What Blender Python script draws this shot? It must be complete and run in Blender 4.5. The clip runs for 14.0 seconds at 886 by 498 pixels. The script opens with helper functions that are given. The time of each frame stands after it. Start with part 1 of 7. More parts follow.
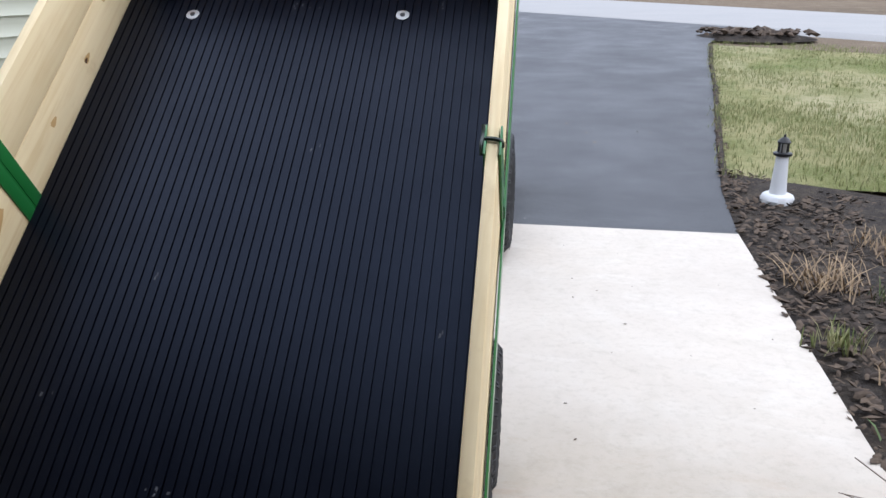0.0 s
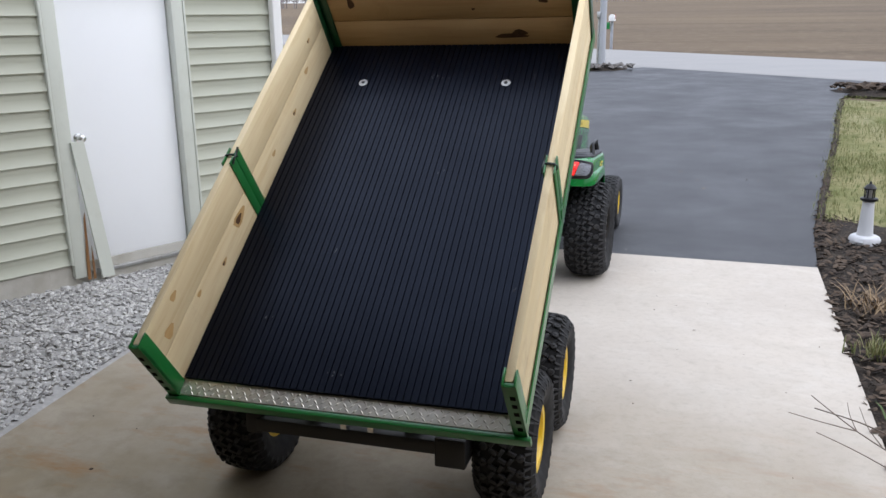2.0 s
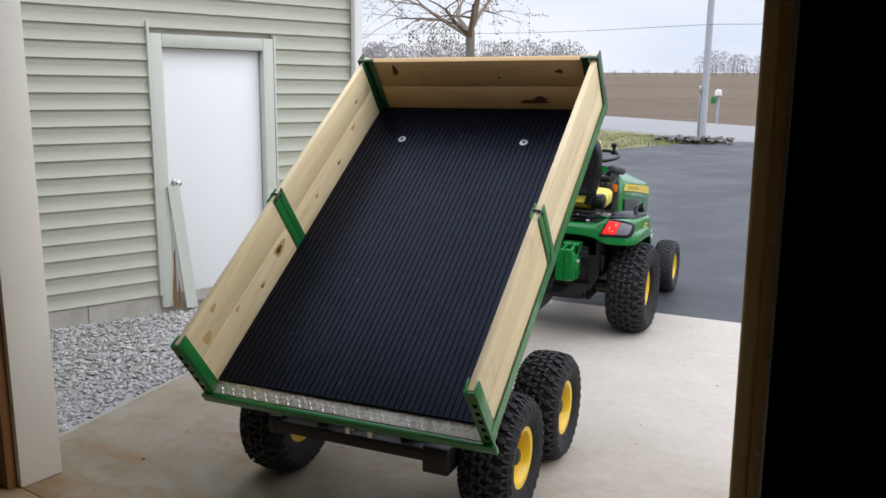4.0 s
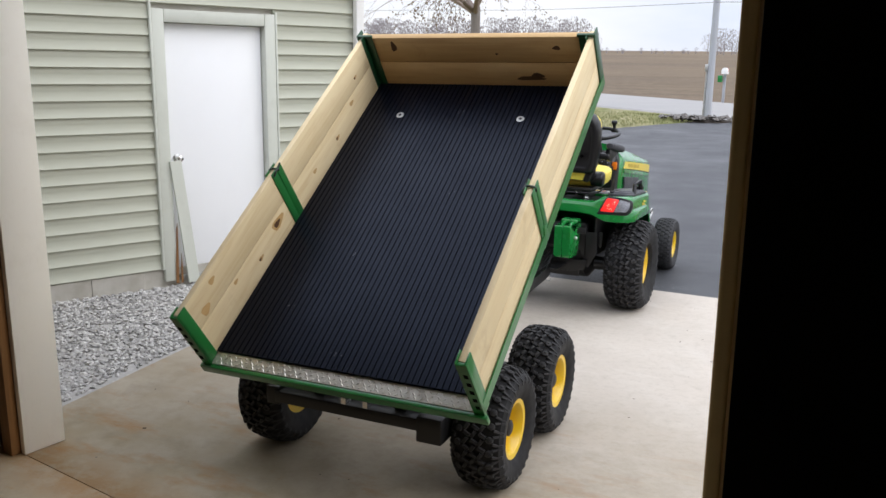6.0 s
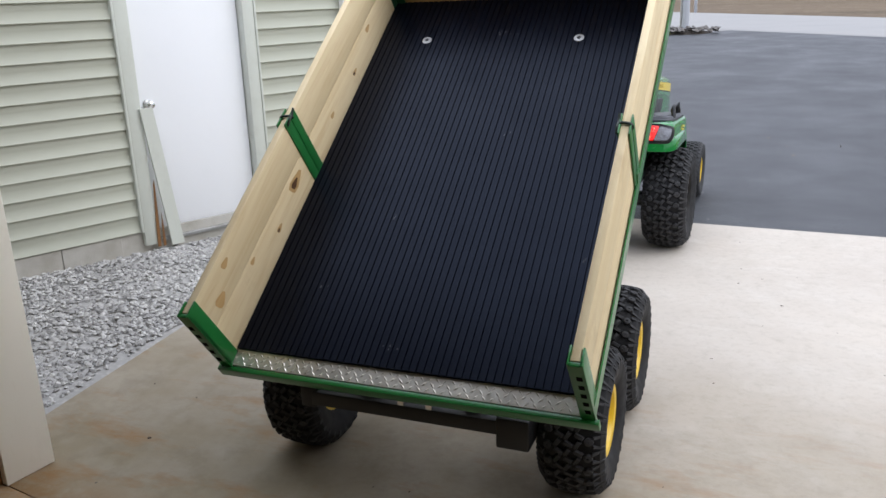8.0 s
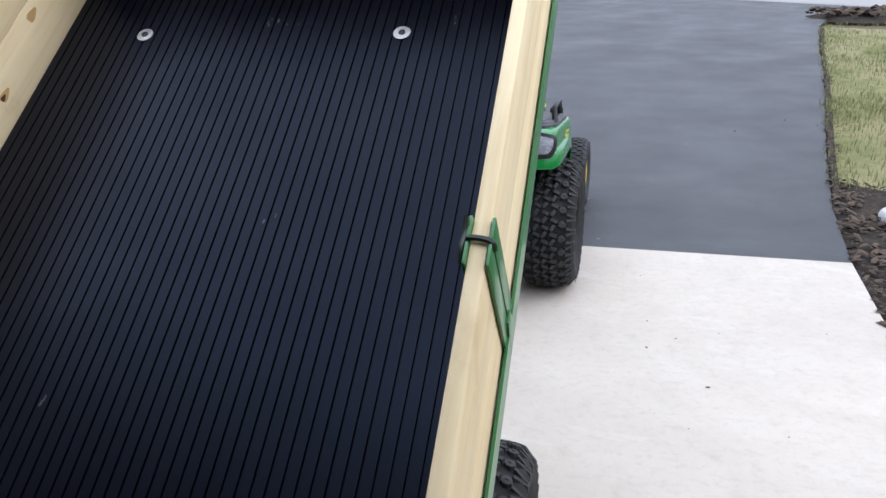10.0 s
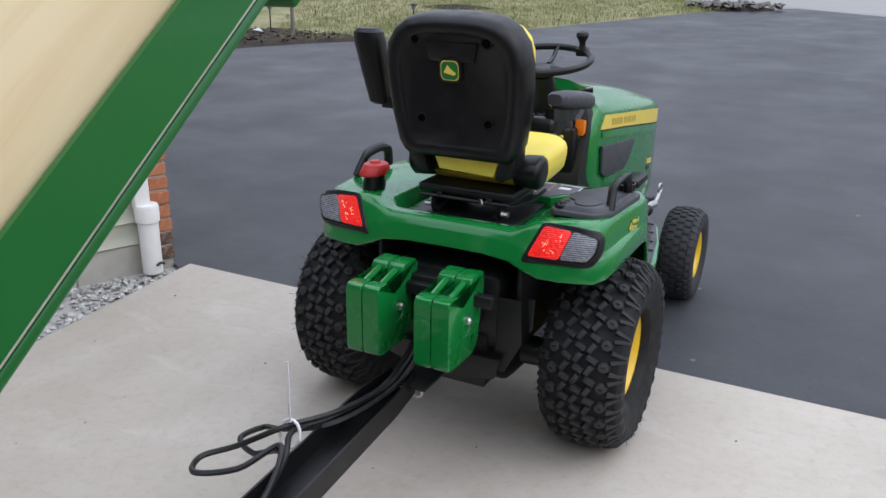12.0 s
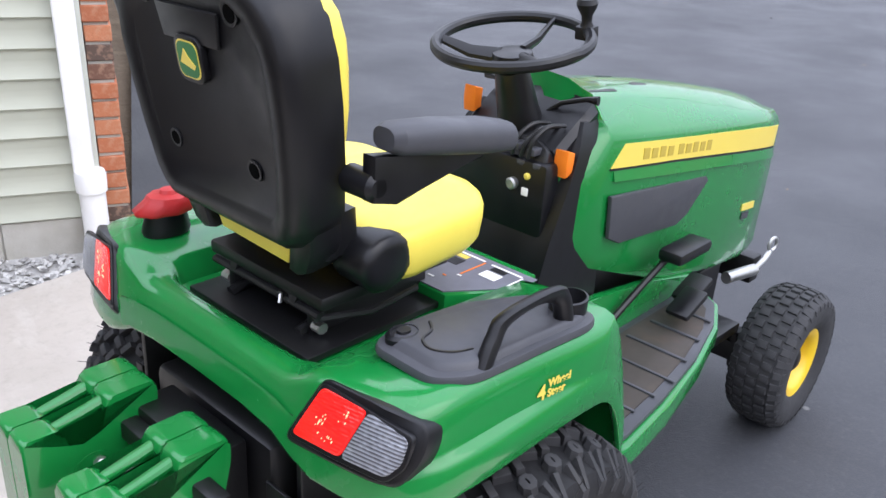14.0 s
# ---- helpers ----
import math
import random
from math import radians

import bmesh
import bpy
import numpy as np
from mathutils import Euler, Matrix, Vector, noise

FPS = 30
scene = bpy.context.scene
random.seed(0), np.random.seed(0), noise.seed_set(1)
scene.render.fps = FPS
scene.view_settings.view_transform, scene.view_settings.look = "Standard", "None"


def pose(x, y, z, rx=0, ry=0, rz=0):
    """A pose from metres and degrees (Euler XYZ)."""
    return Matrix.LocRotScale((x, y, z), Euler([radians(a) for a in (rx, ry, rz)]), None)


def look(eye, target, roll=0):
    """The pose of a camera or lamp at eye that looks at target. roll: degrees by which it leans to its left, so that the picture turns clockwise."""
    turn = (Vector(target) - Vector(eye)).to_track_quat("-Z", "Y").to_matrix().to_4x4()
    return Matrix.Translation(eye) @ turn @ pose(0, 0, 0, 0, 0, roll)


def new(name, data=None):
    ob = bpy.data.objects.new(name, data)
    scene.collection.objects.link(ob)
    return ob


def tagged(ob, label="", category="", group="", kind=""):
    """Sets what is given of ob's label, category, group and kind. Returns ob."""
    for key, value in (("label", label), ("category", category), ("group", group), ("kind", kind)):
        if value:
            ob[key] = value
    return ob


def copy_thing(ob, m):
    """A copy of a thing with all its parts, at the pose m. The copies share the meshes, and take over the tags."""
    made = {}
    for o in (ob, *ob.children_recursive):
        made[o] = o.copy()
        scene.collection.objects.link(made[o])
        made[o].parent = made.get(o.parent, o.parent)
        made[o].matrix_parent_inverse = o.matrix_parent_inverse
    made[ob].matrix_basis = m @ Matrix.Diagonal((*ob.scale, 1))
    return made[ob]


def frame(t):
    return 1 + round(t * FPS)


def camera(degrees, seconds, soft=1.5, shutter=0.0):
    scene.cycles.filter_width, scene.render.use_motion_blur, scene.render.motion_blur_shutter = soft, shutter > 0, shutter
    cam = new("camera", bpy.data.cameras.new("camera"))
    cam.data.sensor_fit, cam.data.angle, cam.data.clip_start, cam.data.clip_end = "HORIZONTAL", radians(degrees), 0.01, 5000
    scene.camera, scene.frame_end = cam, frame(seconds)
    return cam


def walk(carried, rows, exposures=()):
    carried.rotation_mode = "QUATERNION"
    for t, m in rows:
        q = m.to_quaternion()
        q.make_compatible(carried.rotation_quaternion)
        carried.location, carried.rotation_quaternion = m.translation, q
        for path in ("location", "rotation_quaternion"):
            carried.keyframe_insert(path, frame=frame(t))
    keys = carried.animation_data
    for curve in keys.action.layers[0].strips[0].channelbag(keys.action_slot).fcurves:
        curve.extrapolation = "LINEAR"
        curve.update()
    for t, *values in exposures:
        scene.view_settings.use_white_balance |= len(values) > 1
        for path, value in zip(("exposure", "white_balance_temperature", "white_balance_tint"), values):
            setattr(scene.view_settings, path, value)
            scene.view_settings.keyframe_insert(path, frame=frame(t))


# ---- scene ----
cam = camera(55.5, 14.0)
PATH = [
    (0, (0.697, -1.148, 1.594), (0.487, 0.74, 0.969), 0.3),
    (0.5, (0.736, -1.466, 1.632), (0.491, 0.422, 1.018), 0.9),
    (1, (0.759, -1.77, 1.622), (0.367, 0.1, 1.033), -1.0),
    (1.5, (0.97, -2.015, 1.664), (0.428, -0.191, 1.047), 3.8),
    (2, (1.036, -2.161, 1.698), (0.499, -0.302, 1.191), -0.5),
    (2.5, (1.12, -2.29, 1.723), (0.567, -0.406, 1.345), -1.0),
    (3, (1.335, -2.433, 1.687), (0.616, -0.601, 1.331), 1.6),
    (5.5, (1.622, -2.463, 1.674), (0.815, -0.672, 1.297), 0.6),
    (6, (1.618, -2.48, 1.672), (0.826, -0.688, 1.267), 1.2),
    (6.5, (1.597, -2.502, 1.663), (0.808, -0.713, 1.241), 1.7),
    (7, (1.401, -2.439, 1.654), (0.683, -0.634, 1.175), -0.9),
    (9.5, (0.815, -0.857, 1.625), (0.179, 0.928, 0.985), -0.4),
    (10, (0.811, -0.475, 1.639), (0.385, 1.364, 0.977), -1.2),
    (10.5, (0.909, -0.083, 1.609), (0.367, 1.734, 0.972), 2.7),
    (11, (1.0, 0.22, 1.591), (0.442, 2.042, 0.982), -1.2),
    (11.5, (1.040, 0.664, 1.589), (0.391, 2.466, 1.013), 0.3),
    (12, (1.042, 1.032, 1.608), (0.241, 2.743, 0.951), 0.9),
    (12.5, (0.982, 1.419, 1.636), (0.19, 3.131, 0.972), -1.3),
    (13, (1.032, 1.785, 1.617), (0.022, 3.321, 0.829), 1.3),
    (13.5, (1.011, 2.215, 1.601), (-0.004, 3.78, 0.879), 0.0),
    (14, (1.119, 2.617, 1.565), (-0.059, 4.016, 0.758), 3.6),
]
EXPOSURE = [(0, 0.30, 6300, 10), (1, 0.28, 6500, 10), (1.5, 0.10, 6500, 10), (3, -0.04, 6500, 10), (5.5, 0.14, 6800, 10), (7, 0.13, 6700, 10), (9.5, 0.10, 6300, 10), (10.0, 0.22, 6260, 10), (10.5, 0.24, 6260, 10),
            (11, 0.15, 6350, 10), (11.5, -0.24, 6500, 10), (12, -0.20, 6420, 10), (12.5, 0.05, 6380, 10), (13, 0.29, 6330, 10), (13.5, 0.38, 6340, 12), (14, 0.54, 6340, 14)]
walk(cam, [(t, look(eye, target, roll)) for t, eye, target, roll in PATH], EXPOSURE)

# ---- light ----
world = bpy.data.worlds.new("overcast_sky")
scene.world = world
world.use_nodes = True
wn, wl = world.node_tree.nodes, world.node_tree.links
wn.clear()
SUN_EL, SUN_AZ = radians(40), radians(86)  # azimuth clockwise from +y
sky = wn.new("ShaderNodeTexSky")
sky.sky_type = 'NISHITA'
sky.sun_disc = False
sky.sun_elevation, sky.sun_rotation = SUN_EL, SUN_AZ
sky.air_density, sky.dust_density, sky.ozone_density = 1.0, 2.0, 1.0
wcoord = wn.new("ShaderNodeTexCoord")
wmap = wn.new("ShaderNodeMapping")
wmap.inputs["Scale"].default_value = (1.3, 1.3, 4.5)
wnoise = wn.new("ShaderNodeTexNoise")
wnoise.inputs["Scale"].default_value = 2.2
wnoise.inputs["Detail"].default_value = 6
wnoise.inputs["Roughness"].default_value = 0.55
wramp = wn.new("ShaderNodeValToRGB")
wramp.color_ramp.elements[0].position, wramp.color_ramp.elements[0].color = 0.32, (7.4, 8.3, 10.4, 1)
wramp.color_ramp.elements[1].position, wramp.color_ramp.elements[1].color = 0.66, (9.6, 10.0, 11.0, 1)
wmix = wn.new("ShaderNodeMix")
wmix.data_type = 'RGBA'
wmix.inputs["Factor"].default_value = 0.88
wbg = wn.new("ShaderNodeBackground")
wbg.inputs["Strength"].default_value = 0.12
wout = wn.new("ShaderNodeOutputWorld")
wl.new(wcoord.outputs["Generated"], wmap.inputs["Vector"])
wl.new(wmap.outputs["Vector"], wnoise.inputs["Vector"])
wl.new(wnoise.outputs["Fac"], wramp.inputs["Fac"])
wsep = wn.new("ShaderNodeSeparateXYZ")
wl.new(wcoord.outputs["Generated"], wsep.inputs["Vector"])
wgrad = wn.new("ShaderNodeMapRange")  # an overcast sky is brighter towards the zenith
wgrad.interpolation_type = 'SMOOTHSTEP'
wgrad.inputs["From Min"].default_value, wgrad.inputs["From Max"].default_value = 0.10, 0.85
wgrad.inputs["To Min"].default_value, wgrad.inputs["To Max"].default_value = 0.84, 2.05
wl.new(wsep.outputs["Z"], wgrad.inputs["Value"])
wscale = wn.new("ShaderNodeVectorMath")
wscale.operation = 'SCALE'
wl.new(wramp.outputs["Color"], wscale.inputs[0])
wl.new(wgrad.outputs["Result"], wscale.inputs["Scale"])
wl.new(sky.outputs["Color"], wmix.inputs["A"])
wl.new(wscale.outputs["Vector"], wmix.inputs["B"])
wl.new(wmix.outputs["Result"], wbg.inputs["Color"])
wl.new(wbg.outputs["Background"], wout.inputs["Surface"])

sun_data = bpy.data.lights.new("sun", 'SUN')
sun_data.energy, sun_data.angle, sun_data.color = 0.7, radians(50), (1.0, 0.96, 0.9)
sun = new("sun", sun_data)
sun_dir = Vector((math.sin(SUN_AZ) * math.cos(SUN_EL), math.cos(SUN_AZ) * math.cos(SUN_EL), math.sin(SUN_EL)))
sun.matrix_world = look(sun_dir * 40, (0, 0, 0))


# ---- materials ----
class Mat:
    """A node material under construction."""

    def __init__(self, name, color, rough=0.6, metal=0.0, spec=0.5):
        self.m = bpy.data.materials.new(name)
        self.m.use_nodes = True
        self.n, self.l = self.m.node_tree.nodes, self.m.node_tree.links
        self.b = self.n["Principled BSDF"]
        self.b.inputs["Base Color"].default_value = (*color, 1)
        self.b.inputs["Roughness"].default_value = rough
        self.b.inputs["Metallic"].default_value = metal
        self.b.inputs["Specular IOR Level"].default_value = spec
        self.color = None
        self.base = color
        self.bump_out = None
        self._coord = None

    def coord(self, scale=(1, 1, 1), which="Object", rot=(0, 0, 0)):
        if self._coord is None:
            self._coord = self.n.new("ShaderNodeTexCoord")
        mp = self.n.new("ShaderNodeMapping")
        mp.inputs["Scale"].default_value = scale
        mp.inputs["Rotation"].default_value = rot
        self.l.new(self._coord.outputs[which], mp.inputs["Vector"])
        return mp.outputs["Vector"]

    def noise(self, scale, detail=4, rough=0.55, stretch=(1, 1, 1), which="Object", distort=0.0):
        t = self.n.new("ShaderNodeTexNoise")
        t.inputs["Scale"].default_value = scale
        t.inputs["Detail"].default_value = detail
        t.inputs["Roughness"].default_value = rough
        t.inputs["Distortion"].default_value = distort
        self.l.new(self.coord(stretch, which), t.inputs["Vector"])
        return t.outputs["Fac"]

    def voronoi(self, scale, stretch=(1, 1, 1), which="Object", feature='F1', out="Distance"):
        t = self.n.new("ShaderNodeTexVoronoi")
        t.feature = feature
        t.inputs["Scale"].default_value = scale
        self.l.new(self.coord(stretch, which), t.inputs["Vector"])
        return t.outputs[out]

    def ramp(self, fac, lo, hi, a=0.0, b=1.0):
        r = self.n.new("ShaderNodeMapRange")
        r.inputs["From Min"].default_value, r.inputs["From Max"].default_value = lo, hi
        r.inputs["To Min"].default_value, r.inputs["To Max"].default_value = a, b
        self.l.new(fac, r.inputs["Value"])
        return r.outputs["Result"]

    def math(self, op, a, b):
        m = self.n.new("ShaderNodeMath")
        m.operation = op
        for i, v in enumerate((a, b)):
            if isinstance(v, (int, float)):
                m.inputs[i].default_value = v
            else:
                self.l.new(v, m.inputs[i])
        return m.outputs[0]

    def blend(self, fac, color):
        """Mix another colour over the present one by a factor socket."""
        mx = self.n.new("ShaderNodeMix")
        mx.data_type = 'RGBA'
        if isinstance(fac, (int, float)):
            mx.inputs["Factor"].default_value = fac
        else:
            self.l.new(fac, mx.inputs["Factor"])
        if self.color is None:
            mx.inputs["A"].default_value = (*self.base, 1)
        else:
            self.l.new(self.color, mx.inputs["A"])
        mx.inputs["B"].default_value = (*color, 1)
        self.color = mx.outputs["Result"]
        return self

    def rough(self, fac, a, b):
        self.l.new(self.ramp(fac, 0.3, 0.7, a, b), self.b.inputs["Roughness"])
        return self

    def bump(self, height, strength=0.3, distance=0.01):
        bp = self.n.new("ShaderNodeBump")
        bp.inputs["Strength"].default_value = strength
        bp.inputs["Distance"].default_value = distance
        self.l.new(height, bp.inputs["Height"])
        if self.bump_out is not None:
            self.l.new(self.bump_out, bp.inputs["Normal"])
        self.bump_out = bp.outputs["Normal"]
        return self

    def random_tint(self, dark, amount, island=False):
        if island:
            g = self.n.new("ShaderNodeNewGeometry")
            r = g.outputs["Random Per Island"]
        else:
            g = self.n.new("ShaderNodeObjectInfo")
            r = g.outputs["Random"]
        return self.blend(self.ramp(r, 0, 1, 0, amount), dark)

    def done(self):
        if self.color is not None:
            self.l.new(self.color, self.b.inputs["Base Color"])
        if self.bump_out is not None:
            self.l.new(self.bump_out, self.b.inputs["Normal"])
        return self.m


def make_concrete():
    m = Mat("concrete", (0.53, 0.475, 0.41), 0.82, spec=0.3)
    m.blend(m.ramp(m.noise(0.7, 5, 0.6), 0.38, 0.68), (0.45, 0.40, 0.345))
    m.blend(m.ramp(m.noise(2.6, 6, 0.65), 0.50, 0.75, 0, 0.55), (0.57, 0.53, 0.475))
    m.blend(m.ramp(m.noise(9, 5, 0.7), 0.54, 0.8, 0, 0.4), (0.33, 0.285, 0.23))
    m.blend(m.ramp(m.noise(1.4, 6, 0.6, (1, 0.45, 1), distort=1.8), 0.50, 0.62, 0, 0.35), (0.43, 0.385, 0.325))
    m.blend(m.ramp(m.noise(3.1, 6, 0.65, (0.5, 1, 1), distort=1.2), 0.55, 0.66, 0, 0.35), (0.60, 0.56, 0.50))
    # rust-brown wash near the garage sill; the garage's shade is put into it too
    sep = m.n.new("ShaderNodeSeparateXYZ")
    m.l.new(m.coord(), sep.inputs["Vector"])
    near = m.ramp(m.math('ADD', sep.outputs["Y"], m.math('MULTIPLY', sep.outputs["X"], 0.30)), 2.2, -0.9)
    m.blend(m.math('MULTIPLY', near, 0.8), (0.36, 0.30, 0.205))
    stain = m.math('MULTIPLY', near, m.ramp(m.noise(1.5, 6, 0.65), 0.36, 0.60))
    m.blend(m.math('MULTIPLY', stain, 0.7), (0.29, 0.225, 0.125))
    blotch = m.math('MULTIPLY', near, m.ramp(m.noise(5.5, 6, 0.7), 0.48, 0.66))
    m.blend(m.math('MULTIPLY', blotch, 0.6), (0.23, 0.19, 0.125))
    rust = m.math('MULTIPLY', near, m.ramp(m.noise(2.9, 5, 0.7, (0.6, 1.6, 1)), 0.53, 0.68))
    m.blend(m.math("MULTIPLY", rust, 0.9), (0.34, 0.165, 0.05))
    # rust along the joint under the door
    off = m.math('ABSOLUTE', m.math('ADD', m.math('ADD', m.math('MULTIPLY', sep.outputs["X"], 0.1857), m.math('MULTIPLY', sep.outputs["Y"], 0.9826)), 0.3365), 0)
    seam = m.math('MULTIPLY', m.ramp(off, 0.24, 0.03), m.ramp(m.noise(4.5, 6, 0.7), 0.30, 0.52))
    m.blend(m.math('MULTIPLY', seam, 0.85), (0.29, 0.165, 0.065))
    m.blend(m.ramp(m.noise(190, 2), 0.62, 0.75, 0, 0.4), (0.33, 0.29, 0.25))
    m.blend(m.ramp(m.voronoi(5.3), 0.035, 0.02, 0, 0.8), (0.12, 0.10, 0.08))
    m.rough(m.noise(6), 0.68, 0.9)
    m.bump(m.noise(260, 3), 0.25, 0.003)
    m.blend(m.ramp(m.noise(24, 5, 0.75), 0.50, 0.72, 0, 0.35), (0.33, 0.29, 0.24))
    m.bump(m.noise(45, 4, 0.6), 0.12, 0.003)
    return m.done()


def make_asphalt():
    m = Mat("asphalt", (0.034, 0.035, 0.040), 0.6, spec=0.45)
    m.blend(m.ramp(m.noise(0.35, 5, 0.6), 0.35, 0.7, 0, 0.8), (0.045, 0.047, 0.053))
    m.blend(m.ramp(m.noise(0.9, 5, 0.6, (0.5, 2.2, 1)), 0.52, 0.72, 0, 0.5), (0.025, 0.026, 0.030))
    m.blend(m.ramp(m.noise(0.5, 6, 0.7, (1.6, 0.5, 1), distort=1.5), 0.56, 0.70, 0, 0.45), (0.066, 0.068, 0.075))
    m.blend(m.ramp(m.noise(320, 2), 0.58, 0.75, 0, 0.5), (0.11, 0.11, 0.115))
    m.blend(m.ramp(m.voronoi(2.1), 0.03, 0.015, 0, 0.5), (0.30, 0.29, 0.27))
    m.blend(m.ramp(m.noise(55, 3, 0.7), 0.52, 0.74, 0, 0.45), (0.082, 0.081, 0.080))
    m.rough(m.noise(1.1, 4), 0.44, 0.66)
    m.bump(m.voronoi(230), 0.4, 0.004)
    m.bump(m.noise(8, 4), 0.15, 0.01)
    return m.done()


def make_road():
    m = Mat("road", (0.285, 0.275, 0.265), 0.85)
    m.blend(m.ramp(m.noise(0.5, 4, 0.6, (1, 3, 1)), 0.4, 0.7), (0.26, 0.255, 0.25))
    m.blend(m.ramp(m.noise(40, 3), 0.5, 0.7, 0, 0.4), (0.36, 0.355, 0.35))
    return m.done()


def make_soil(name="field_soil"):
    m = Mat(name, (0.140, 0.108, 0.080), 0.95, spec=0.1)
    m.blend(m.ramp(m.noise(0.02, 5, 0.6), 0.4, 0.65), (0.195, 0.148, 0.102))
    m.blend(m.ramp(m.noise(0.16, 6, 0.7, (0.15, 1.6, 1)), 0.48, 0.66, 0, 0.8), (0.11, 0.085, 0.06))
    m.blend(m.ramp(m.noise(1.6, 6, 0.75), 0.5, 0.7, 0, 0.7), (0.235, 0.19, 0.135))
    m.bump(m.noise(2.5, 6, 0.7), 0.8, 0.15)
    return m.done()


def make_lawn():
    m = Mat("lawn", (0.150, 0.165, 0.055), 0.9, spec=0.15)
    m.blend(m.ramp(m.noise(0.7, 5, 0.65), 0.42, 0.58), (0.29, 0.26, 0.13))
    m.blend(m.ramp(m.noise(0.45, 4, 0.6, (1, 0.4, 1)), 0.47, 0.60, 0, 0.85), (0.37, 0.33, 0.20))
    m.blend(m.ramp(m.noise(3.5, 5, 0.7), 0.5, 0.7, 0, 0.8), (0.095, 0.125, 0.035))
    m.blend(m.ramp(m.noise(60, 3), 0.5, 0.7, 0, 0.6), (0.31, 0.30, 0.16))
    m.bump(m.noise(90, 3), 0.8, 0.03)
    return m.done()


def make_mulch(name="mulch"):
    m = Mat(name, (0.030, 0.025, 0.022), 0.95, spec=0.2)
    m.blend(m.ramp(m.noise(4, 6, 0.7), 0.42, 0.62), (0.060, 0.048, 0.038))
    m.blend(m.ramp(m.noise(30, 4, 0.7), 0.52, 0.68, 0, 0.8), (0.095, 0.072, 0.052))
    m.bump(m.noise(35, 5, 0.7), 1.0, 0.03)
    return m.done()


def make_chips():
    m = Mat("bark_chips", (0.040, 0.031, 0.026), 0.9, spec=0.2)
    m.random_tint((0.145, 0.105, 0.075), 0.8, island=True)
    m.blend(m.ramp(m.noise(80, 3), 0.45, 0.7, 0, 0.5), (0.06, 0.045, 0.035))
    return m.done()


def make_gravel():
    m = Mat("gravel_stone", (0.60, 0.585, 0.56), 0.85)
    m.random_tint((0.16, 0.155, 0.15), 0.75, island=True)
    m.blend(m.ramp(m.noise(45, 4), 0.5, 0.75, 0, 0.5), (0.70, 0.685, 0.65))
    m.bump(m.noise(150, 3), 0.3, 0.003)
    return m.done()


def make_wood(name="pine_board", base=(0.82, 0.68, 0.43), dark=(0.62, 0.44, 0.22), age=(0.70, 0.55, 0.32), along=(1, 0.06, 1)):
    m = Mat(name, base, 0.62, spec=0.3)
    grain = m.noise(34, 5, 0.6, along, distort=0.6)
    m.blend(m.ramp(grain, 0.45, 0.68, 0, 0.55), dark)
    broad = m.noise(6, 3, 0.5, along, distort=1.2)
    m.blend(m.ramp(broad, 0.45, 0.7, 0, 0.55), age)
    m.blend(m.ramp(m.noise(3.0, 3), 0.5, 0.75, 0, 0.35), (base[0] * 1.08, base[1] * 1.15, base[2] * 1.28))
    m.blend(m.ramp(m.noise(5.5, 5, 0.65), 0.60, 0.74, 0, 0.45), (base[0] * 0.62, base[1] * 0.54, base[2] * 0.46))
    ob = m.n.new("ShaderNodeObjectInfo")
    m.blend(m.ramp(ob.outputs["Random"], 0, 1, 0, 0.25), (base[0] * 0.9, base[1] * 0.84, base[2] * 0.76))
    m.rough(grain, 0.55, 0.72)
    m.bump(grain, 0.12, 0.002)
    return m.done()


def make_paint(name, color, rough=0.3, wear=(0.1, 0.1, 0.1), amount=0.15, coat=0.3, spec=0.5):
    m = Mat(name, color, rough, spec=spec)
    m.blend(m.ramp(m.noise(3, 5, 0.6), 0.45, 0.8, 0, amount), wear)
    m.rough(m.noise(13, 4), max(0.08, rough - 0.03), rough + 0.05)
    m.b.inputs["Coat Weight"].default_value = coat
    m.b.inputs["Coat Roughness"].default_value = 0.06
    return m.done()


def make_rubber(name="tyre_rubber", dust=(0.060, 0.052, 0.043), amount=0.22, base=(0.030, 0.030, 0.032)):
    m = Mat(name, base, 0.62, spec=0.4)
    m.blend(m.ramp(m.noise(9, 5, 0.65), 0.45, 0.75, 0, amount), dust)
    m.blend(m.ramp(m.noise(70, 3), 0.55, 0.8, 0, amount), dust)
    m.rough(m.noise(20), 0.62, 0.85)
    m.bump(m.noise(120, 3), 0.1, 0.002)
    return m.done()


def make_mat_rubber():
    m = Mat("mat_rubber", (0.0016, 0.0021, 0.0048), 0.45, spec=0.20)
    m.b.inputs["Specular Tint"].default_value = (0.55, 0.68, 1.0, 1)
    m.blend(m.ramp(m.noise(2.2, 5, 0.6), 0.45, 0.75, 0, 0.5), (0.0024, 0.003, 0.0062))
    m.blend(m.ramp(m.noise(140, 3), 0.64, 0.8, 0, 0.35), (0.008, 0.008, 0.010))
    m.rough(m.noise(5, 4), 0.30, 0.42)
    m.bump(m.noise(400, 2), 0.10, 0.001)
    return m.done()


def make_plastic(name, color, rough=0.5, spot=(0.09, 0.085, 0.08), spec=0.4):
    m = Mat(name, color, rough, spec=spec)
    m.blend(m.ramp(m.noise(8, 5, 0.65), 0.5, 0.78, 0, 0.4), spot)
    m.rough(m.noise(15), rough - 0.08, rough + 0.12)
    m.bump(m.noise(500, 2), 0.12, 0.001)
    return m.done()


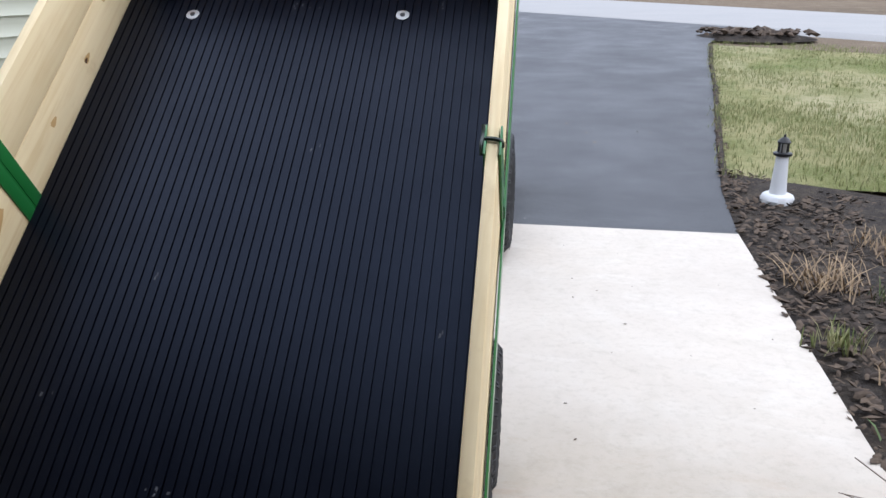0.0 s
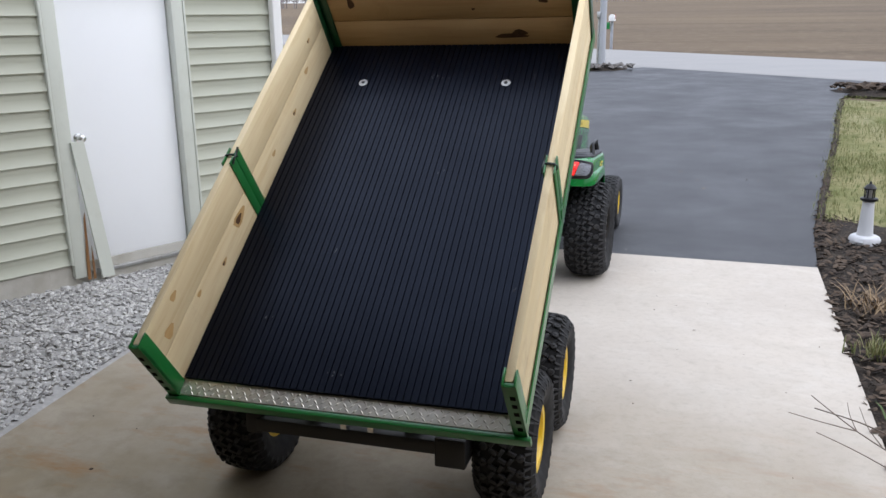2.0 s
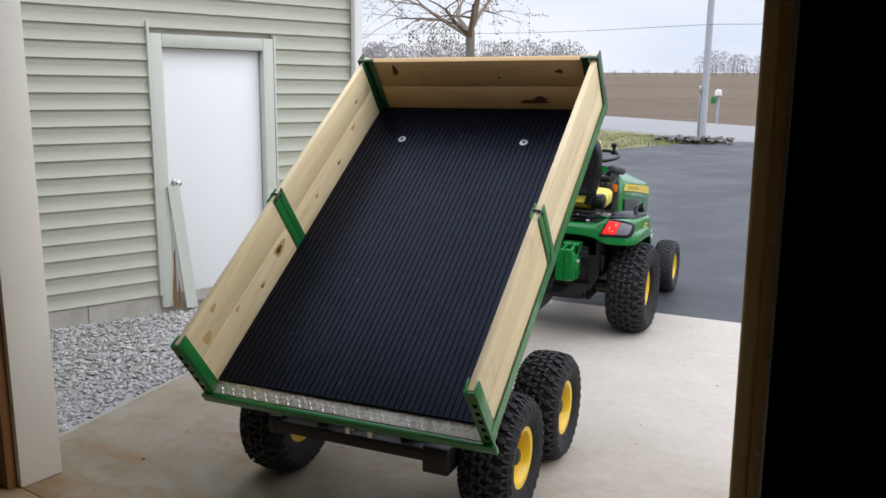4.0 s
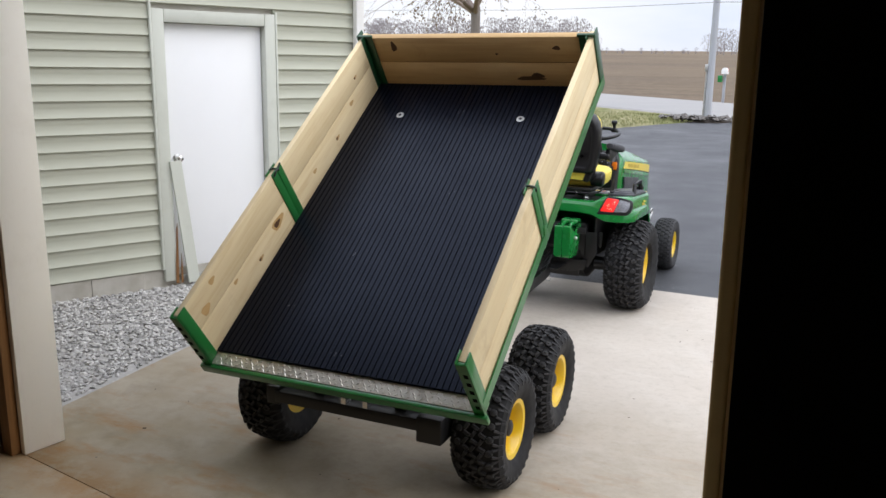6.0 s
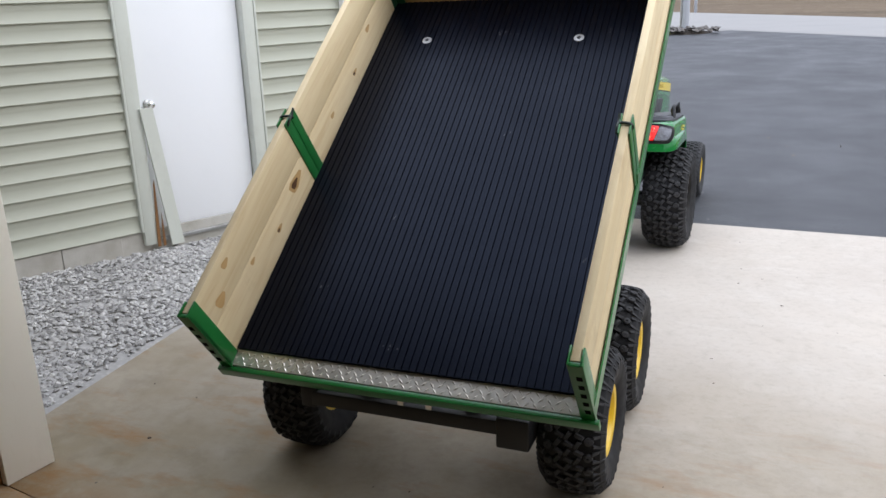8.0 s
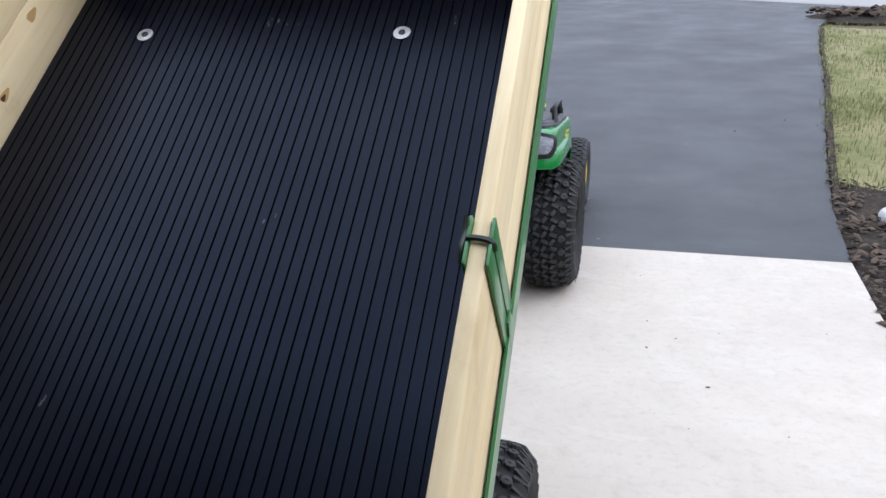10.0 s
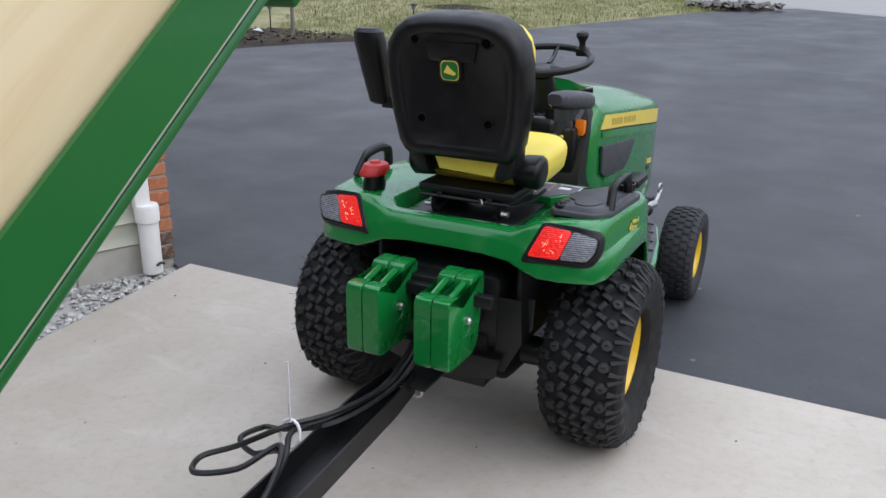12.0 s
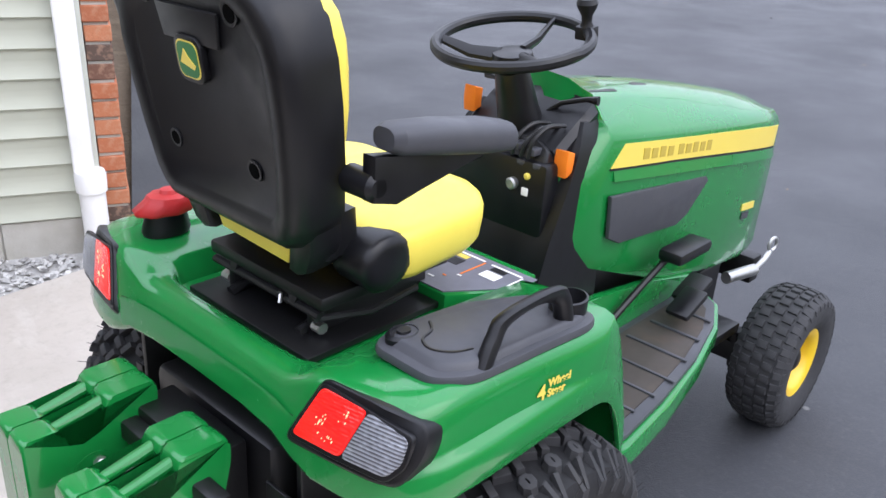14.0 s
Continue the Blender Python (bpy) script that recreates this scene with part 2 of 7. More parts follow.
def make_siding():
    m = Mat("vinyl_siding", (0.52, 0.53, 0.435), 0.5, spec=0.35)
    m.blend(m.ramp(m.noise(1.2, 4), 0.4, 0.7, 0, 0.5), (0.53, 0.54, 0.45))
    m.blend(m.ramp(m.noise(12, 5, 0.65, (0.3, 1, 2)), 0.55, 0.8, 0, 0.35), (0.40, 0.40, 0.33))
    m.random_tint((0.49, 0.50, 0.41), 0.4)
    m.bump(m.noise(30, 4, 0.6, (0.12, 1, 2)), 0.08, 0.002)
    return m.done()


def make_block():
    m = Mat("foundation_block", (0.50, 0.48, 0.43), 0.9)
    m.blend(m.ramp(m.noise(5, 5), 0.45, 0.7), (0.40, 0.375, 0.32))
    m.bump(m.noise(120, 3), 0.4, 0.004)
    return m.done()


def make_white(name="white_paint", base=(0.78, 0.78, 0.77), dirt=(0.55, 0.53, 0.48)):
    m = Mat(name, base, 0.42)
    m.blend(m.ramp(m.noise(4, 5, 0.65), 0.52, 0.8, 0, 0.35), dirt)
    m.blend(m.ramp(m.noise(30, 4, 0.6, (3, 3, 0.4)), 0.6, 0.8, 0, 0.25), dirt)
    m.bump(m.noise(60, 3), 0.04, 0.002)
    return m.done()


def make_brick():
    m = Mat("brick", (0.42, 0.135, 0.06), 0.85)
    ob = m.n.new("ShaderNodeObjectInfo")
    m.blend(m.ramp(ob.outputs["Random"], 0.72, 0.80), (0.10, 0.065, 0.05))
    m.blend(m.ramp(ob.outputs["Random"], 0.5, 0.0, 0, 0.7), (0.50, 0.20, 0.10))
    m.blend(m.ramp(m.noise(28, 5), 0.5, 0.72, 0, 0.6), (0.55, 0.33, 0.22))
    m.bump(m.noise(90, 4), 0.5, 0.004)
    return m.done()


def make_metal(name, color=(0.55, 0.55, 0.54), rough=0.35, dirt=(0.25, 0.22, 0.18), metal=1.0):
    m = Mat(name, color, rough, metal=metal)
    m.blend(m.ramp(m.noise(14, 5, 0.65), 0.5, 0.75, 0, 0.5), dirt)
    m.rough(m.noise(25), rough - 0.1, rough + 0.2)
    return m.done()


def make_lens(name, color, dark, lit=0.0, ribs=52):
    m = Mat(name, color, 0.10, spec=0.6)
    m.b.inputs["Coat Weight"].default_value = 0.6
    m.b.inputs["Coat Roughness"].default_value = 0.05
    w = m.n.new("ShaderNodeTexWave")
    w.inputs["Scale"].default_value = ribs
    w.inputs["Distortion"].default_value = 0.4
    w.bands_direction = 'Z'
    m.l.new(m.coord(), w.inputs["Vector"])
    m.blend(m.ramp(w.outputs["Fac"], 0.35, 0.75), dark)
    m.blend(m.ramp(m.voronoi(70), 0.1, 0.5, 0.3, 0.0), (min(1, color[0] * 1.6), min(1, color[1] * 1.6), min(1, color[2] * 1.6)))
    m.bump(w.outputs["Fac"], 0.35, 0.002)
    m.bump(m.voronoi(80), 0.6, 0.003)
    if lit:
        m.b.inputs["Emission Color"].default_value = (1.0, 0.015, 0.008, 1)
        m.b.inputs["Emission Strength"].default_value = lit
    return m.done()


def make_glow(name, color, strength):
    m = Mat(name, (0.6, 0.2, 0.1), 0.3)
    m.b.inputs["Emission Color"].default_value = (*color, 1)
    m.b.inputs["Emission Strength"].default_value = strength
    return m.done()


def make_leafy(name, base, other):
    m = Mat(name, base, 0.75)
    m.random_tint(other, 0.9, island=True)
    return m.done()


CONCRETE, ASPHALT, ROAD, SOIL, LAWN, MULCH = make_concrete(), make_asphalt(), make_road(), make_soil(), make_lawn(), make_mulch()
CHIPS, GRAVEL = make_chips(), make_gravel()
PINE = make_wood()
# front boards: the same pine with their shading put into the colour
PINE_SHADED = make_wood("shaded_pine", (0.58, 0.385, 0.185), (0.41, 0.235, 0.09), (0.49, 0.31, 0.14), (0.06, 1, 1))
PINE_RAW = make_wood("jamb_wood", (0.90, 0.71, 0.36), (0.74, 0.53, 0.24), (0.82, 0.62, 0.30), (1, 1, 0.06))
STUD = make_wood("old_stud", (0.52, 0.34, 0.15), (0.32, 0.18, 0.07), (0.42, 0.26, 0.11), (1, 1, 0.06))
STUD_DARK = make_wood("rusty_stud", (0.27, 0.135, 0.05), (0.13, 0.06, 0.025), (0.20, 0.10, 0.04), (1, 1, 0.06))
KNOT = make_wood("knot_wood", (0.085, 0.040, 0.018), (0.04, 0.018, 0.01), (0.13, 0.065, 0.03), (1, 1, 1))
GREEN = make_paint("green_paint", (0.006, 0.190, 0.036), 0.24, (0.009, 0.155, 0.036), 0.15, 0.75, 0.25)
GREEN_TRAILER = make_paint("green_trailer_paint", (0.010, 0.150, 0.028), 0.34, (0.014, 0.09, 0.03), 0.25, 0.3)
HOOK = make_paint("dark_green_steel", (0.004, 0.016, 0.007), 0.4, (0.02, 0.02, 0.02), 0.4, 0.2)
GREEN_DARK = make_paint("dark_green_paint", (0.006, 0.065, 0.020), 0.4, (0.01, 0.04, 0.02), 0.3, 0.15)
YELLOW = make_paint("yellow_paint", (0.80, 0.52, 0.015), 0.34, (0.35, 0.25, 0.06), 0.25, 0.3)
STRIPE = make_paint("yellow_decal", (0.80, 0.62, 0.10), 0.35, (0.6, 0.5, 0.2), 0.1, 0.2)
VINYL_YELLOW = make_plastic("yellow_vinyl", (0.92, 0.74, 0.11), 0.36, (0.80, 0.60, 0.09))
BLACK = make_plastic("black_plastic", (0.0065, 0.0065, 0.008), 0.36, (0.012, 0.0115, 0.0115), 0.38)
LETTER = make_plastic("gold_letter", (0.50, 0.37, 0.06), 0.4, (0.42, 0.30, 0.05))
SCUFF = make_plastic("rubber_scuff", (0.075, 0.078, 0.088), 0.7, (0.03, 0.03, 0.035))
STAIN = make_wood("knot_halo", (0.56, 0.36, 0.155), (0.42, 0.24, 0.09), (0.50, 0.31, 0.13))
DECAL = make_plastic("grey_decal", (0.16, 0.16, 0.19), 0.4, (0.07, 0.07, 0.08))
DECK = make_plastic("dark_grey_plastic", (0.055, 0.056, 0.064), 0.46, (0.085, 0.083, 0.082))
FLOORPAN = make_plastic("dusty_foot_mat", (0.050, 0.041, 0.034), 0.7, (0.13, 0.085, 0.055))
BLACK_STEEL = make_paint("black_steel", (0.0035, 0.0035, 0.0042), 0.45, (0.012, 0.010, 0.008), 0.3, 0.04)
ORANGE = make_plastic("orange_plastic", (0.85, 0.20, 0.015), 0.4, (0.7, 0.17, 0.02))
RED_CAP = make_plastic("red_plastic", (0.50, 0.022, 0.022), 0.42, (0.42, 0.05, 0.04))
# darker copy of the tyre rubber, with the grooves' shade in its colour
GROOVE = make_rubber("tyre_groove_shade", (0.02, 0.018, 0.016), 0.15, (0.008, 0.008, 0.009))
RUBBER, RUBBER_CLEAN = make_rubber(), make_rubber("tyre_rubber_dusty", (0.058, 0.056, 0.055), 0.3)
MAT_RUBBER = make_mat_rubber()
RED_LENS, CLEAR_LENS = make_lens("red_lens", (0.80, 0.012, 0.010), (0.78, 0.010, 0.010), 0.38), make_lens("clear_lens", (0.27, 0.28, 0.31), (0.085, 0.085, 0.095))
GLOW = make_glow("lit_bulb", (1.0, 0.34, 0.20), 1.5)
SIDING, BLOCK, WHITE, BRICK = make_siding(), make_block(), make_white("white_paint", (0.86, 0.85, 0.83), (0.66, 0.63, 0.57)), make_brick()
JAMB_WHITE = make_white("cream_jamb_paint", (0.90, 0.86, 0.76), (0.72, 0.66, 0.54))
TRIM = make_white("sage_trim", (0.60, 0.62, 0.55), (0.42, 0.42, 0.35))
DOOR_WHITE = make_white("door_white", (0.89, 0.90, 0.91), (0.84, 0.85, 0.86))
MORTAR = make_block()
STONE_CAP = make_block()
STEEL, CHROME, PLATE = make_metal("galvanised"), make_metal("chrome", (0.75, 0.75, 0.74), 0.16), make_metal("tread_plate", (0.80, 0.77, 0.70), 0.42, (0.62, 0.54, 0.42), 0.75)
BARK = make_wood("bark", (0.20, 0.175, 0.155), (0.10, 0.085, 0.075), (0.26, 0.23, 0.20), (1, 1, 0.15))
TWIG = make_leafy("twig", (0.15, 0.115, 0.095), (0.22, 0.16, 0.12))
WOODS = make_leafy("far_woods", (0.25, 0.225, 0.225), (0.34, 0.31, 0.31))
BUD = make_leafy("buds", (0.19, 0.135, 0.085), (0.28, 0.2, 0.1))
GRASS_BLADE = make_leafy("grass_blade", (0.12, 0.155, 0.04), (0.33, 0.30, 0.15))
STRAW = make_leafy("dry_straw", (0.36, 0.25, 0.14), (0.17, 0.115, 0.07))
LEAF_GREEN = make_leafy("young_leaf", (0.08, 0.13, 0.04), (0.14, 0.17, 0.07))
POLE_WOOD = make_wood("grey_pole", (0.45, 0.47, 0.51), (0.33, 0.35, 0.38), (0.40, 0.42, 0.46), (1, 1, 0.05))
# near-black tone stands for the darkness inside the garage's right side
NIGHT_WALL = make_plastic("unlit_black", (0.004, 0.004, 0.004), 0.8, (0.006, 0.005, 0.004), 0.1)
# board tone darkened for the unlit garage inside; both roofs share it
SHADOW_WALL = make_wood("unlit_board", (0.10, 0.07, 0.045), (0.06, 0.04, 0.025), (0.08, 0.055, 0.035), (1, 1, 0.1))
WHITE_STONE = make_white("painted_stone", (0.58, 0.58, 0.59), (0.33, 0.32, 0.31))
ROCK = make_white("rough_rock", (0.085, 0.072, 0.062), (0.05, 0.042, 0.036))
# tone of the unseen garage walls, set for the light they bounce
BOUNCE_WALL = make_white("bounce_wall", (0.36, 0.31, 0.245), (0.28, 0.24, 0.19))
CABLE = make_plastic("cable_black", (0.012, 0.012, 0.013), 0.4)
ZIP = make_white("zip_tie_white", (0.85, 0.85, 0.85), (0.8, 0.8, 0.8))
PORCH_FLOOR = make_white("porch_boards", (0.19, 0.185, 0.17), (0.12, 0.115, 0.105))
# near-black without sheen, in place of the shade inside small holes
HOLE = Mat("dark_hole", (0.001, 0.001, 0.001), 0.9, spec=0.05).done()
LINE = make_plastic("service_cable", (0.09, 0.09, 0.10), 0.5)
PORCH_GREEN = make_white("porch_skirt", (0.20, 0.20, 0.12), (0.15, 0.15, 0.09))
POST_DARK = make_wood("porch_post", (0.12, 0.10, 0.07), (0.07, 0.06, 0.04), (0.10, 0.08, 0.06), (1, 1, 0.1))


# ---- mesh helpers ----
def finish(bm, sharp=35):
    """Smooth faces, with edges sharper than the angle kept crisp."""
    bmesh.ops.recalc_face_normals(bm, faces=bm.faces)
    for f in bm.faces:
        f.smooth = True
    lim = radians(sharp)
    for e in bm.edges:
        e.smooth = len(e.link_faces) == 2 and e.calc_face_angle(0) < lim
    return bm


def mesh_of(name, bm, material, sharp=35):
    finish(bm, sharp)
    me = bpy.data.meshes.new(name)
    bm.to_mesh(me)
    bm.free()
    me.materials.append(material)
    return me


def part(name, bm, material, parent, label="", m=None, sharp=35):
    ob = new(name, mesh_of(name, bm, material, sharp))
    ob.parent = parent
    if m is not None:
        ob.matrix_local = m
    if label:
        tagged(ob, label)
    return ob


def thing(name, label, category, m=None, group="", kind=""):
    ob = new(name)
    ob.empty_display_size = 0.2
    tagged(ob, label, category, group, kind)
    if m is not None:
        ob.matrix_world = m
    return ob


def solo(name, bm, material, label, category, m=None, group="", kind="", sharp=35):
    ob = new(name, mesh_of(name, bm, material, sharp))
    tagged(ob, label, category, group, kind)
    if m is not None:
        ob.matrix_world = m
    return ob


def add_box(bm, x0, x1, y0, y1, z0, z1, bevel=0.0, m=None, seg=2):
    vs = bmesh.ops.create_cube(bm, size=1.0)["verts"]
    for v in vs:
        v.co = Vector((x0 + (v.co.x + 0.5) * (x1 - x0), y0 + (v.co.y + 0.5) * (y1 - y0), z0 + (v.co.z + 0.5) * (z1 - z0)))
    if bevel > 0:
        es = list({e for v in vs for e in v.link_edges})
        r = bmesh.ops.bevel(bm, geom=es, offset=bevel, segments=seg, profile=0.5, affect='EDGES')
        vs = list({v for f in r["faces"] for v in f.verts} | {v for v in vs if v.is_valid})
    if m is not None:
        bmesh.ops.transform(bm, matrix=m, verts=vs)
    return vs


def box(*a, **k):
    bm = bmesh.new()
    add_box(bm, *a, **k)
    return bm


def add_prism(bm, outline, axis, a, b, bevel=0.0):
    """Extrude a 2D outline along an axis from a to b. The outline is in the other two axes, in order."""
    def put(u, v, w):
        return {"x": (w, u, v), "y": (u, w, v), "z": (u, v, w)}[axis]
    lo = [bm.verts.new(put(u, v, a)) for u, v in outline]
    hi = [bm.verts.new(put(u, v, b)) for u, v in outline]
    n = len(outline)
    fs = [bm.faces.new(lo), bm.faces.new(hi)]
    fs += [bm.faces.new((lo[i], lo[(i + 1) % n], hi[(i + 1) % n], hi[i])) for i in range(n)]
    if bevel > 0:
        es = list({e for f in fs[:2] for e in f.edges})
        bmesh.ops.bevel(bm, geom=es, offset=bevel, segments=2, profile=0.5, affect='EDGES')
    return bm


def prism(outline, axis, a, b, bevel=0.0):
    return add_prism(bmesh.new(), outline, axis, a, b, bevel)


def add_loft(bm, rings, closed=True, cap=(True, True)):
    rows = [[bm.verts.new(p) for p in ring] for ring in rings]
    n = len(rows[0])
    for r0, r1 in zip(rows, rows[1:]):
        for i in range(n if closed else n - 1):
            j = (i + 1) % n
            bm.faces.new((r0[i], r0[j], r1[j], r1[i]))
    if cap[0]:
        bm.faces.new(rows[0])
    if cap[1]:
        bm.faces.new(rows[-1])
    return bm


def loft(rings, closed=True, cap=(True, True)):
    return add_loft(bmesh.new(), rings, closed, cap)


def add_tube(bm, pts, radius, sides=8, cap=True, closed=False, flat=1.0):
    """A tube along points; radius a number or one a point."""
    pts = [Vector(p) for p in pts]
    n = len(pts)
    rad = radius if isinstance(radius, (list, tuple)) else [radius] * n
    rings, up = [], None
    for i, p in enumerate(pts):
        a = pts[i - 1] if (i > 0 or closed) else p
        b = pts[(i + 1) % n] if (i < n - 1 or closed) else p
        d = (b - a).normalized()
        if up is None:
            up = d.orthogonal().normalized()
        up = (up - d * up.dot(d)).normalized()
        side = d.cross(up)
        rings.append([p + (up * math.cos(t) + side * math.sin(t) * flat) * rad[i] for t in (2 * math.pi * k / sides for k in range(sides))])
    rows = [[bm.verts.new(q) for q in r] for r in rings]
    pairs = list(zip(rows, rows[1:])) + ([(rows[-1], rows[0])] if closed else [])
    for r0, r1 in pairs:
        for k in range(sides):
            bm.faces.new((r0[k], r0[(k + 1) % sides], r1[(k + 1) % sides], r1[k]))
    if cap and not closed:
        bm.faces.new(rows[0])
        bm.faces.new(rows[-1])
    return bm


def tube(pts, radius, sides=8, **k):
    return add_tube(bmesh.new(), pts, radius, sides, **k)


def curve_pts(pts, steps=6):
    """A smooth line through the points."""
    pts = [Vector(p) for p in pts]
    out = []
    for i in range(len(pts) - 1):
        p0, p1, p2, p3 = pts[max(i - 1, 0)], pts[i], pts[i + 1], pts[min(i + 2, len(pts) - 1)]
        for k in range(steps):
            t = k / steps
            out.append(0.5 * ((2 * p1) + (p2 - p0) * t + (2 * p0 - 5 * p1 + 4 * p2 - p3) * t * t + (3 * p1 - p0 - 3 * p2 + p3) * t ** 3))
    out.append(pts[-1])
    return out


def add_lathe(bm, profile, axis="z", steps=24, m=None, closed=False):
    """Revolve (radius, height) pairs round an axis."""
    rows = []
    for r, h in profile:
        row = []
        for k in range(steps):
            t = 2 * math.pi * k / steps
            c, s = r * math.cos(t), r * math.sin(t)
            co = Vector({"z": (c, s, h), "x": (h, c, s), "y": (c, h, s)}[axis])
            row.append(bm.verts.new(m @ co if m else co))
        rows.append(row)
    pairs = list(zip(rows, rows[1:])) + ([(rows[-1], rows[0])] if closed else [])
    for r0, r1 in pairs:
        for k in range(steps):
            bm.faces.new((r0[k], r0[(k + 1) % steps], r1[(k + 1) % steps], r1[k]))
    if not closed:
        bm.faces.new(rows[0])
        bm.faces.new(rows[-1])
    return bm


def lathe(profile, axis="z", steps=24, **k):
    return add_lathe(bmesh.new(), profile, axis, steps, **k)


def rounded(w, h, r, n=5, cx=0.0, cy=0.0):
    """A rounded rectangle outline."""
    out = []
    for sx, sy, a0 in ((1, 1, 0), (-1, 1, 90), (-1, -1, 180), (1, -1, 270)):
        for k in range(n + 1):
            a = radians(a0 + 90 * k / n)
            out.append((cx + sx * (w / 2 - r) + r * math.cos(a), cy + sy * (h / 2 - r) + r * math.sin(a)))
    return out


def round_ring(pts, r, n=4):
    """A closed outline in space with its corners rounded."""
    pts = [Vector(p) for p in pts]
    out = []
    for i, p in enumerate(pts):
        a, b = pts[i - 1] - p, pts[(i + 1) % len(pts)] - p
        pa, pb = p + a.normalized() * min(r, a.length * 0.45), p + b.normalized() * min(r, b.length * 0.45)
        for k in range(n + 1):
            t = k / n
            out.append(pa * (1 - t) ** 2 + p * (2 * t * (1 - t)) + pb * t * t)
    return out


def plate(pts, r, lo, hi, inset=0.06, n=4, way=None):
    """A pillow-edged plate over an outline, from lo to hi along its normal (turned towards way)."""
    ring = round_ring(pts, r, n)
    mid = sum(ring, Vector()) / len(ring)
    nrm = Vector()
    for p, q in zip(ring, ring[1:] + ring[:1]):
        nrm += (p - mid).cross(q - mid)
    nrm.normalize()
    if way is not None and nrm.dot(Vector(way)) < 0:
        nrm = -nrm
    def at(h, f):
        return [mid + (p - mid) * f + nrm * h for p in ring]
    return loft([at(lo, 1.0), at(lo + (hi - lo) * 0.65, 1.0), at(lo + (hi - lo) * 0.92, 1 - inset * 0.4), at(hi, 1 - inset)])


def raw_mesh(name, verts, faces, material, smooth=False):
    me = bpy.data.meshes.new(name)
    me.from_pydata(verts, [], faces)
    me.materials.append(material)
    if smooth:
        for p in me.polygons:
            p.use_smooth = True
    me.update()
    return me


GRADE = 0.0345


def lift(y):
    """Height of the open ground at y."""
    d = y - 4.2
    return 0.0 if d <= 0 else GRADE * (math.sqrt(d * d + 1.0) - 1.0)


# ---- large structure: ground, drive, road ----
def sheet(name, pts_of, nu, nv, material, label, category, kind="structure"):
    """A grid surface from a function of (u, v) in 0..1."""
    verts = [pts_of(i / nu, j / nv) for j in range(nv + 1) for i in range(nu + 1)]
    faces = [(j * (nu + 1) + i, j * (nu + 1) + i + 1, (j + 1) * (nu + 1) + i + 1, (j + 1) * (nu + 1) + i) for j in range(nv) for i in range(nu)]
    ob = new(name, raw_mesh(name, verts, faces, material, True))
    return tagged(ob, label, category, kind=kind)


def lerp_line(line, t):
    """A point at 0..1 along a polyline, by even index."""
    f = t * (len(line) - 1)
    i = min(int(f), len(line) - 2)
    k = f - i
    return line[i][0] * (1 - k) + line[i + 1][0] * k, line[i][1] * (1 - k) + line[i + 1][1] * k


def between(a, b, dz, wob=0.0):
    """A sheet function between two plan lines, lying dz above the open ground."""
    def pts_of(u, v):
        p, q = lerp_line(a, v), lerp_line(b, v)
        x, y = p[0] * (1 - u) + q[0] * u, p[1] * (1 - u) + q[1] * u
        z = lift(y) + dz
        if wob:
            k = min(1.0, 8 * u, 8 * (1 - u), 25 * v, 25 * (1 - v))
            z = lift(y) - 0.03 + (0.03 + dz + wob * noise.noise((x * 1.7, y * 1.7, 3.0))) * k
        return x, y, z
    return pts_of


def ground_pt(u, v):
    x = 900 * (2 * u - 1) ** 3 + 6 * (2 * u - 1)
    y = -60 + 760 * v ** 3 + 40 * v
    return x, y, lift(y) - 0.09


sheet("ground", ground_pt, 60, 80, SOIL, "brown ploughed field soil with stubble rows", "field")

SLAB_FL, SLAB_FR = (-2.045, 4.36), (2.018, 4.225)
slab = [(-1.70, -0.020), SLAB_FL, SLAB_FR, (1.838, -0.688)]
solo("pavement", prism(slab, "z", -0.12, 0.0, 0.006), CONCRETE, "pale concrete slab with rust-brown stains before the garage", "concrete slab", kind="structure")
inner = [(-3.1, 0.239), (-1.701, -0.023), (1.839, -0.692), (3.0, -0.914), (2.0, -7.8), (-4.6, -6.7)]
solo("floor", prism(inner, "z", -0.12, -0.002, 0.006), CONCRETE, "stained concrete floor inside the garage", "concrete floor", kind="structure")

RIGHT_EDGE = [SLAB_FR, (2.12, 5.3), (2.36, 6.8), (2.55, 7.9), (3.0, 10.5), (3.34, 12.7), (3.82, 15.4), (4.5, 17.6), (5.6, 18.6)]
LEFT_EDGE = [(-2.045, 4.28), (-9.05, 8.30), (-7.95, 10.95), (-6.4, 13.25), (-4.9, 14.6), (-3.95, 16.8), (-2.25, 20.3), (-1.4, 21.6), (-0.2, 22.6)]
sheet("driveway", between(LEFT_EDGE, RIGHT_EDGE, -0.006), 30, 64, ASPHALT, "dark grey asphalt driveway with faint patches", "driveway")


def road_near(x):
    return 22.3 - 0.73 * x


def road_pt(u, v):
    x = -260 + 520 * v
    y = road_near(x) + 7.0 * u
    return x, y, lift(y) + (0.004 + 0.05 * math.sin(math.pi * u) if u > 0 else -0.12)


sheet("road", road_pt, 28, 80, ROAD, "pale worn country road", "road")

# lawns
lawn_l_a = [(-1.3, 21.7), (-2.15, 20.3), (-3.85, 16.8), (-4.8, 14.55), (-6.3, 13.15), (-7.3, 12.5), (-8.2, 12.0), (-9.5, 13.9)]
lawn_l_b = [(-1.55, 23.3), (-9, 28.6), (-16, 33.7), (-24, 39.5), (-34, 44), (-40, 40), (-44, 32), (-44, 22)]
sheet("lawn", between(lawn_l_a, lawn_l_b, 0.02, 0.03), 30, 60, LAWN, "patchy early spring lawn beyond the driveway", "lawn")
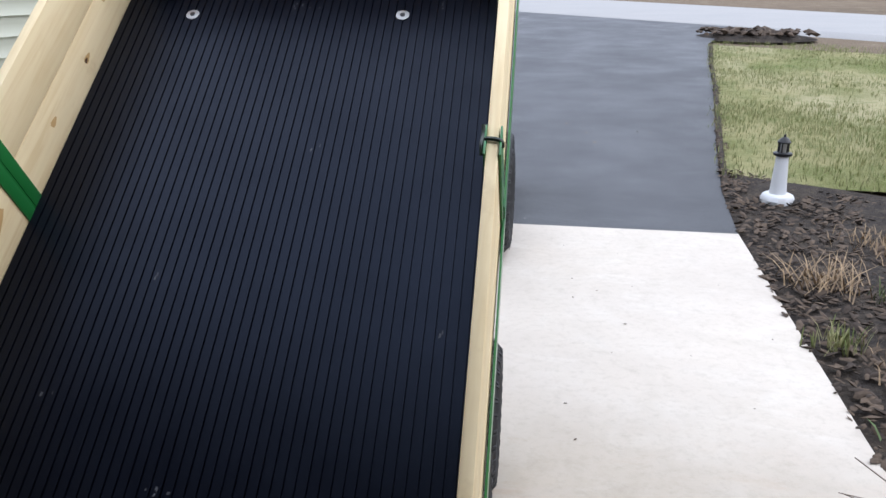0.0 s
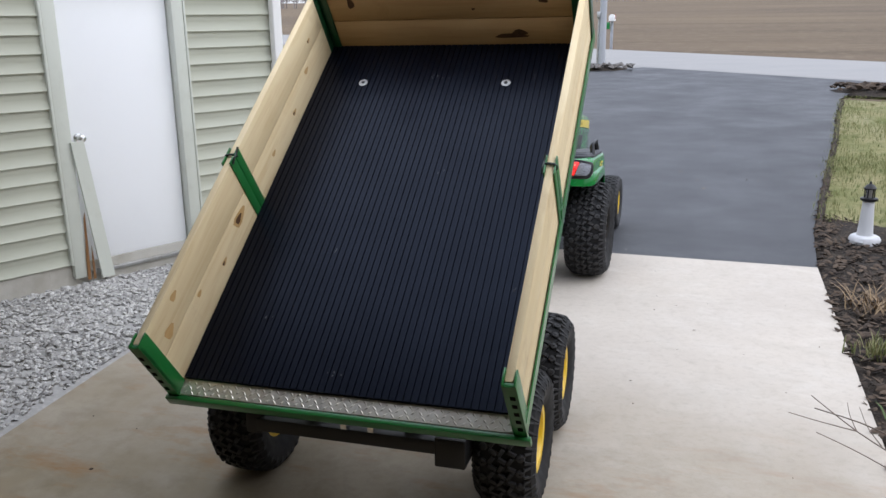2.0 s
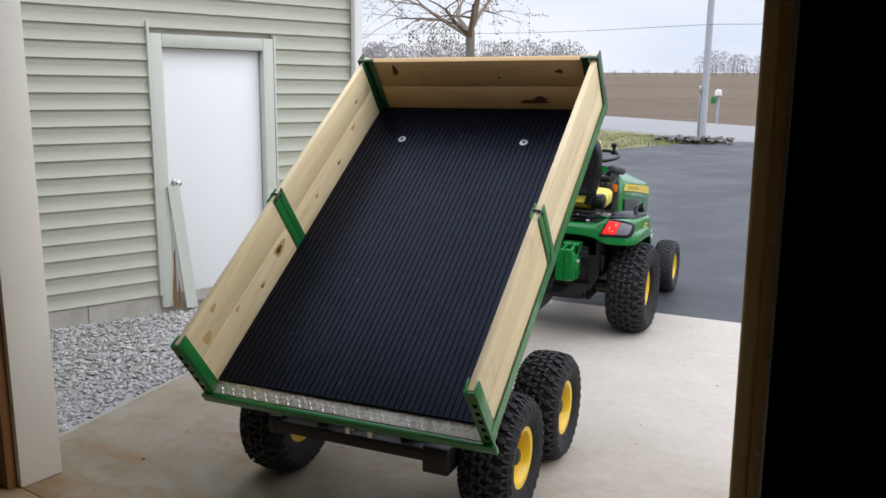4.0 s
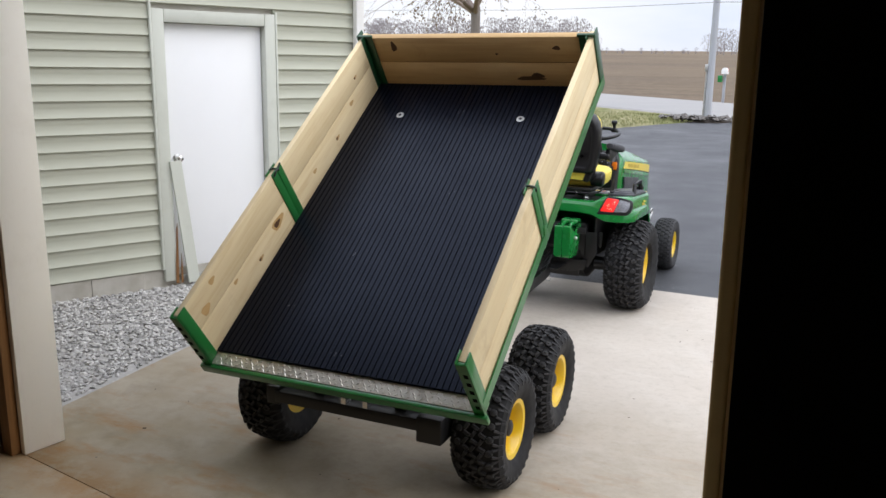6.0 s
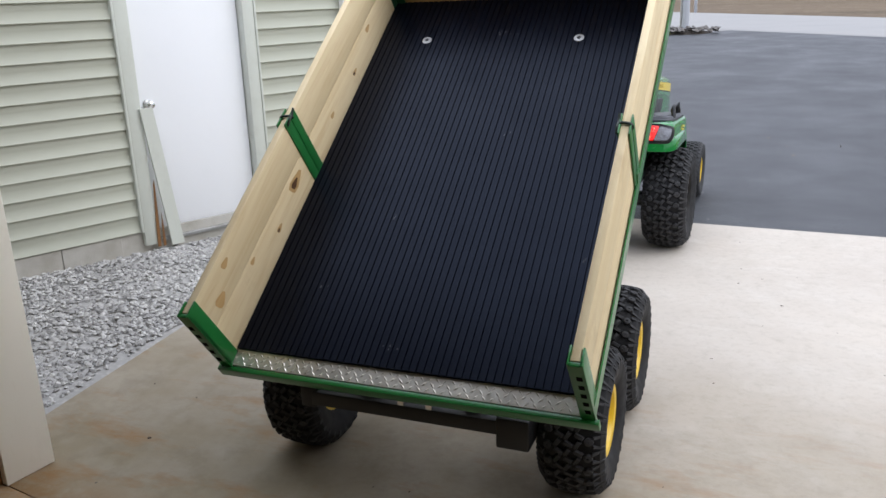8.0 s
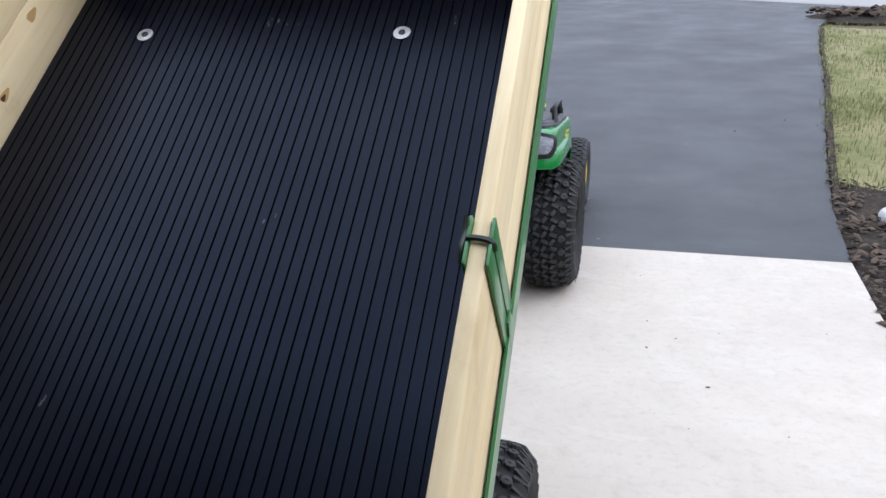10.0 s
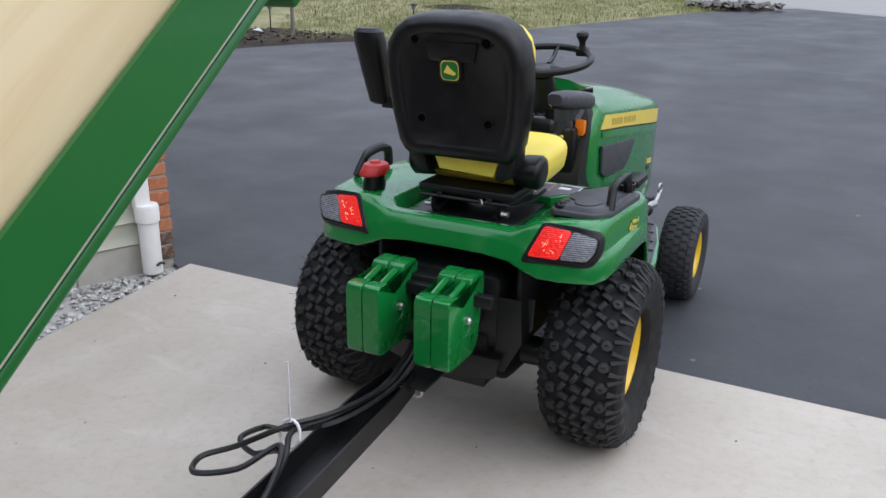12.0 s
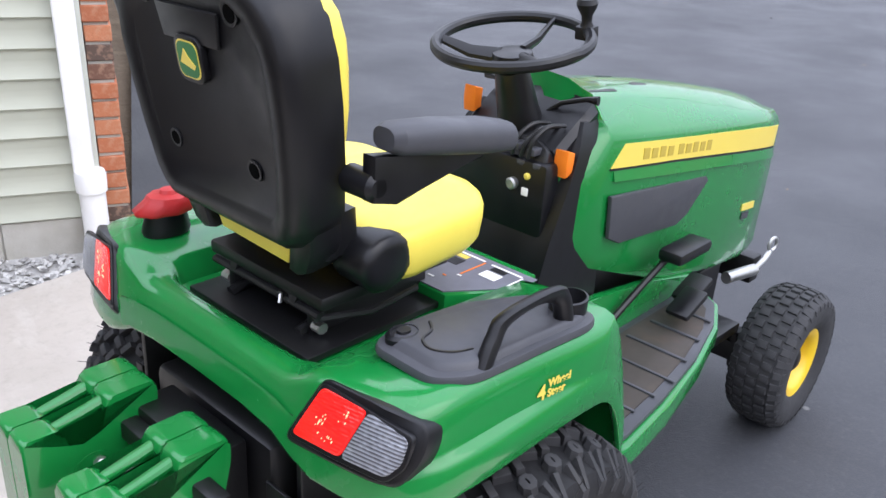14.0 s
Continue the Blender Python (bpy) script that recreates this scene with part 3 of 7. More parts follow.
lawn_r_a = [(2.17, 5.65), (2.35, 6.8), (2.54, 7.9), (2.99, 10.5), (3.33, 12.7), (3.83, 15.5)]
lawn_r_b = [(16, 4.2), (17, 6), (18, 8), (18, 9.2), (18, 9.3), (17.5, 9.4)]
sheet("lawn", between(lawn_r_a, lawn_r_b, 0.03, 0.03), 30, 50, LAWN, "yellow-green lawn beside the driveway", "lawn")
bed_a = [(1.86, -0.2), (1.90, 1.4), (1.95, 3.0), SLAB_FR, (2.12, 5.3), (2.30, 6.0)]
bed_b = [(7.5, -0.5), (7.5, 1.4), (7.5, 3.0), (7.5, 4.2), (4.5, 4.75), (3.0, 5.35)]
sheet("flower_bed", between(bed_a, bed_b, 0.004, 0.05), 50, 60, MULCH, "dark mulched flower bed beside the concrete", "flower bed")
strip_b = [(x + 0.07, y) for x, y in RIGHT_EDGE[1:7]]
sheet("bed_edge", between(RIGHT_EDGE[1:7], strip_b, 0.012, 0.02), 4, 60, MULCH, "strip of dark mulch along the asphalt edge", "mulch strip")
lbed_a = [(-8.45, 10.75), (-7.75, 11.5), (-6.9, 12.4), (-6.2, 13.25)]
lbed_b = [(-10.6, 13.6), (-9.4, 14.0), (-8.0, 14.0), (-6.6, 13.8)]
sheet("flower_bed", between(lbed_a, lbed_b, 0.035, 0.05), 16, 20, MULCH, "mulched bed before the porch", "flower bed")


def disc_bed(x0, y0, rx, ry, label):
    def pts_of(u, v):
        a = 2 * math.pi * v
        r = u * (1 + 0.12 * noise.noise((3 * math.cos(a), 3 * math.sin(a), x0)))
        x, y = x0 + rx * r * math.cos(a), y0 + ry * r * math.sin(a)
        return x, y, lift(y) + 0.13 * (1 - u * u) - 0.04
    return sheet("flower_bed", pts_of, 6, 28, MULCH, label, "flower bed")


disc_bed(-8.5, 22.5, 1.3, 0.9, "ring of dark mulch round a bare tree")
disc_bed(-12.9, 18.2, 1.0, 0.8, "ring of mulch round a young tree")
disc_bed(-7.2, 19.2, 1.2, 0.6, "dark mulch patch on the lawn")
disc_bed(-1.5, 21.9, 1.05, 0.75, "stony mulch round the utility pole")
disc_bed(4.9, 16.8, 1.25, 0.75, "dark stony bed at the end of the driveway")
gravel_a = [(-1.69, -0.3), (-1.755, 0.5), (-1.87, 2.0), (-2.045, 4.36)]
gravel_b = [(-5.2, -0.9), (-4.3, 0.35), (-3.3, 2.05), (-2.1, 4.4)]
sheet("gravel_bed", between(gravel_a, gravel_b, -0.035, 0.02), 12, 24, GRAVEL, "grey gravel between the slab and the building", "gravel bed")

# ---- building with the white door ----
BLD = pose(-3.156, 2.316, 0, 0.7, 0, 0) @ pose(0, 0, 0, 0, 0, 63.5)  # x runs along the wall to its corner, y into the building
DOOR0, DOOR1, DOOR_TOP, DOOR_BOT = 0.380, 1.205, 2.010, 0.055
SIDE0 = 0.12
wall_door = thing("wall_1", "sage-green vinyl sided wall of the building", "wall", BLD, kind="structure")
bm = bmesh.new()
add_box(bm, -5, DOOR0 - 0.06, 0.02, 0.17, 0, 3.2)
add_box(bm, DOOR1 + 0.06, 2.16, 0.02, 0.17, 0, 3.2)
add_box(bm, DOOR0 - 0.06, DOOR1 + 0.06, 0.02, 0.17, DOOR_TOP + 0.05, 3.2)
add_box(bm, DOOR0 - 0.06, DOOR1 + 0.06, 0.02, 0.17, 0, DOOR_BOT - 0.02)
part("sheathing", bm, BLOCK, wall_door)
found = part("foundation", box(-5, 2.135, -0.002, 0.0195, -0.1, SIDE0 - 0.006), MORTAR, wall_door, "grey block foundation")
block_m = mesh_of("block", box(0.003, 0.402, -0.013, -0.0025, -0.1, SIDE0 - 0.005, 0.003, seg=1), BLOCK, 40)
for k in range(18):
    bx = -5.28 + 0.406 * k + 0.13
    if bx + 0.4 < DOOR0 + 0.03 or bx > DOOR1 - 0.05:
        ob = new("block", block_m)
        ob.parent = found
        ob.location = (bx, 0, 0)


def siding_board(x0, x1):
    prof = [(0.0195, 0.0), (-0.023, 0.0), (-0.026, 0.004), (-0.023, 0.012), (-0.006, 0.070), (-0.009, 0.076), (-0.007, 0.120), (0.0195, 0.120)]
    return mesh_of("siding_board", prism(prof, "x", x0, x1), SIDING, 50)


PITCH = 0.1195
TR0, TR1 = DOOR0 - 0.105, DOOR1 + 0.103
left_m, right_m, full_m = siding_board(-5, TR0 + 0.004), siding_board(TR1 - 0.004, 2.13), siding_board(-5, 2.13)
k = 0
while SIDE0 + k * PITCH < 3.1:
    z = SIDE0 + k * PITCH
    for me in ((left_m, right_m) if z + PITCH < DOOR_TOP + 0.16 else (full_m,)):
        ob = new("siding_board", me)
        ob.parent = wall_door
        ob.location = (0, 0, z)
    k += 1
part("corner_trim", box(2.12, 2.165, -0.03, 0.02, SIDE0, 3.2, 0.004), TRIM, wall_door)
solo("ceiling", box(-5, 2.2, 0.2, 10, 2.6, 2.64), WHITE, "plain white ceiling inside the building", "ceiling", BLD, kind="structure")
bm = bmesh.new()
add_box(bm, -5.3, 2.7, -0.35, 17, 3.2, 3.36, 0.02)
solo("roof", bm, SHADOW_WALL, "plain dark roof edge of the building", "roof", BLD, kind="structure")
# front wall with brick veneer, running back from the corner
front_wall = thing("wall_2", "front wall with red brick veneer below a stone ledge", "wall", BLD, kind="structure")
part("core", box(2.0, 2.16, 0.172, 17, 0, 3.2), BLOCK, front_wall)
part("mortar", box(2.17, 2.262, -0.010, 8.6, -0.1, 1.245), MORTAR, front_wall)
part("ledge_stone", box(2.15, 2.30, -0.035, 8.6, 1.25, 1.335, 0.008), STONE_CAP, front_wall, "pale cast stone ledge")
part("siding_panel", box(2.166, 2.19, -0.02, 8.6, 1.34, 3.2, 0.004), SIDING, front_wall)
brick_m = mesh_of("brick", box(2.167, 2.270, -0.022, 0.17, 0, 0.064, 0.004, seg=1), BRICK, 40)
for k in range(16):
    ob = new("brick", brick_m)
    ob.parent = front_wall
    ob.location = (0.002 * (k % 3 - 1), 0.003 * ((k * 7) % 4 - 2), 0.008 + k * 0.0775)
# door
door = thing("door_1", "closed white flush door with a chrome knob in a sage frame", "door", BLD, kind="structure")
part("door_leaf", box(DOOR0, DOOR1, 0.035, 0.078, DOOR_BOT, DOOR_TOP, 0.003), DOOR_WHITE, door)
bm = bmesh.new()
add_box(bm, TR0 + 0.006, DOOR0 - 0.006, -0.042, 0.075, 0.02, DOOR_TOP + 0.10, 0.006)
add_box(bm, DOOR1 + 0.006, TR1 - 0.006, -0.042, 0.075, 0.02, DOOR_TOP + 0.10, 0.006)
add_box(bm, DOOR0 - 0.005, DOOR1 + 0.005, -0.040, 0.075, DOOR_TOP + 0.004, DOOR_TOP + 0.098, 0.006)
part("door_casing", bm, TRIM, door, "sage-white door casing")
bm = bmesh.new()
add_box(bm, TR0 - 0.012, TR0 + 0.005, -0.048, 0.0, 0.12, DOOR_TOP + 0.19, 0.004)
add_box(bm, TR1 - 0.005, TR1 + 0.012, -0.048, 0.0, 0.12, DOOR_TOP + 0.12, 0.004)
part("edge_channel", bm, TRIM, door)
part("threshold", box(DOOR0, DOOR1, -0.03, 0.08, DOOR_BOT - 0.03, DOOR_BOT - 0.003, 0.004), STEEL, door, "metal threshold")
kn = bmesh.new()
add_lathe(kn, [(0.033, 0.034), (0.033, 0.028), (0.012, 0.024), (0.011, 0.0), (0.024, -0.008), (0.029, -0.024), (0.024, -0.040), (0.006, -0.046)], "y", 18, m=Matrix.Translation((0.452, 0.0, 0.985)))
part("door_knob", kn, CHROME, door, "round chrome door knob")
lean = Vector((0.50, -0.075, 0.0)), Vector((0.40, -0.055, 0.97))
bm = bmesh.new()
dxl = 0.045
add_loft(bm, [[Vector((p.x + sx * dxl, p.y + sy * 0.010, p.z)) for sx, sy in ((-1, -1), (1, -1), (1, 1), (-1, 1))] for p in lean])
solo("loose_trim_board", bm, TRIM, "loose sage-white trim board leaning on the door jamb", "board", BLD)
bm = bmesh.new()
add_prism(bm, [(0.362, 0.0), (0.385, 0.0), (0.390, 0.20), (0.394, 0.48), (0.382, 0.44), (0.376, 0.30), (0.366, 0.14)], "y", -0.052, -0.046)
add_prism(bm, [(0.40, 0.0), (0.42, 0.0), (0.417, 0.14), (0.412, 0.24), (0.405, 0.15)], "y", -0.058, -0.053)
solo("rotten_jamb_strip", bm, STUD_DARK, "splintered brown rotten strip at the door jamb's foot", "wood strip", BLD)

# downspout on the corner
spout = thing("downspout", "white downspout with a round drain adapter at the corner", "downspout", BLD)
part("pipe", prism(rounded(0.082, 0.064, 0.010, 3, 2.105, -0.062), "z", 0.33, 3.19), WHITE, spout)
for zz in (1.36, 2.55):
    part("strap", prism(rounded(0.094, 0.072, 0.010, 3, 2.105, -0.060), "z", zz, zz + 0.055), WHITE, spout)
bm = bmesh.new()
add_lathe(bm, [(0.052, -0.03), (0.053, 0.25), (0.062, 0.255), (0.064, 0.33), (0.058, 0.345), (0.030, 0.347)], "z", 22, m=Matrix.Translation((2.125, -0.075, 0)))
part("drain_adapter", bm, WHITE, spout)
part("drain_mouth", tube(curve_pts([(2.17, -0.13, 0.022), (2.15, -0.137, 0.034), (2.125, -0.139, 0.022)], 4), 0.007, 6), CABLE, spout)

# porch and house front beyond
PORCH = pose(-3.17, 2.30, 0, 0, 0, 59.7)
porch = thing("porch", "grey porch deck with a dark green skirt and dark posts", "porch", PORCH, kind="structure")
part("deck", box(2.31, 5.02, 8.36, 16.5, 0.625, 0.685, 0.01), PORCH_FLOOR, porch, "grey weathered deck boards")
part("skirt", box(2.32, 4.96, 8.42, 16.4, 0.0, 0.62, 0.01), PORCH_GREEN, porch)
part("step", box(2.31, 5.26, 7.95, 8.40, 0.05, 0.46, 0.012), PORCH_GREEN, porch, "olive painted step along the porch")
part("side_step", box(5.03, 5.24, 8.45, 12.5, 0.05, 0.455, 0.01), PORCH_GREEN, porch)
for px, py in ((4.93, 8.56), (4.93, 11.7), (4.93, 14.8)):
    part("post", box(px - 0.07, px + 0.07, py - 0.07, py + 0.07, 0.687, 3.19, 0.008), POST_DARK, porch)
part("back_wall", box(2.17, 2.28, 8.62, 16.5, 0.57, 3.19), SIDING, porch)
jug = thing("porch_lantern", "small white lantern standing on the porch deck", "lantern", PORCH @ pose(4.80, 8.62, 0.686))
part("body", lathe([(0.045, 0), (0.05, 0.015), (0.05, 0.17), (0.035, 0.21), (0.02, 0.24), (0.012, 0.26)], steps=16), WHITE, jug)
sp2 = thing("porch_downspout", "white downspout with an elbow along the ground", "downspout", PORCH @ pose(5.08, 8.40, 0))
part("pipe", tube(curve_pts([(0.02, 0, 3.15), (0.02, 0, 0.72), (0.06, -0.03, 0.56), (0.20, -0.12, 0.50), (0.55, -0.42, 0.47)], 5), 0.038, 10), WHITE, sp2)

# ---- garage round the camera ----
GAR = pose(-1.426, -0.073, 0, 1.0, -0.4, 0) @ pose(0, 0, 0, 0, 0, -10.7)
GW = 2.945
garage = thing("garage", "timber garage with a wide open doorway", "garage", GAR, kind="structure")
bm = bmesh.new()
add_box(bm, -1.7, -0.035, 0.0, 0.16, 0, 2.75)
add_box(bm, GW + 0.035, 4.6, 0.0, 0.16, 0, 2.75)
add_box(bm, -0.035, GW + 0.035, 0.0, 0.16, 2.42, 2.75)
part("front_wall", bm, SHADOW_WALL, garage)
# walls and ceiling out of view, added to close the garage and bounce light
bm = bmesh.new()
add_box(bm, -1.86, -1.7, -7.0, 0.16, 0, 2.75)
part("side_wall", bm, BOUNCE_WALL, garage)
part("side_wall", box(4.6, 4.76, -7.0, 0.16, 0, 2.75), BOUNCE_WALL, garage)
part("back_wall", box(-1.86, 4.76, -7.16, -7.0, 0, 2.75), BOUNCE_WALL, garage)
solo("ceiling", box(-1.86, 4.76, -7.16, 0.16, 2.754, 2.85), BOUNCE_WALL, "unseen plain ceiling of the garage, toned for bounce light", "ceiling", GAR, kind="structure")
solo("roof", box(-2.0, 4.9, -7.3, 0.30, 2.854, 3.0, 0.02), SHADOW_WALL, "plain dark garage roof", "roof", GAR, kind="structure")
jl = thing("door_jamb", "white painted door jamb board with a brown stud behind", "door jamb", GAR, kind="structure")
part("jamb_board", box(-0.032, 0.0, -0.004, 0.185, 0.0, 2.42, 0.003), JAMB_WHITE, jl)
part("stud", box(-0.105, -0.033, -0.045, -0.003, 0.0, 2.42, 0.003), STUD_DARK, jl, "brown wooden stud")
part("track", prism([(-0.16, -0.115), (-0.112, -0.115), (-0.112, -0.05), (-0.118, -0.05), (-0.118, -0.109), (-0.154, -0.109), (-0.154, -0.05), (-0.16, -0.05)], "z", 0.03, 2.3), STEEL, jl, "galvanised door track")
jr = thing("door_jamb", "raw wood door jamb with a brown stud and steel track", "door jamb", GAR, kind="structure")
part("jamb_board", prism([(v.x, v.y) for v in round_ring([(GW, 0.185, 0), (GW, -0.034, 0), (GW + 0.037, -0.034, 0), (GW + 0.037, 0.185, 0)], 0.010, 3)], "z", 0.0, 2.387), PINE_RAW, jr, "golden raw pine jamb")
part("stud", box(GW + 0.039, GW + 0.070, -0.040, -0.003, 0.0, 2.42, 0.004), STUD, jr, "brown wooden stud")
part("track", prism([(GW + 0.072, -0.085), (GW + 0.098, -0.085), (GW + 0.098, -0.040), (GW + 0.094, -0.040), (GW + 0.094, -0.081), (GW + 0.076, -0.081), (GW + 0.076, -0.040), (GW + 0.072, -0.040)], "z", 0.03, 2.3), STEEL, jr, "galvanised door track")
part("board", box(GW + 0.10, GW + 0.30, -0.05, -0.003, 0.0, 2.42, 0.004), STUD, jr)
# assumed panel where the dark right side of the garage begins
part("partition", box(GW + 0.166, 4.598, -0.50, -0.454, 0.0, 2.745, 0.004), NIGHT_WALL, garage, "near-black partition standing for the unlit garage side")
for zz in (0.5, 0.95, 1.4, 1.85):
    part("nail", lathe([(0.006, -0.053), (0.006, -0.0495)], "y", 10, m=Matrix.Translation((GW + 0.054, 0.012, zz))), STEEL, jr)
part("head_board", box(0.0, GW, -0.004, 0.185, 2.388, 2.418, 0.003), WHITE, jl)


# ---- wheels ----
def tyre_mesh(name, R, W, rim_r, rows, n, lug_h, material, steps=56, hairs=0):
    """A tyre round the x axis with raised tread blocks. rows: (x, along, length x, length round, turn, phase) of one pitch."""
    hw = W / 2

    def crown(x):
        return R - lug_h - 0.10 * W * abs(x / hw) ** 2.6

    bm = bmesh.new()
    prof = [(rim_r, -0.36 * W), (rim_r + 0.012, -0.42 * W), (rim_r + 0.35 * (R - rim_r), -0.485 * W), (rim_r + 0.62 * (R - rim_r), -0.50 * W), (crown(0.9 * hw) - 0.012, -0.475 * W)]
    xs = [-0.9, -0.75, -0.5, -0.25, 0, 0.25, 0.5, 0.75, 0.9]
    prof += [(crown(t * hw), t * hw) for t in xs]
    prof += [(r, -x) for r, x in reversed(prof[:5])]
    prof += [(rim_r - 0.004, 0.30 * W), (rim_r - 0.004, -0.30 * W)]
    add_lathe(bm, prof, "x", steps, closed=True)
    # deep-lugged tyres: carcass coloured dark for the shade between the lugs
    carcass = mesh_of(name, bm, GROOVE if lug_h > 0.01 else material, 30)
    bm = bmesh.new()
    pitch = 2 * math.pi / n
    octo = [(0.5 * math.cos(radians(22.5 + 45 * q)), 0.5 * math.sin(radians(22.5 + 45 * q))) for q in range(8)]
    quad = [(-0.5, -0.5), (0.5, -0.5), (0.5, 0.5), (-0.5, 0.5)]
    for k in range(n):
        for cx, ct, lx, lt, turn, side in rows:
            base = (k + ct) * pitch
            c, s = math.cos(radians(turn)), math.sin(radians(turn))
            rings = [(1.0, 1.0, -0.004), (0.84, 0.84, lug_h * 0.94), (0.74, 0.74, lug_h)]
            if side == 2:
                rings += [(0.34, 0.12, lug_h), (0.30, 0.09, lug_h - 0.006)]
            loops = []
            for fx, fy, h in rings:
                loop = []
                for u, v in (octo if side == 2 else quad):
                    a, b = u * lx * fx, v * lt * fy
                    x = cx + a * c - b * s
                    th = base + (a * s + b * c) / R
                    x_in = max(-hw, min(hw, x))
                    r = crown(x_in) + h
                    if side == 1 and abs(x) > 0.80 * hw:
                        r -= 0.75 * (abs(x) - 0.80 * hw)
                    loop.append(bm.verts.new((x_in * (1.01 if side == 1 else 1), r * math.cos(th), r * math.sin(th))))
                loops.append(loop)
            m4 = len(loops[0])
            for l0, l1 in zip(loops, loops[1:]):
                for i in range(m4):
                    j = (i + 1) % m4
                    bm.faces.new((l0[i], l0[j], l1[j], l1[i]))
            bm.faces.new(loops[-1])
    if hairs:
        rh = random.Random(3)
        for k in range(hairs):
            th, x = 2 * math.pi * rh.random(), rh.choice((-1, 1)) * hw * rh.uniform(0.93, 0.99)
            r = R - lug_h - 0.02 - rh.uniform(0, 0.03)
            d = Vector((0.35 * (1 if x > 0 else -1), math.cos(th), math.sin(th))).normalized()
            p = Vector((x, r * math.cos(th), r * math.sin(th)))
            add_tube(bm, [p, p + d * rh.uniform(0.012, 0.024)], 0.0009, 3)
    return carcass, mesh_of("tread", bm, material, 30)


def rim_mesh(name, rim_r, W, material, out):
    """A dished steel rim round the x axis; out is +1 or -1 for its outer side."""
    o = out
    bm = bmesh.new()
    add_lathe(bm, [(rim_r - 0.006, -o * 0.34 * W), (rim_r + 0.008, -o * 0.36 * W), (rim_r - 0.010, -o * 0.30 * W), (rim_r - 0.012, o * 0.28 * W), (rim_r + 0.012, o * 0.37 * W), (rim_r + 0.010, o * 0.40 * W), (rim_r - 0.010, o * 0.385 * W),
                   (rim_r - 0.024, o * 0.30 * W), (rim_r - 0.030, o * 0.16 * W), (rim_r * 0.62, o * 0.12 * W), (rim_r * 0.52, o * 0.17 * W), (0.035, o * 0.17 * W), (0.03, o * 0.10 * W)], "x", 36)
    return mesh_of(name, bm, material, 40)


def wheel(parent, name, at, tyre_m, rim_m, hub_m, label=""):
    w = new(name)
    w.empty_display_size = 0.1
    w.parent = parent
    w.location = at
    if label:
        tagged(w, label)
    for nm, me in (("tyre", tyre_m[0]), ("tread", tyre_m[1]), ("rim", rim_m), ("hub", hub_m)):
        ob = new(nm, me)
        ob.parent = w
        if nm == "tread":
            tagged(ob, kind="stuff")
    return w


def at_rows(W, R, n, f=0.9):
    """All-terrain pattern: three zigzag columns, slotted round blocks and split shoulder blocks."""
    p = 2 * math.pi * R / n
    out = []
    for i, x in enumerate((-0.145, 0.0, 0.145)):
        ph = 0.5 * (i % 2)
        out += [(x * W + 0.012 * W, ph, 0.135 * f * W, 0.26 * p, 24, 0), (x * W - 0.008 * W, ph + 0.5, 0.135 * f * W, 0.27 * p, -58, 0)]
    for s in (-1, 1):
        out.append((s * 0.295 * W, 0.25 if s > 0 else 0.75, 0.135 * f * W, 0.56 * p, 10 * s, 2))
        out += [(s * 0.445 * W, 0.60 if s > 0 else 0.10, 0.20 * f * W, 0.21 * p, 13, 1), (s * 0.445 * W, 0.92 if s > 0 else 0.42, 0.20 * f * W, 0.21 * p, -13, 1)]
    return out


def turf_rows(W, R, n):
    """Turf pattern: straight bars in five staggered columns."""
    p = 2 * math.pi * R / n
    out = []
    for i, x in enumerate((-0.40, -0.2, 0.0, 0.2, 0.40)):
        out.append((x * W, 0.5 * (i % 2), 0.185 * W, 0.68 * p, 0, 1 if abs(x) > 0.3 else 0))
    return out


# ---- dump trailer ----
trailer = thing("dump_trailer", "green tandem-axle dump trailer with its wood-sided bed tipped up", "trailer", pose(0, 0, 0))
BED = pose(0, 0.18, 0.518, 37.26, 0, 0) @ pose(0, 0, 0, 0, -0.58, 0)  # x across, y up the tipped bed, z off its floor
LEN = 1.875
INX, TH = 0.593, 0.029
bed = new("bed")
bed.parent = trailer
bed.matrix_local = BED
tagged(bed, "tipped bed with pine side boards and a ribbed rubber mat")


def bed_part(name, bm, material, label="", sharp=35):
    return part(name, bm, material, bed, label, sharp=sharp)


# ribbed mat: flat bands with narrow grooves
prof = []
nrib, rib = 47, 0.02515
x = -nrib * rib / 2
for k in range(nrib):
    prof += [(x + 0.0022, 0.0), (x + rib - 0.0022, 0.0), (x + rib - 0.0014, -0.0055), (x + rib + 0.0014, -0.0055)]
    x += rib
prof = prof[:-2]
hem = prof[-1][0]
prof = [(-hem, -0.013)] + prof + [(hem, -0.013)]
bed_part("rubber_mat", prism([(a, b) for a, b in prof], "y", 0.030, LEN - 0.012), MAT_RUBBER, "black ribbed rubber mat", 20)
for wx in (-0.366, 0.286):
    w = bmesh.new()
    add_lathe(w, [(0.0075, 0.0004), (0.0205, 0.0004), (0.0205, 0.003), (0.0085, 0.0034)], "z", 22, m=Matrix.Translation((wx, 1.568, 0)))
    bed_part("washer", w, STEEL, "bright washer")
    w = bmesh.new()
    add_lathe(w, [(0.008, 0.001), (0.008, 0.005), (0.005, 0.0065)], "z", 12, m=Matrix.Translation((wx, 1.568, 0)))
    bed_part("screw", w, BLACK_STEEL)
# floor plate and its bare edge with raised treads
bed_part("floor_plate", box(-0.612, 0.612, -0.030, LEN - 0.008, -0.024, -0.0135, 0.002), PLATE, "bare diamond tread plate edge")
bm = bmesh.new()
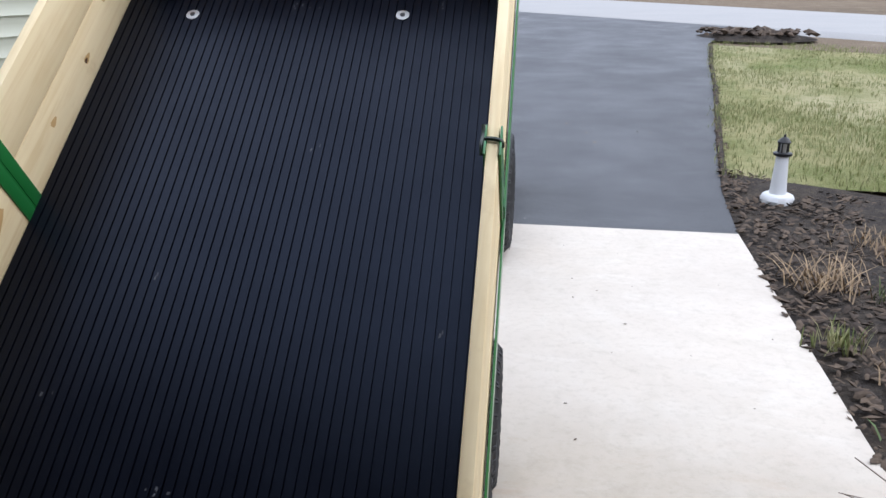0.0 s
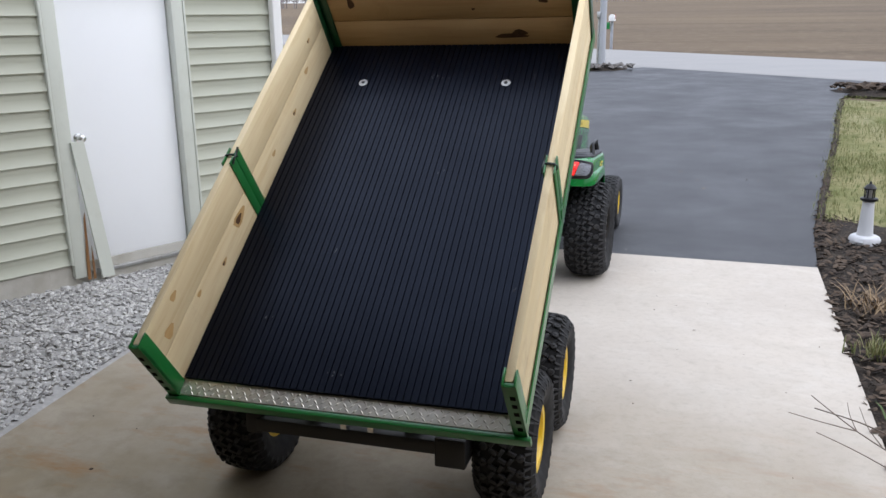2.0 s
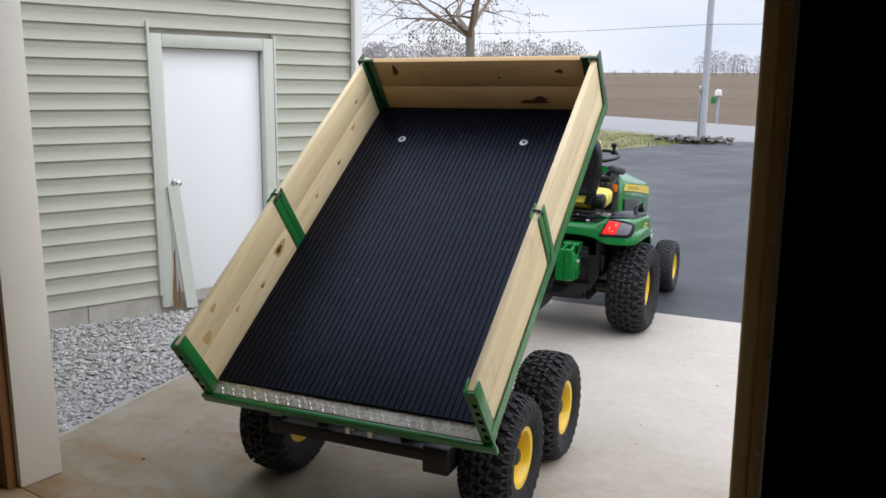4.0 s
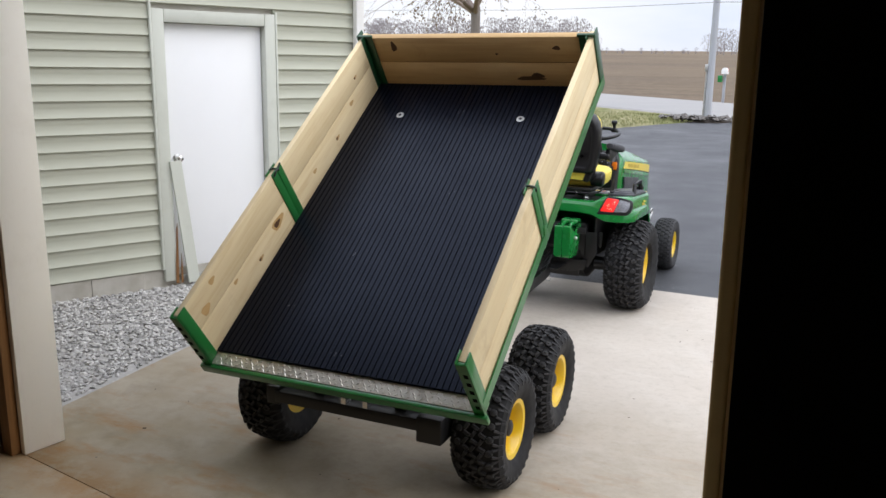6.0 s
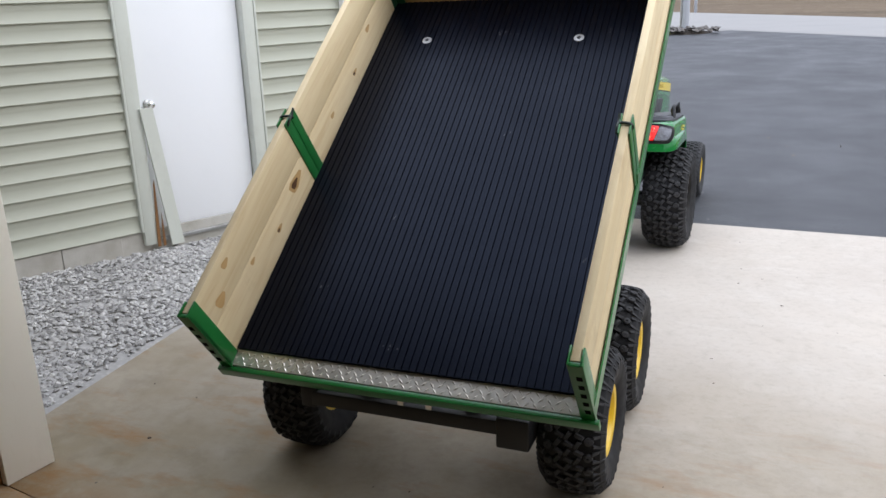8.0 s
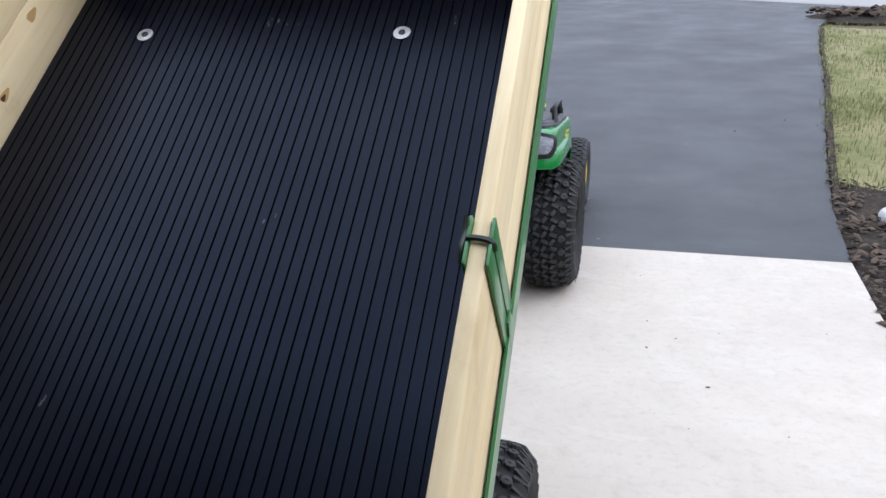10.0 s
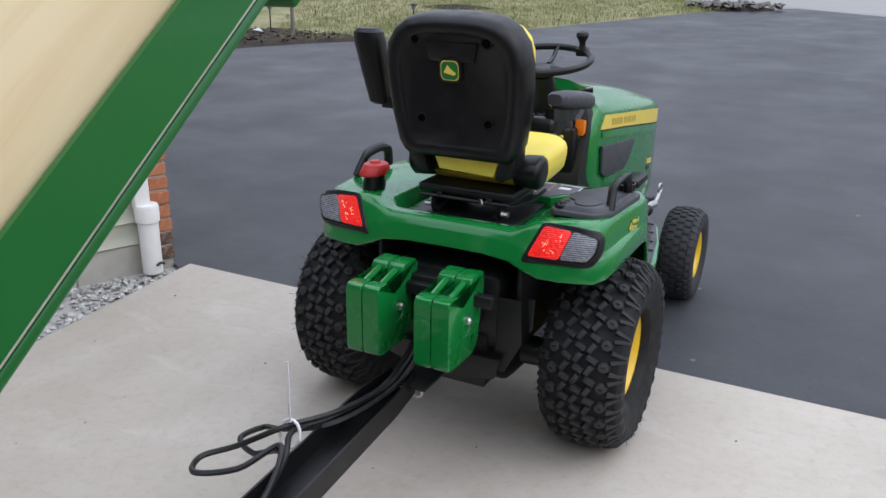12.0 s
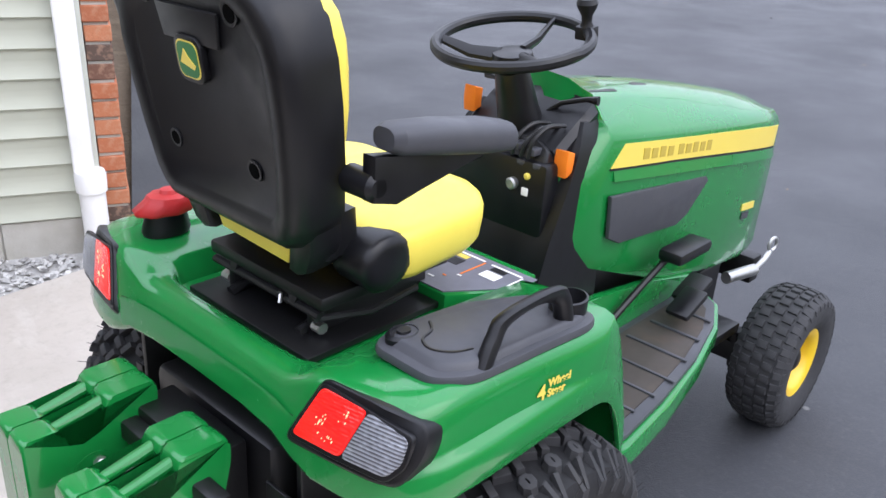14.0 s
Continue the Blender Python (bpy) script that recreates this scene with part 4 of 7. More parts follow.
for i in range(46):
    for j in range(3):
        cx, cy = -0.598 + i * 0.0262 + (0.0131 if j % 2 else 0), -0.020 + j * 0.019
        a = radians(45 if (i + j) % 2 else -45)
        pts = [(-0.0125, 0), (0, 0.004), (0.0125, 0), (0, -0.004)]
        vs = [bm.verts.new((cx + u * math.cos(a) - v * math.sin(a), cy + u * math.sin(a) + v * math.cos(a), -0.0134)) for u, v in pts]
        top = bm.verts.new((cx, cy, -0.0098))
        for q in range(4):
            bm.faces.new((vs[q], vs[(q + 1) % 4], top))
tagged(bed_part("tread_pattern", bm, PLATE, sharp=10), kind="stuff")
bed_part("rear_beam", box(-0.640, 0.640, -0.050, -0.031, -0.058, -0.016, 0.003), GREEN_TRAILER, "green steel rear beam")
bed_part("front_beam", box(-0.60, 0.60, LEN - 0.06, LEN - 0.012, -0.075, -0.026, 0.004), GREEN_TRAILER)
for sx in (-1, 1):
    # floor side rail: an angle iron standing off the boards
    o = sx * (INX + TH)
    L = [(o + sx * 0.003, 0.043), (o + sx * 0.008, 0.043), (o + sx * 0.008, -0.006), (o + sx * 0.005, -0.006), (o + sx * 0.005, 0.038), (o + sx * 0.003, 0.038)]
    bed_part("bed_sill", box(*sorted((o - sx * 0.045, o - sx * 0.010)), -0.030, LEN - 0.006, -0.034, -0.0245, 0.002), GREEN_TRAILER)
    bed_part("side_rail", prism([(a, b) for a, b in L], "y", -0.030, LEN - 0.004, 0.0), GREEN_TRAILER, "green steel side rail")
    for i, (z0, z1) in enumerate(((-0.010, 0.1385), (0.1400, 0.288))):
        x0, x1 = sorted((sx * INX, sx * (INX + TH - 0.002)))
        bed_part("side_board", box(x0, x1, -0.020, LEN, z0, z1, 0.0028), PINE, "pale pine side board with knots")
    # rear stake: channel round the boards' ends, with punched holes
    bm = bmesh.new()
    x0, x1 = sorted((sx * (INX - 0.006), sx * (INX + TH + 0.008)))
    add_box(bm, x0, x1, -0.036, -0.021, -0.050, 0.286, 0.002)
    xa, xb = sorted((sx * (INX + TH), sx * (INX + TH + 0.006)))
    add_box(bm, xa, xb, -0.036, 0.020, -0.02, 0.292, 0.001)
    xa, xb = sorted((sx * (INX - 0.006), sx * (INX - 0.001)))
    add_box(bm, xa, xb, -0.036, 0.022, -0.010, 0.296, 0.001)
    bed_part("rear_stake", bm, GREEN_TRAILER, "punched green steel corner stake")
    for k in range(5):
        bed_part("stake_hole", box(sx * (INX + 0.020) - 0.008, sx * (INX + 0.020) + 0.008, -0.0375, -0.0355, 0.02 + k * 0.048, 0.04 + k * 0.048), HOLE)
    # middle stake: strap on both faces with a hook over the top
    uc = 0.815
    for y0, y1 in ((uc - 0.042, uc - 0.004), (uc + 0.004, uc + 0.042)):
        xa, xb = sorted((sx * (INX + TH), sx * (INX + TH + 0.005)))
        bed_part("stake_strap", box(xa, xb, y0, y1, -0.02, 0.295, 0.001), GREEN_TRAILER)
        xa, xb = sorted((sx * (INX - 0.005), sx * INX))
        bed_part("stake_strap", box(xa, xb, y0, y1, -0.008, 0.298, 0.001), GREEN_TRAILER)
    xa, xb = sorted((sx * (INX + TH), sx * (INX + TH + 0.003)))
    bed_part("middle_stake", box(xa, xb, uc - 0.0039, uc + 0.0039, -0.02, 0.290, 0.0), GREEN_TRAILER, "green steel stake clipped over the boards")
    xa, xb = sorted((sx * (INX - 0.003), sx * INX))
    bed_part("middle_stake", box(xa, xb, uc - 0.0039, uc + 0.0039, -0.008, 0.290, 0.0), GREEN_TRAILER, "green steel stake clipped over the boards")
    hb = bmesh.new()
    add_tube(hb, curve_pts([(sx * (INX + TH + 0.006), uc - 0.002, 0.276), (sx * (INX + TH + 0.004), uc, 0.292), (sx * (INX + 0.016), uc + 0.004, 0.295), (sx * (INX - 0.003), uc + 0.006, 0.293), (sx * (INX - 0.007), uc + 0.012, 0.280)], 4), 0.0048, 7)
    add_tube(hb, curve_pts([(sx * (INX - 0.009), uc - 0.034, 0.284), (sx * (INX - 0.010), uc - 0.012, 0.295), (sx * (INX - 0.008), uc + 0.012, 0.294), (sx * (INX - 0.008), uc + 0.036, 0.304)], 4), 0.0045, 7)
    bed_part("hook", hb, HOOK, "dark green steel hook over the boards")
    # gusset welded between stake and rail
    xa, xb = sorted((sx * (INX + TH + 0.004), sx * (INX + TH + 0.0085)))
    bed_part("gusset", prism([(uc - 0.03, 0.0), (uc + 0.03, 0.0), (uc + 0.012, 0.075), (uc - 0.012, 0.075)], "x", xa, xb, 0.001), GREEN_TRAILER)
    # front corner stake inside
    bm = bmesh.new()
    xa, xb = sorted((sx * (INX - 0.045), sx * INX))
    add_box(bm, xa, xb, LEN - 0.052, LEN - 0.047, -0.008, 0.305, 0.001)
    xa, xb = sorted((sx * (INX - 0.005), sx * INX))
    add_box(bm, xa, xb, LEN - 0.085, LEN - 0.047, -0.008, 0.305, 0.001)
    xa, xb = sorted((sx * (INX - 0.050), sx * (INX + TH + 0.008)))
    add_box(bm, xa, xb, LEN - 0.06, LEN - 0.045, 0.292, 0.308, 0.002)
    xa, xb = sorted((sx * (INX + TH - 0.001), sx * (INX + TH + 0.006)))
    add_box(bm, xa, xb, LEN - 0.062, LEN, -0.02, 0.308, 0.001)
    bed_part("front_stake", bm, GREEN_DARK, "dark green corner stake")
for i, (z0, z1) in enumerate(((-0.010, 0.1385), (0.1400, 0.288))):
    ob = bed_part("front_board", box(0, 1.19, LEN - 0.045, LEN - 0.006, z0, z1, 0.005), PINE_SHADED, "pine front board in a shaded tone, with dark knots")
    ob.matrix_local = pose(-0.595, 0, 0)
# knots: thin dark discs let into the boards
def knot(px, py, pz, ry, rz, face, material=KNOT):
    bm = bmesh.new()
    pts = []
    for k in range(12):
        a = 2 * math.pi * k / 12
        r = 1 + 0.18 * math.sin(3 * a + px * 9)
        u, v = r * ry * math.cos(a), r * rz * math.sin(a)
        pts.append((px, py + u, pz + v) if face == "x" else (px + u, py, pz + v))
    bm.faces.new([bm.verts.new(p) for p in pts])
    return bed_part("knot" if material is KNOT else "knot_stain", bm, material)


for py, pz, ry, rz in ((0.669, 0.098, 0.026, 0.014), (0.479, 0.064, 0.010, 0.006), (1.30, 0.06, 0.010, 0.006), (1.62, 0.19, 0.008, 0.005)):
    knot(-INX + 0.0006, py, pz, ry, rz, "x")
    knot(-INX + 0.0003, py + 0.008, pz, ry * 2.0, rz * 1.8, "x", STAIN)
for px, pz, rx, rz in ((-0.44, 0.235, 0.016, 0.030), (0.43, 0.225, 0.020, 0.012), (0.27, 0.045, 0.075, 0.012), (0.31, 0.062, 0.035, 0.016), (0.12, 0.19, 0.008, 0.006)):
    knot(px, LEN - 0.0456, pz, rx, rz, "y")

for py, pz, ry, rz in ((0.10, 0.18, 0.030, 0.022), (0.20, 0.245, 0.022, 0.014), (0.30, 0.12, 0.016, 0.010), (1.52, 0.11, 0.022, 0.012), (1.05, 0.07, 0.018, 0.010)):
    knot(-INX + 0.0003, py, pz, ry, rz, "x", STAIN)
# pale scuffs on the mat's ribs
rs = random.Random(19)
for cx, cy, n in ((-0.03, 1.612, 5), (-0.05, 0.108, 6), (0.50, 0.496, 3), (0.02, 1.60, 2), (-0.37, 0.30, 2), (0.12, 1.05, 2), (-0.20, 0.62, 2), (0.42, 1.62, 2)):
    bm = bmesh.new()
    for k in range(n):
        ribx = round((cx + rs.gauss(0, 0.014)) / rib) * rib
        u, v, w, h = ribx + rs.uniform(-0.005, 0.005), cy + rs.gauss(0, 0.008), rs.uniform(0.0015, 0.004), rs.uniform(0.002, 0.008)
        bm.faces.new([bm.verts.new(p) for p in ((u - w, v - h, 0.0005), (u + w * 0.7, v - h * 0.8, 0.0005), (u + w, v + h * 0.6, 0.0005), (u - w * 0.4, v + h, 0.0005))])
    tagged(bed_part("scuff", bm, SCUFF), kind="stuff")

# running gear
TW, TR = 0.222, 0.256
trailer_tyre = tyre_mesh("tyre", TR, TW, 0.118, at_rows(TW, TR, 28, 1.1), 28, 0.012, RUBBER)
AX = 0.49
rims = {s: rim_mesh("rim", 0.118, TW, YELLOW, s) for s in (-1, 1)}
hubs = {s: mesh_of("hub", lathe([(0.034, s * 0.20 * TW), (0.034, s * 0.30 * TW), (0.022, s * 0.33 * TW), (0.006, s * 0.335 * TW)], "x", 16), BLACK_STEEL) for s in (-1, 1)}
for ay in (0.612, 1.237):
    for s in (-1, 1):
        wheel(trailer, "wheel", (-0.012 + s * 0.516, ay, TR - 0.004), trailer_tyre, rims[s], hubs[s], "knobbly black tyre on a yellow rim")
    part("axle", tube([(-AX + 0.03, ay, TR), (AX - 0.03, ay, TR)], 0.020, 10), BLACK_STEEL, trailer)
for s in (-1, 1):
    part("walking_beam", box(s * 0.30 - 0.025, s * 0.30 + 0.025, 0.60, 1.26, 0.22, 0.30, 0.006), BLACK_STEEL, trailer)
    part("chassis_rail", box(s * 0.19 - 0.025, s * 0.19 + 0.025, 0.36, 1.60, 0.32, 0.40, 0.005), BLACK_STEEL, trailer)
part("rear_crossbar", box(-0.385, 0.30, 0.315, 0.39, 0.298, 0.350, 0.006), BLACK_STEEL, trailer, "black steel rear crossbar")
part("hinge_tube", box(-0.345, 0.30, 0.43, 0.47, 0.37, 0.40, 0.005), BLACK_STEEL, trailer)
part("end_block", box(0.285, 0.395, 0.305, 0.42, 0.258, 0.366, 0.008), BLACK_STEEL, trailer)
part("end_block", box(-0.43, -0.365, 0.32, 0.42, 0.285, 0.366, 0.008), BLACK_STEEL, trailer)
for lx in (-0.045, 0.055):
    part("hinge_lug", box(lx - 0.011, lx + 0.011, 0.311, 0.41, 0.351, 0.385, 0.002), CHROME, trailer, "bright hinge lug")
for s in (-1, 1):
    part("hinge_plate", prism([(0.40, 0.34), (0.50, 0.34), (0.44, 0.47), (0.36, 0.50), (0.33, 0.47)], "x", s * 0.22 - 0.006, s * 0.22 + 0.006), BLACK_STEEL, trailer)
part("front_crossbar", box(-0.22, 0.22, 1.50, 1.60, 0.32, 0.39, 0.006), BLACK_STEEL, trailer)
part("lift_ram", tube([(0, 1.35, 0.38), (0, 1.02, 0.80)], 0.032, 14), BLACK_STEEL, trailer)
part("ram_rod", tube([(0, 1.04, 0.77), (0, 0.84, 0.985)], 0.018, 12), CHROME, trailer)
# drawbar: open channel with a loop of cables in it
bm = bmesh.new()
c0, c1 = Vector((-0.02, 1.50, 0.33)), Vector((-0.072, 3.13, 0.345))
chan = [(-0.062, 0.035), (-0.062, -0.035), (0.062, -0.035), (0.062, 0.035), (0.056, 0.035), (0.056, -0.029), (-0.056, -0.029), (-0.056, 0.035)]
add_loft(bm, [[Vector((c.x + a * w, c.y, c.z + b)) for a, b in chan] for c, w in ((c0, 1.0), (c1 - Vector((0, 0.16, 0)), 1.0), (c1, 0.7))])
part("drawbar", bm, BLACK_STEEL, trailer, "glossy black channel drawbar")
part("drawbar_tongue", box(-0.11, -0.03, 3.10, 3.30, 0.338, 0.352, 0.004), BLACK_STEEL, trailer)
part("hitch_pin", tube([(-0.073, 3.23, 0.26), (-0.073, 3.23, 0.40)], 0.010, 10), STEEL, trailer)
bm = tube([(-0.073 + 0.018 * math.cos(t), 3.23, 0.252 + 0.018 * math.sin(t)) for t in (2 * math.pi * k / 12 for k in range(12))], 0.005, 6, closed=True)
part("pin_ring", bm, STEEL, trailer)
cables = [[(-0.03, 1.7, 0.32), (-0.05, 2.2, 0.325), (-0.10, 2.52, 0.375), (-0.16, 2.66, 0.39), (-0.12, 2.80, 0.375), (-0.08, 3.05, 0.365), (-0.06, 3.22, 0.43)],
          [(-0.04, 1.7, 0.32), (-0.06, 2.3, 0.33), (-0.13, 2.57, 0.40), (-0.22, 2.50, 0.35), (-0.33, 2.46, 0.33), (-0.37, 2.53, 0.325), (-0.30, 2.60, 0.34), (-0.18, 2.66, 0.40), (-0.11, 2.82, 0.385), (-0.085, 3.05, 0.37), (-0.08, 3.24, 0.45)],
          [(-0.02, 1.7, 0.315), (-0.05, 2.25, 0.325), (-0.12, 2.55, 0.385), (-0.25, 2.60, 0.33), (-0.34, 2.66, 0.32), (-0.31, 2.73, 0.325), (-0.22, 2.70, 0.36), (-0.10, 2.78, 0.37), (-0.06, 3.05, 0.36), (-0.04, 3.22, 0.44)]]
for c in cables:
    part("cable", tube(curve_pts(c, 7), 0.0085, 7), CABLE, trailer, "coiled black wiring and hose")
zt = new("zip_tie")
zt.parent = trailer
part("loop", tube([(-0.165 + 0.032 * math.cos(t), 2.655 + 0.01 * math.sin(t), 0.385 + 0.038 * math.sin(t)) for t in (2 * math.pi * k / 14 for k in range(14))], 0.0045, 6, closed=True), ZIP, zt)
part("tail", box(-0.1655, -0.1600, 2.654, 2.657, 0.42, 0.60), ZIP, zt)


# ---- garden tractor ----
TRAC = pose(-0.018, 3.682, 0, 0, 0, -1.5)  # origin on the ground below the rear axle, y forward
tractor = thing("garden_tractor", "green and yellow garden tractor hitched to the trailer", "tractor", TRAC)


def tpart(name, bm, material, label="", sharp=35, parent=None):
    return part(name, bm, material, parent or tractor, label, sharp=sharp)


def mirror_ring(half):
    return half + [(-x, y, z) for x, y, z in reversed(half[1:-1])]


# fender deck, one shell from skirt to seat pan
rear_plan = [(0, -0.215, 0.735), (0.14, -0.217, 0.734), (0.23, -0.220, 0.726), (0.28, -0.222, 0.708), (0.34, -0.217, 0.690), (0.41, -0.200, 0.686), (0.475, -0.180, 0.686), (0.535, -0.148, 0.686)]
side_plan = [(0.562, -0.095, 0.689), (0.570, -0.045, 0.692), (0.573, 0.0, 0.694), (0.574, 0.05, 0.696), (0.574, 0.10, 0.696), (0.574, 0.15, 0.696), (0.574, 0.20, 0.695), (0.573, 0.245, 0.693), (0.572, 0.285, 0.689),
             (0.570, 0.315, 0.683), (0.569, 0.340, 0.672), (0.567, 0.362, 0.653), (0.565, 0.384, 0.622), (0.563, 0.408, 0.578), (0.560, 0.435, 0.515), (0.557, 0.462, 0.45)]
front_plan = [(0.44, 0.465, 0.44), (0.30, 0.462, 0.45), (0.25, 0.44, 0.50), (0.12, 0.435, 0.56), (0, 0.435, 0.56)]
plan = rear_plan + side_plan + front_plan


def deck_z(y):
    return 0.830 - 0.05 * max(0.0, y - 0.12)


def top_z(x, y):
    """Deck height: the middle dips between the two shoulders."""
    k = min(1.0, max(0.0, (0.30 - abs(x)) / 0.07))
    return deck_z(y) - 0.034 * k * k * (3 - 2 * k)


def step_in(x, y):
    """Depth of the ledge along the fender's side, dying out forwards."""
    return 0.021 * min(1.0, max(0.0, (0.285 - y) / 0.26)) * min(1.0, max(0.0, (x - 0.50) / 0.05)) * min(1.0, max(0.0, (y + 0.15) / 0.07))


def inset_ring(d_side, d_rear, frac, raised=0.0, ledge=0.0):
    """The plan drawn in by d_side and d_rear, at a share of the way from skirt to deck."""
    out = []
    for x, y, zb in plan:
        k = min(1.0, max(0.0, (0.0 - y) / 0.16))
        xx = max(0.0, x - d_side * min(1.0, x / 0.4) - ledge * step_in(x, y))
        yy = y + d_rear * k
        if y > 0.31:
            yy -= (y - 0.31) * 0.62 * min(1.0, frac) ** 1.6
        top = top_z(xx, yy) if frac > 0.5 else deck_z(yy)
        out.append((xx, yy, zb + frac * (top - zb) + raised))
    return mirror_ring(out)


rings = [inset_ring(0.016, 0.006, 0.0, 0.004), inset_ring(0.010, 0.004, 0.0, -0.001), inset_ring(0.002, 0.0, 0.0, 0.001), inset_ring(0.0, 0.0, 0.0, 0.006),
         inset_ring(0.0, 0.008, 0.22), inset_ring(0.001, 0.014, 0.40), inset_ring(0.004, 0.016, 0.45, 0, 0.25), inset_ring(0.004, 0.018, 0.485, 0, 0.95),
         inset_ring(0.004, 0.022, 0.53, 0, 1.05), inset_ring(0.006, 0.032, 0.72, 0, 1.0), inset_ring(0.009, 0.044, 0.88, 0, 1.0), inset_ring(0.014, 0.050, 0.95, 0.002, 1.0),
         inset_ring(0.023, 0.058, 1.0, 0.002, 0.9), inset_ring(0.046, 0.078, 1.0, 0.008, 0.7)]
rim_half = [(0, -0.115), (0.12, -0.115), (0.20, -0.112), (0.235, -0.10), (0.255, -0.09), (0.262, -0.075), (0.262, -0.05), (0.262, -0.025)]
rim_half += [(0.262, 0.0 + 0.365 * k / (len(side_plan) - 1)) for k in range(len(side_plan))]
rim_half += [(0.25, 0.385), (0.20, 0.395), (0.15, 0.397), (0.10, 0.398), (0, 0.398)]
rings.append(mirror_ring([(x, y, top_z(x, y) + 0.009) for x, y in rim_half]))
rings.append(mirror_ring([(x * 0.97, y + (0.006 if y < 0 else -0.004), top_z(x, y) + 0.004) for x, y in rim_half]))
rings.append(mirror_ring([(x * 0.90, y * 0.94, 0.772) for x, y in rim_half]))
tpart("fender_deck", loft(rings, cap=(False, True)), GREEN, "glossy green fender deck", 50)
for s in (-1, 1):
    if s > 0:
        bm = bmesh.new()
        hi = [(v.x, v.y) for v in round_ring([(0.292, 0.0, 0), (0.306, -0.064, 0), (0.485, -0.066, 0), (0.530, -0.025, 0), (0.542, 0.10, 0), (0.548, 0.27, 0), (0.53, 0.312, 0), (0.43, 0.318, 0), (0.375, 0.27, 0), (0.305, 0.12, 0)], 0.035, 4)]
        def dz(y): return deck_z(y) + 0.0085
        rr = [[(0.43 + (x - 0.43) * f, 0.12 + (y - 0.12) * (1 - (1 - f) * 0.6), dz(y) + h) for x, y in hi] for f, h in ((1.0, -0.004), (1.0, 0.004), (0.985, 0.008), (0.88, 0.010), (0.86, 0.013), (0.83, 0.018), (0.79, 0.020))]
        add_loft(bm, rr, cap=(False, True))
        panel = tpart("deck_panel", bm, DECK, "dark grey plastic storage deck")
        part("panel_seam", tube(curve_pts([(0.345, 0.030, dz(0) + 0.0205), (0.372, 0.012, dz(0) + 0.0205), (0.385, -0.018, dz(0) + 0.0205), (0.42, -0.030, dz(0) + 0.0200), (0.46, -0.012, dz(0) + 0.0200), (0.478, 0.02, dz(0) + 0.0195)], 5), 0.0028, 5), CABLE, panel)
        part("cap_knob", lathe([(0.030, 0.87), (0.030, 0.888), (0.024, 0.892), (0.022, 0.888), (0.014, 0.888), (0.012, 0.894), (0.004, 0.894)], "z", 20, m=Matrix.Translation((0.338, -0.022, -0.032))), BLACK, panel)
        bm = bmesh.new()
        add_lathe(bm, [(0.026, 0.80), (0.034, 0.865), (0.040, 0.868), (0.041, 0.892), (0.036, 0.893), (0.032, 0.86), (0.026, 0.82)], "z", 26, m=Matrix.Translation((0.484, 0.272, -0.024)), closed=True)
        tpart("cup_holder", bm, BLACK, "black cup holder")
        tpart("cup_floor", lathe([(0.027, 0.815), (0.027, 0.82)], "z", 18, m=Matrix.Translation((0.484, 0.272, -0.02))), BLACK)
    else:
        bm = lathe([(0.040, 0.830), (0.042, 0.840), (0.036, 0.868), (0.036, 0.872)], "z", 24, m=Matrix.Translation((-0.368, -0.05, 0)))
        tpart("filler_neck", bm, BLACK)
        bm = bmesh.new()
        n = 30
        rings2 = []
        for r, h in ((0.036, 0.871), (0.050, 0.873), (0.053, 0.879), (0.052, 0.894), (0.046, 0.902), (0.022, 0.905), (0.018, 0.912), (0.006, 0.913)):
            rings2.append([(-0.368 + r * (1 + 0.045 * (r > 0.04) * math.cos(9 * t)) * math.cos(t), -0.05 + r * (1 + 0.045 * (r > 0.04) * math.cos(9 * t)) * math.sin(t), h) for t in (2 * math.pi * k / n for k in range(n))])
        tpart("fuel_cap", loft(rings2), RED_CAP, "red ribbed fuel cap")
    hx = s * 0.502
    hp = [(hx + 0.012 * s, 0.010, 0.838), (hx + 0.006 * s, 0.035, 0.872), (hx, 0.070, 0.900), (hx, 0.16, 0.908), (hx + 0.004 * s, 0.215, 0.890), (hx + 0.010 * s, 0.232, 0.838)]
    tpart("grab_handle", tube(curve_pts(hp, 6), 0.0155, 12, flat=1.2), BLACK, "black plastic grab handle")


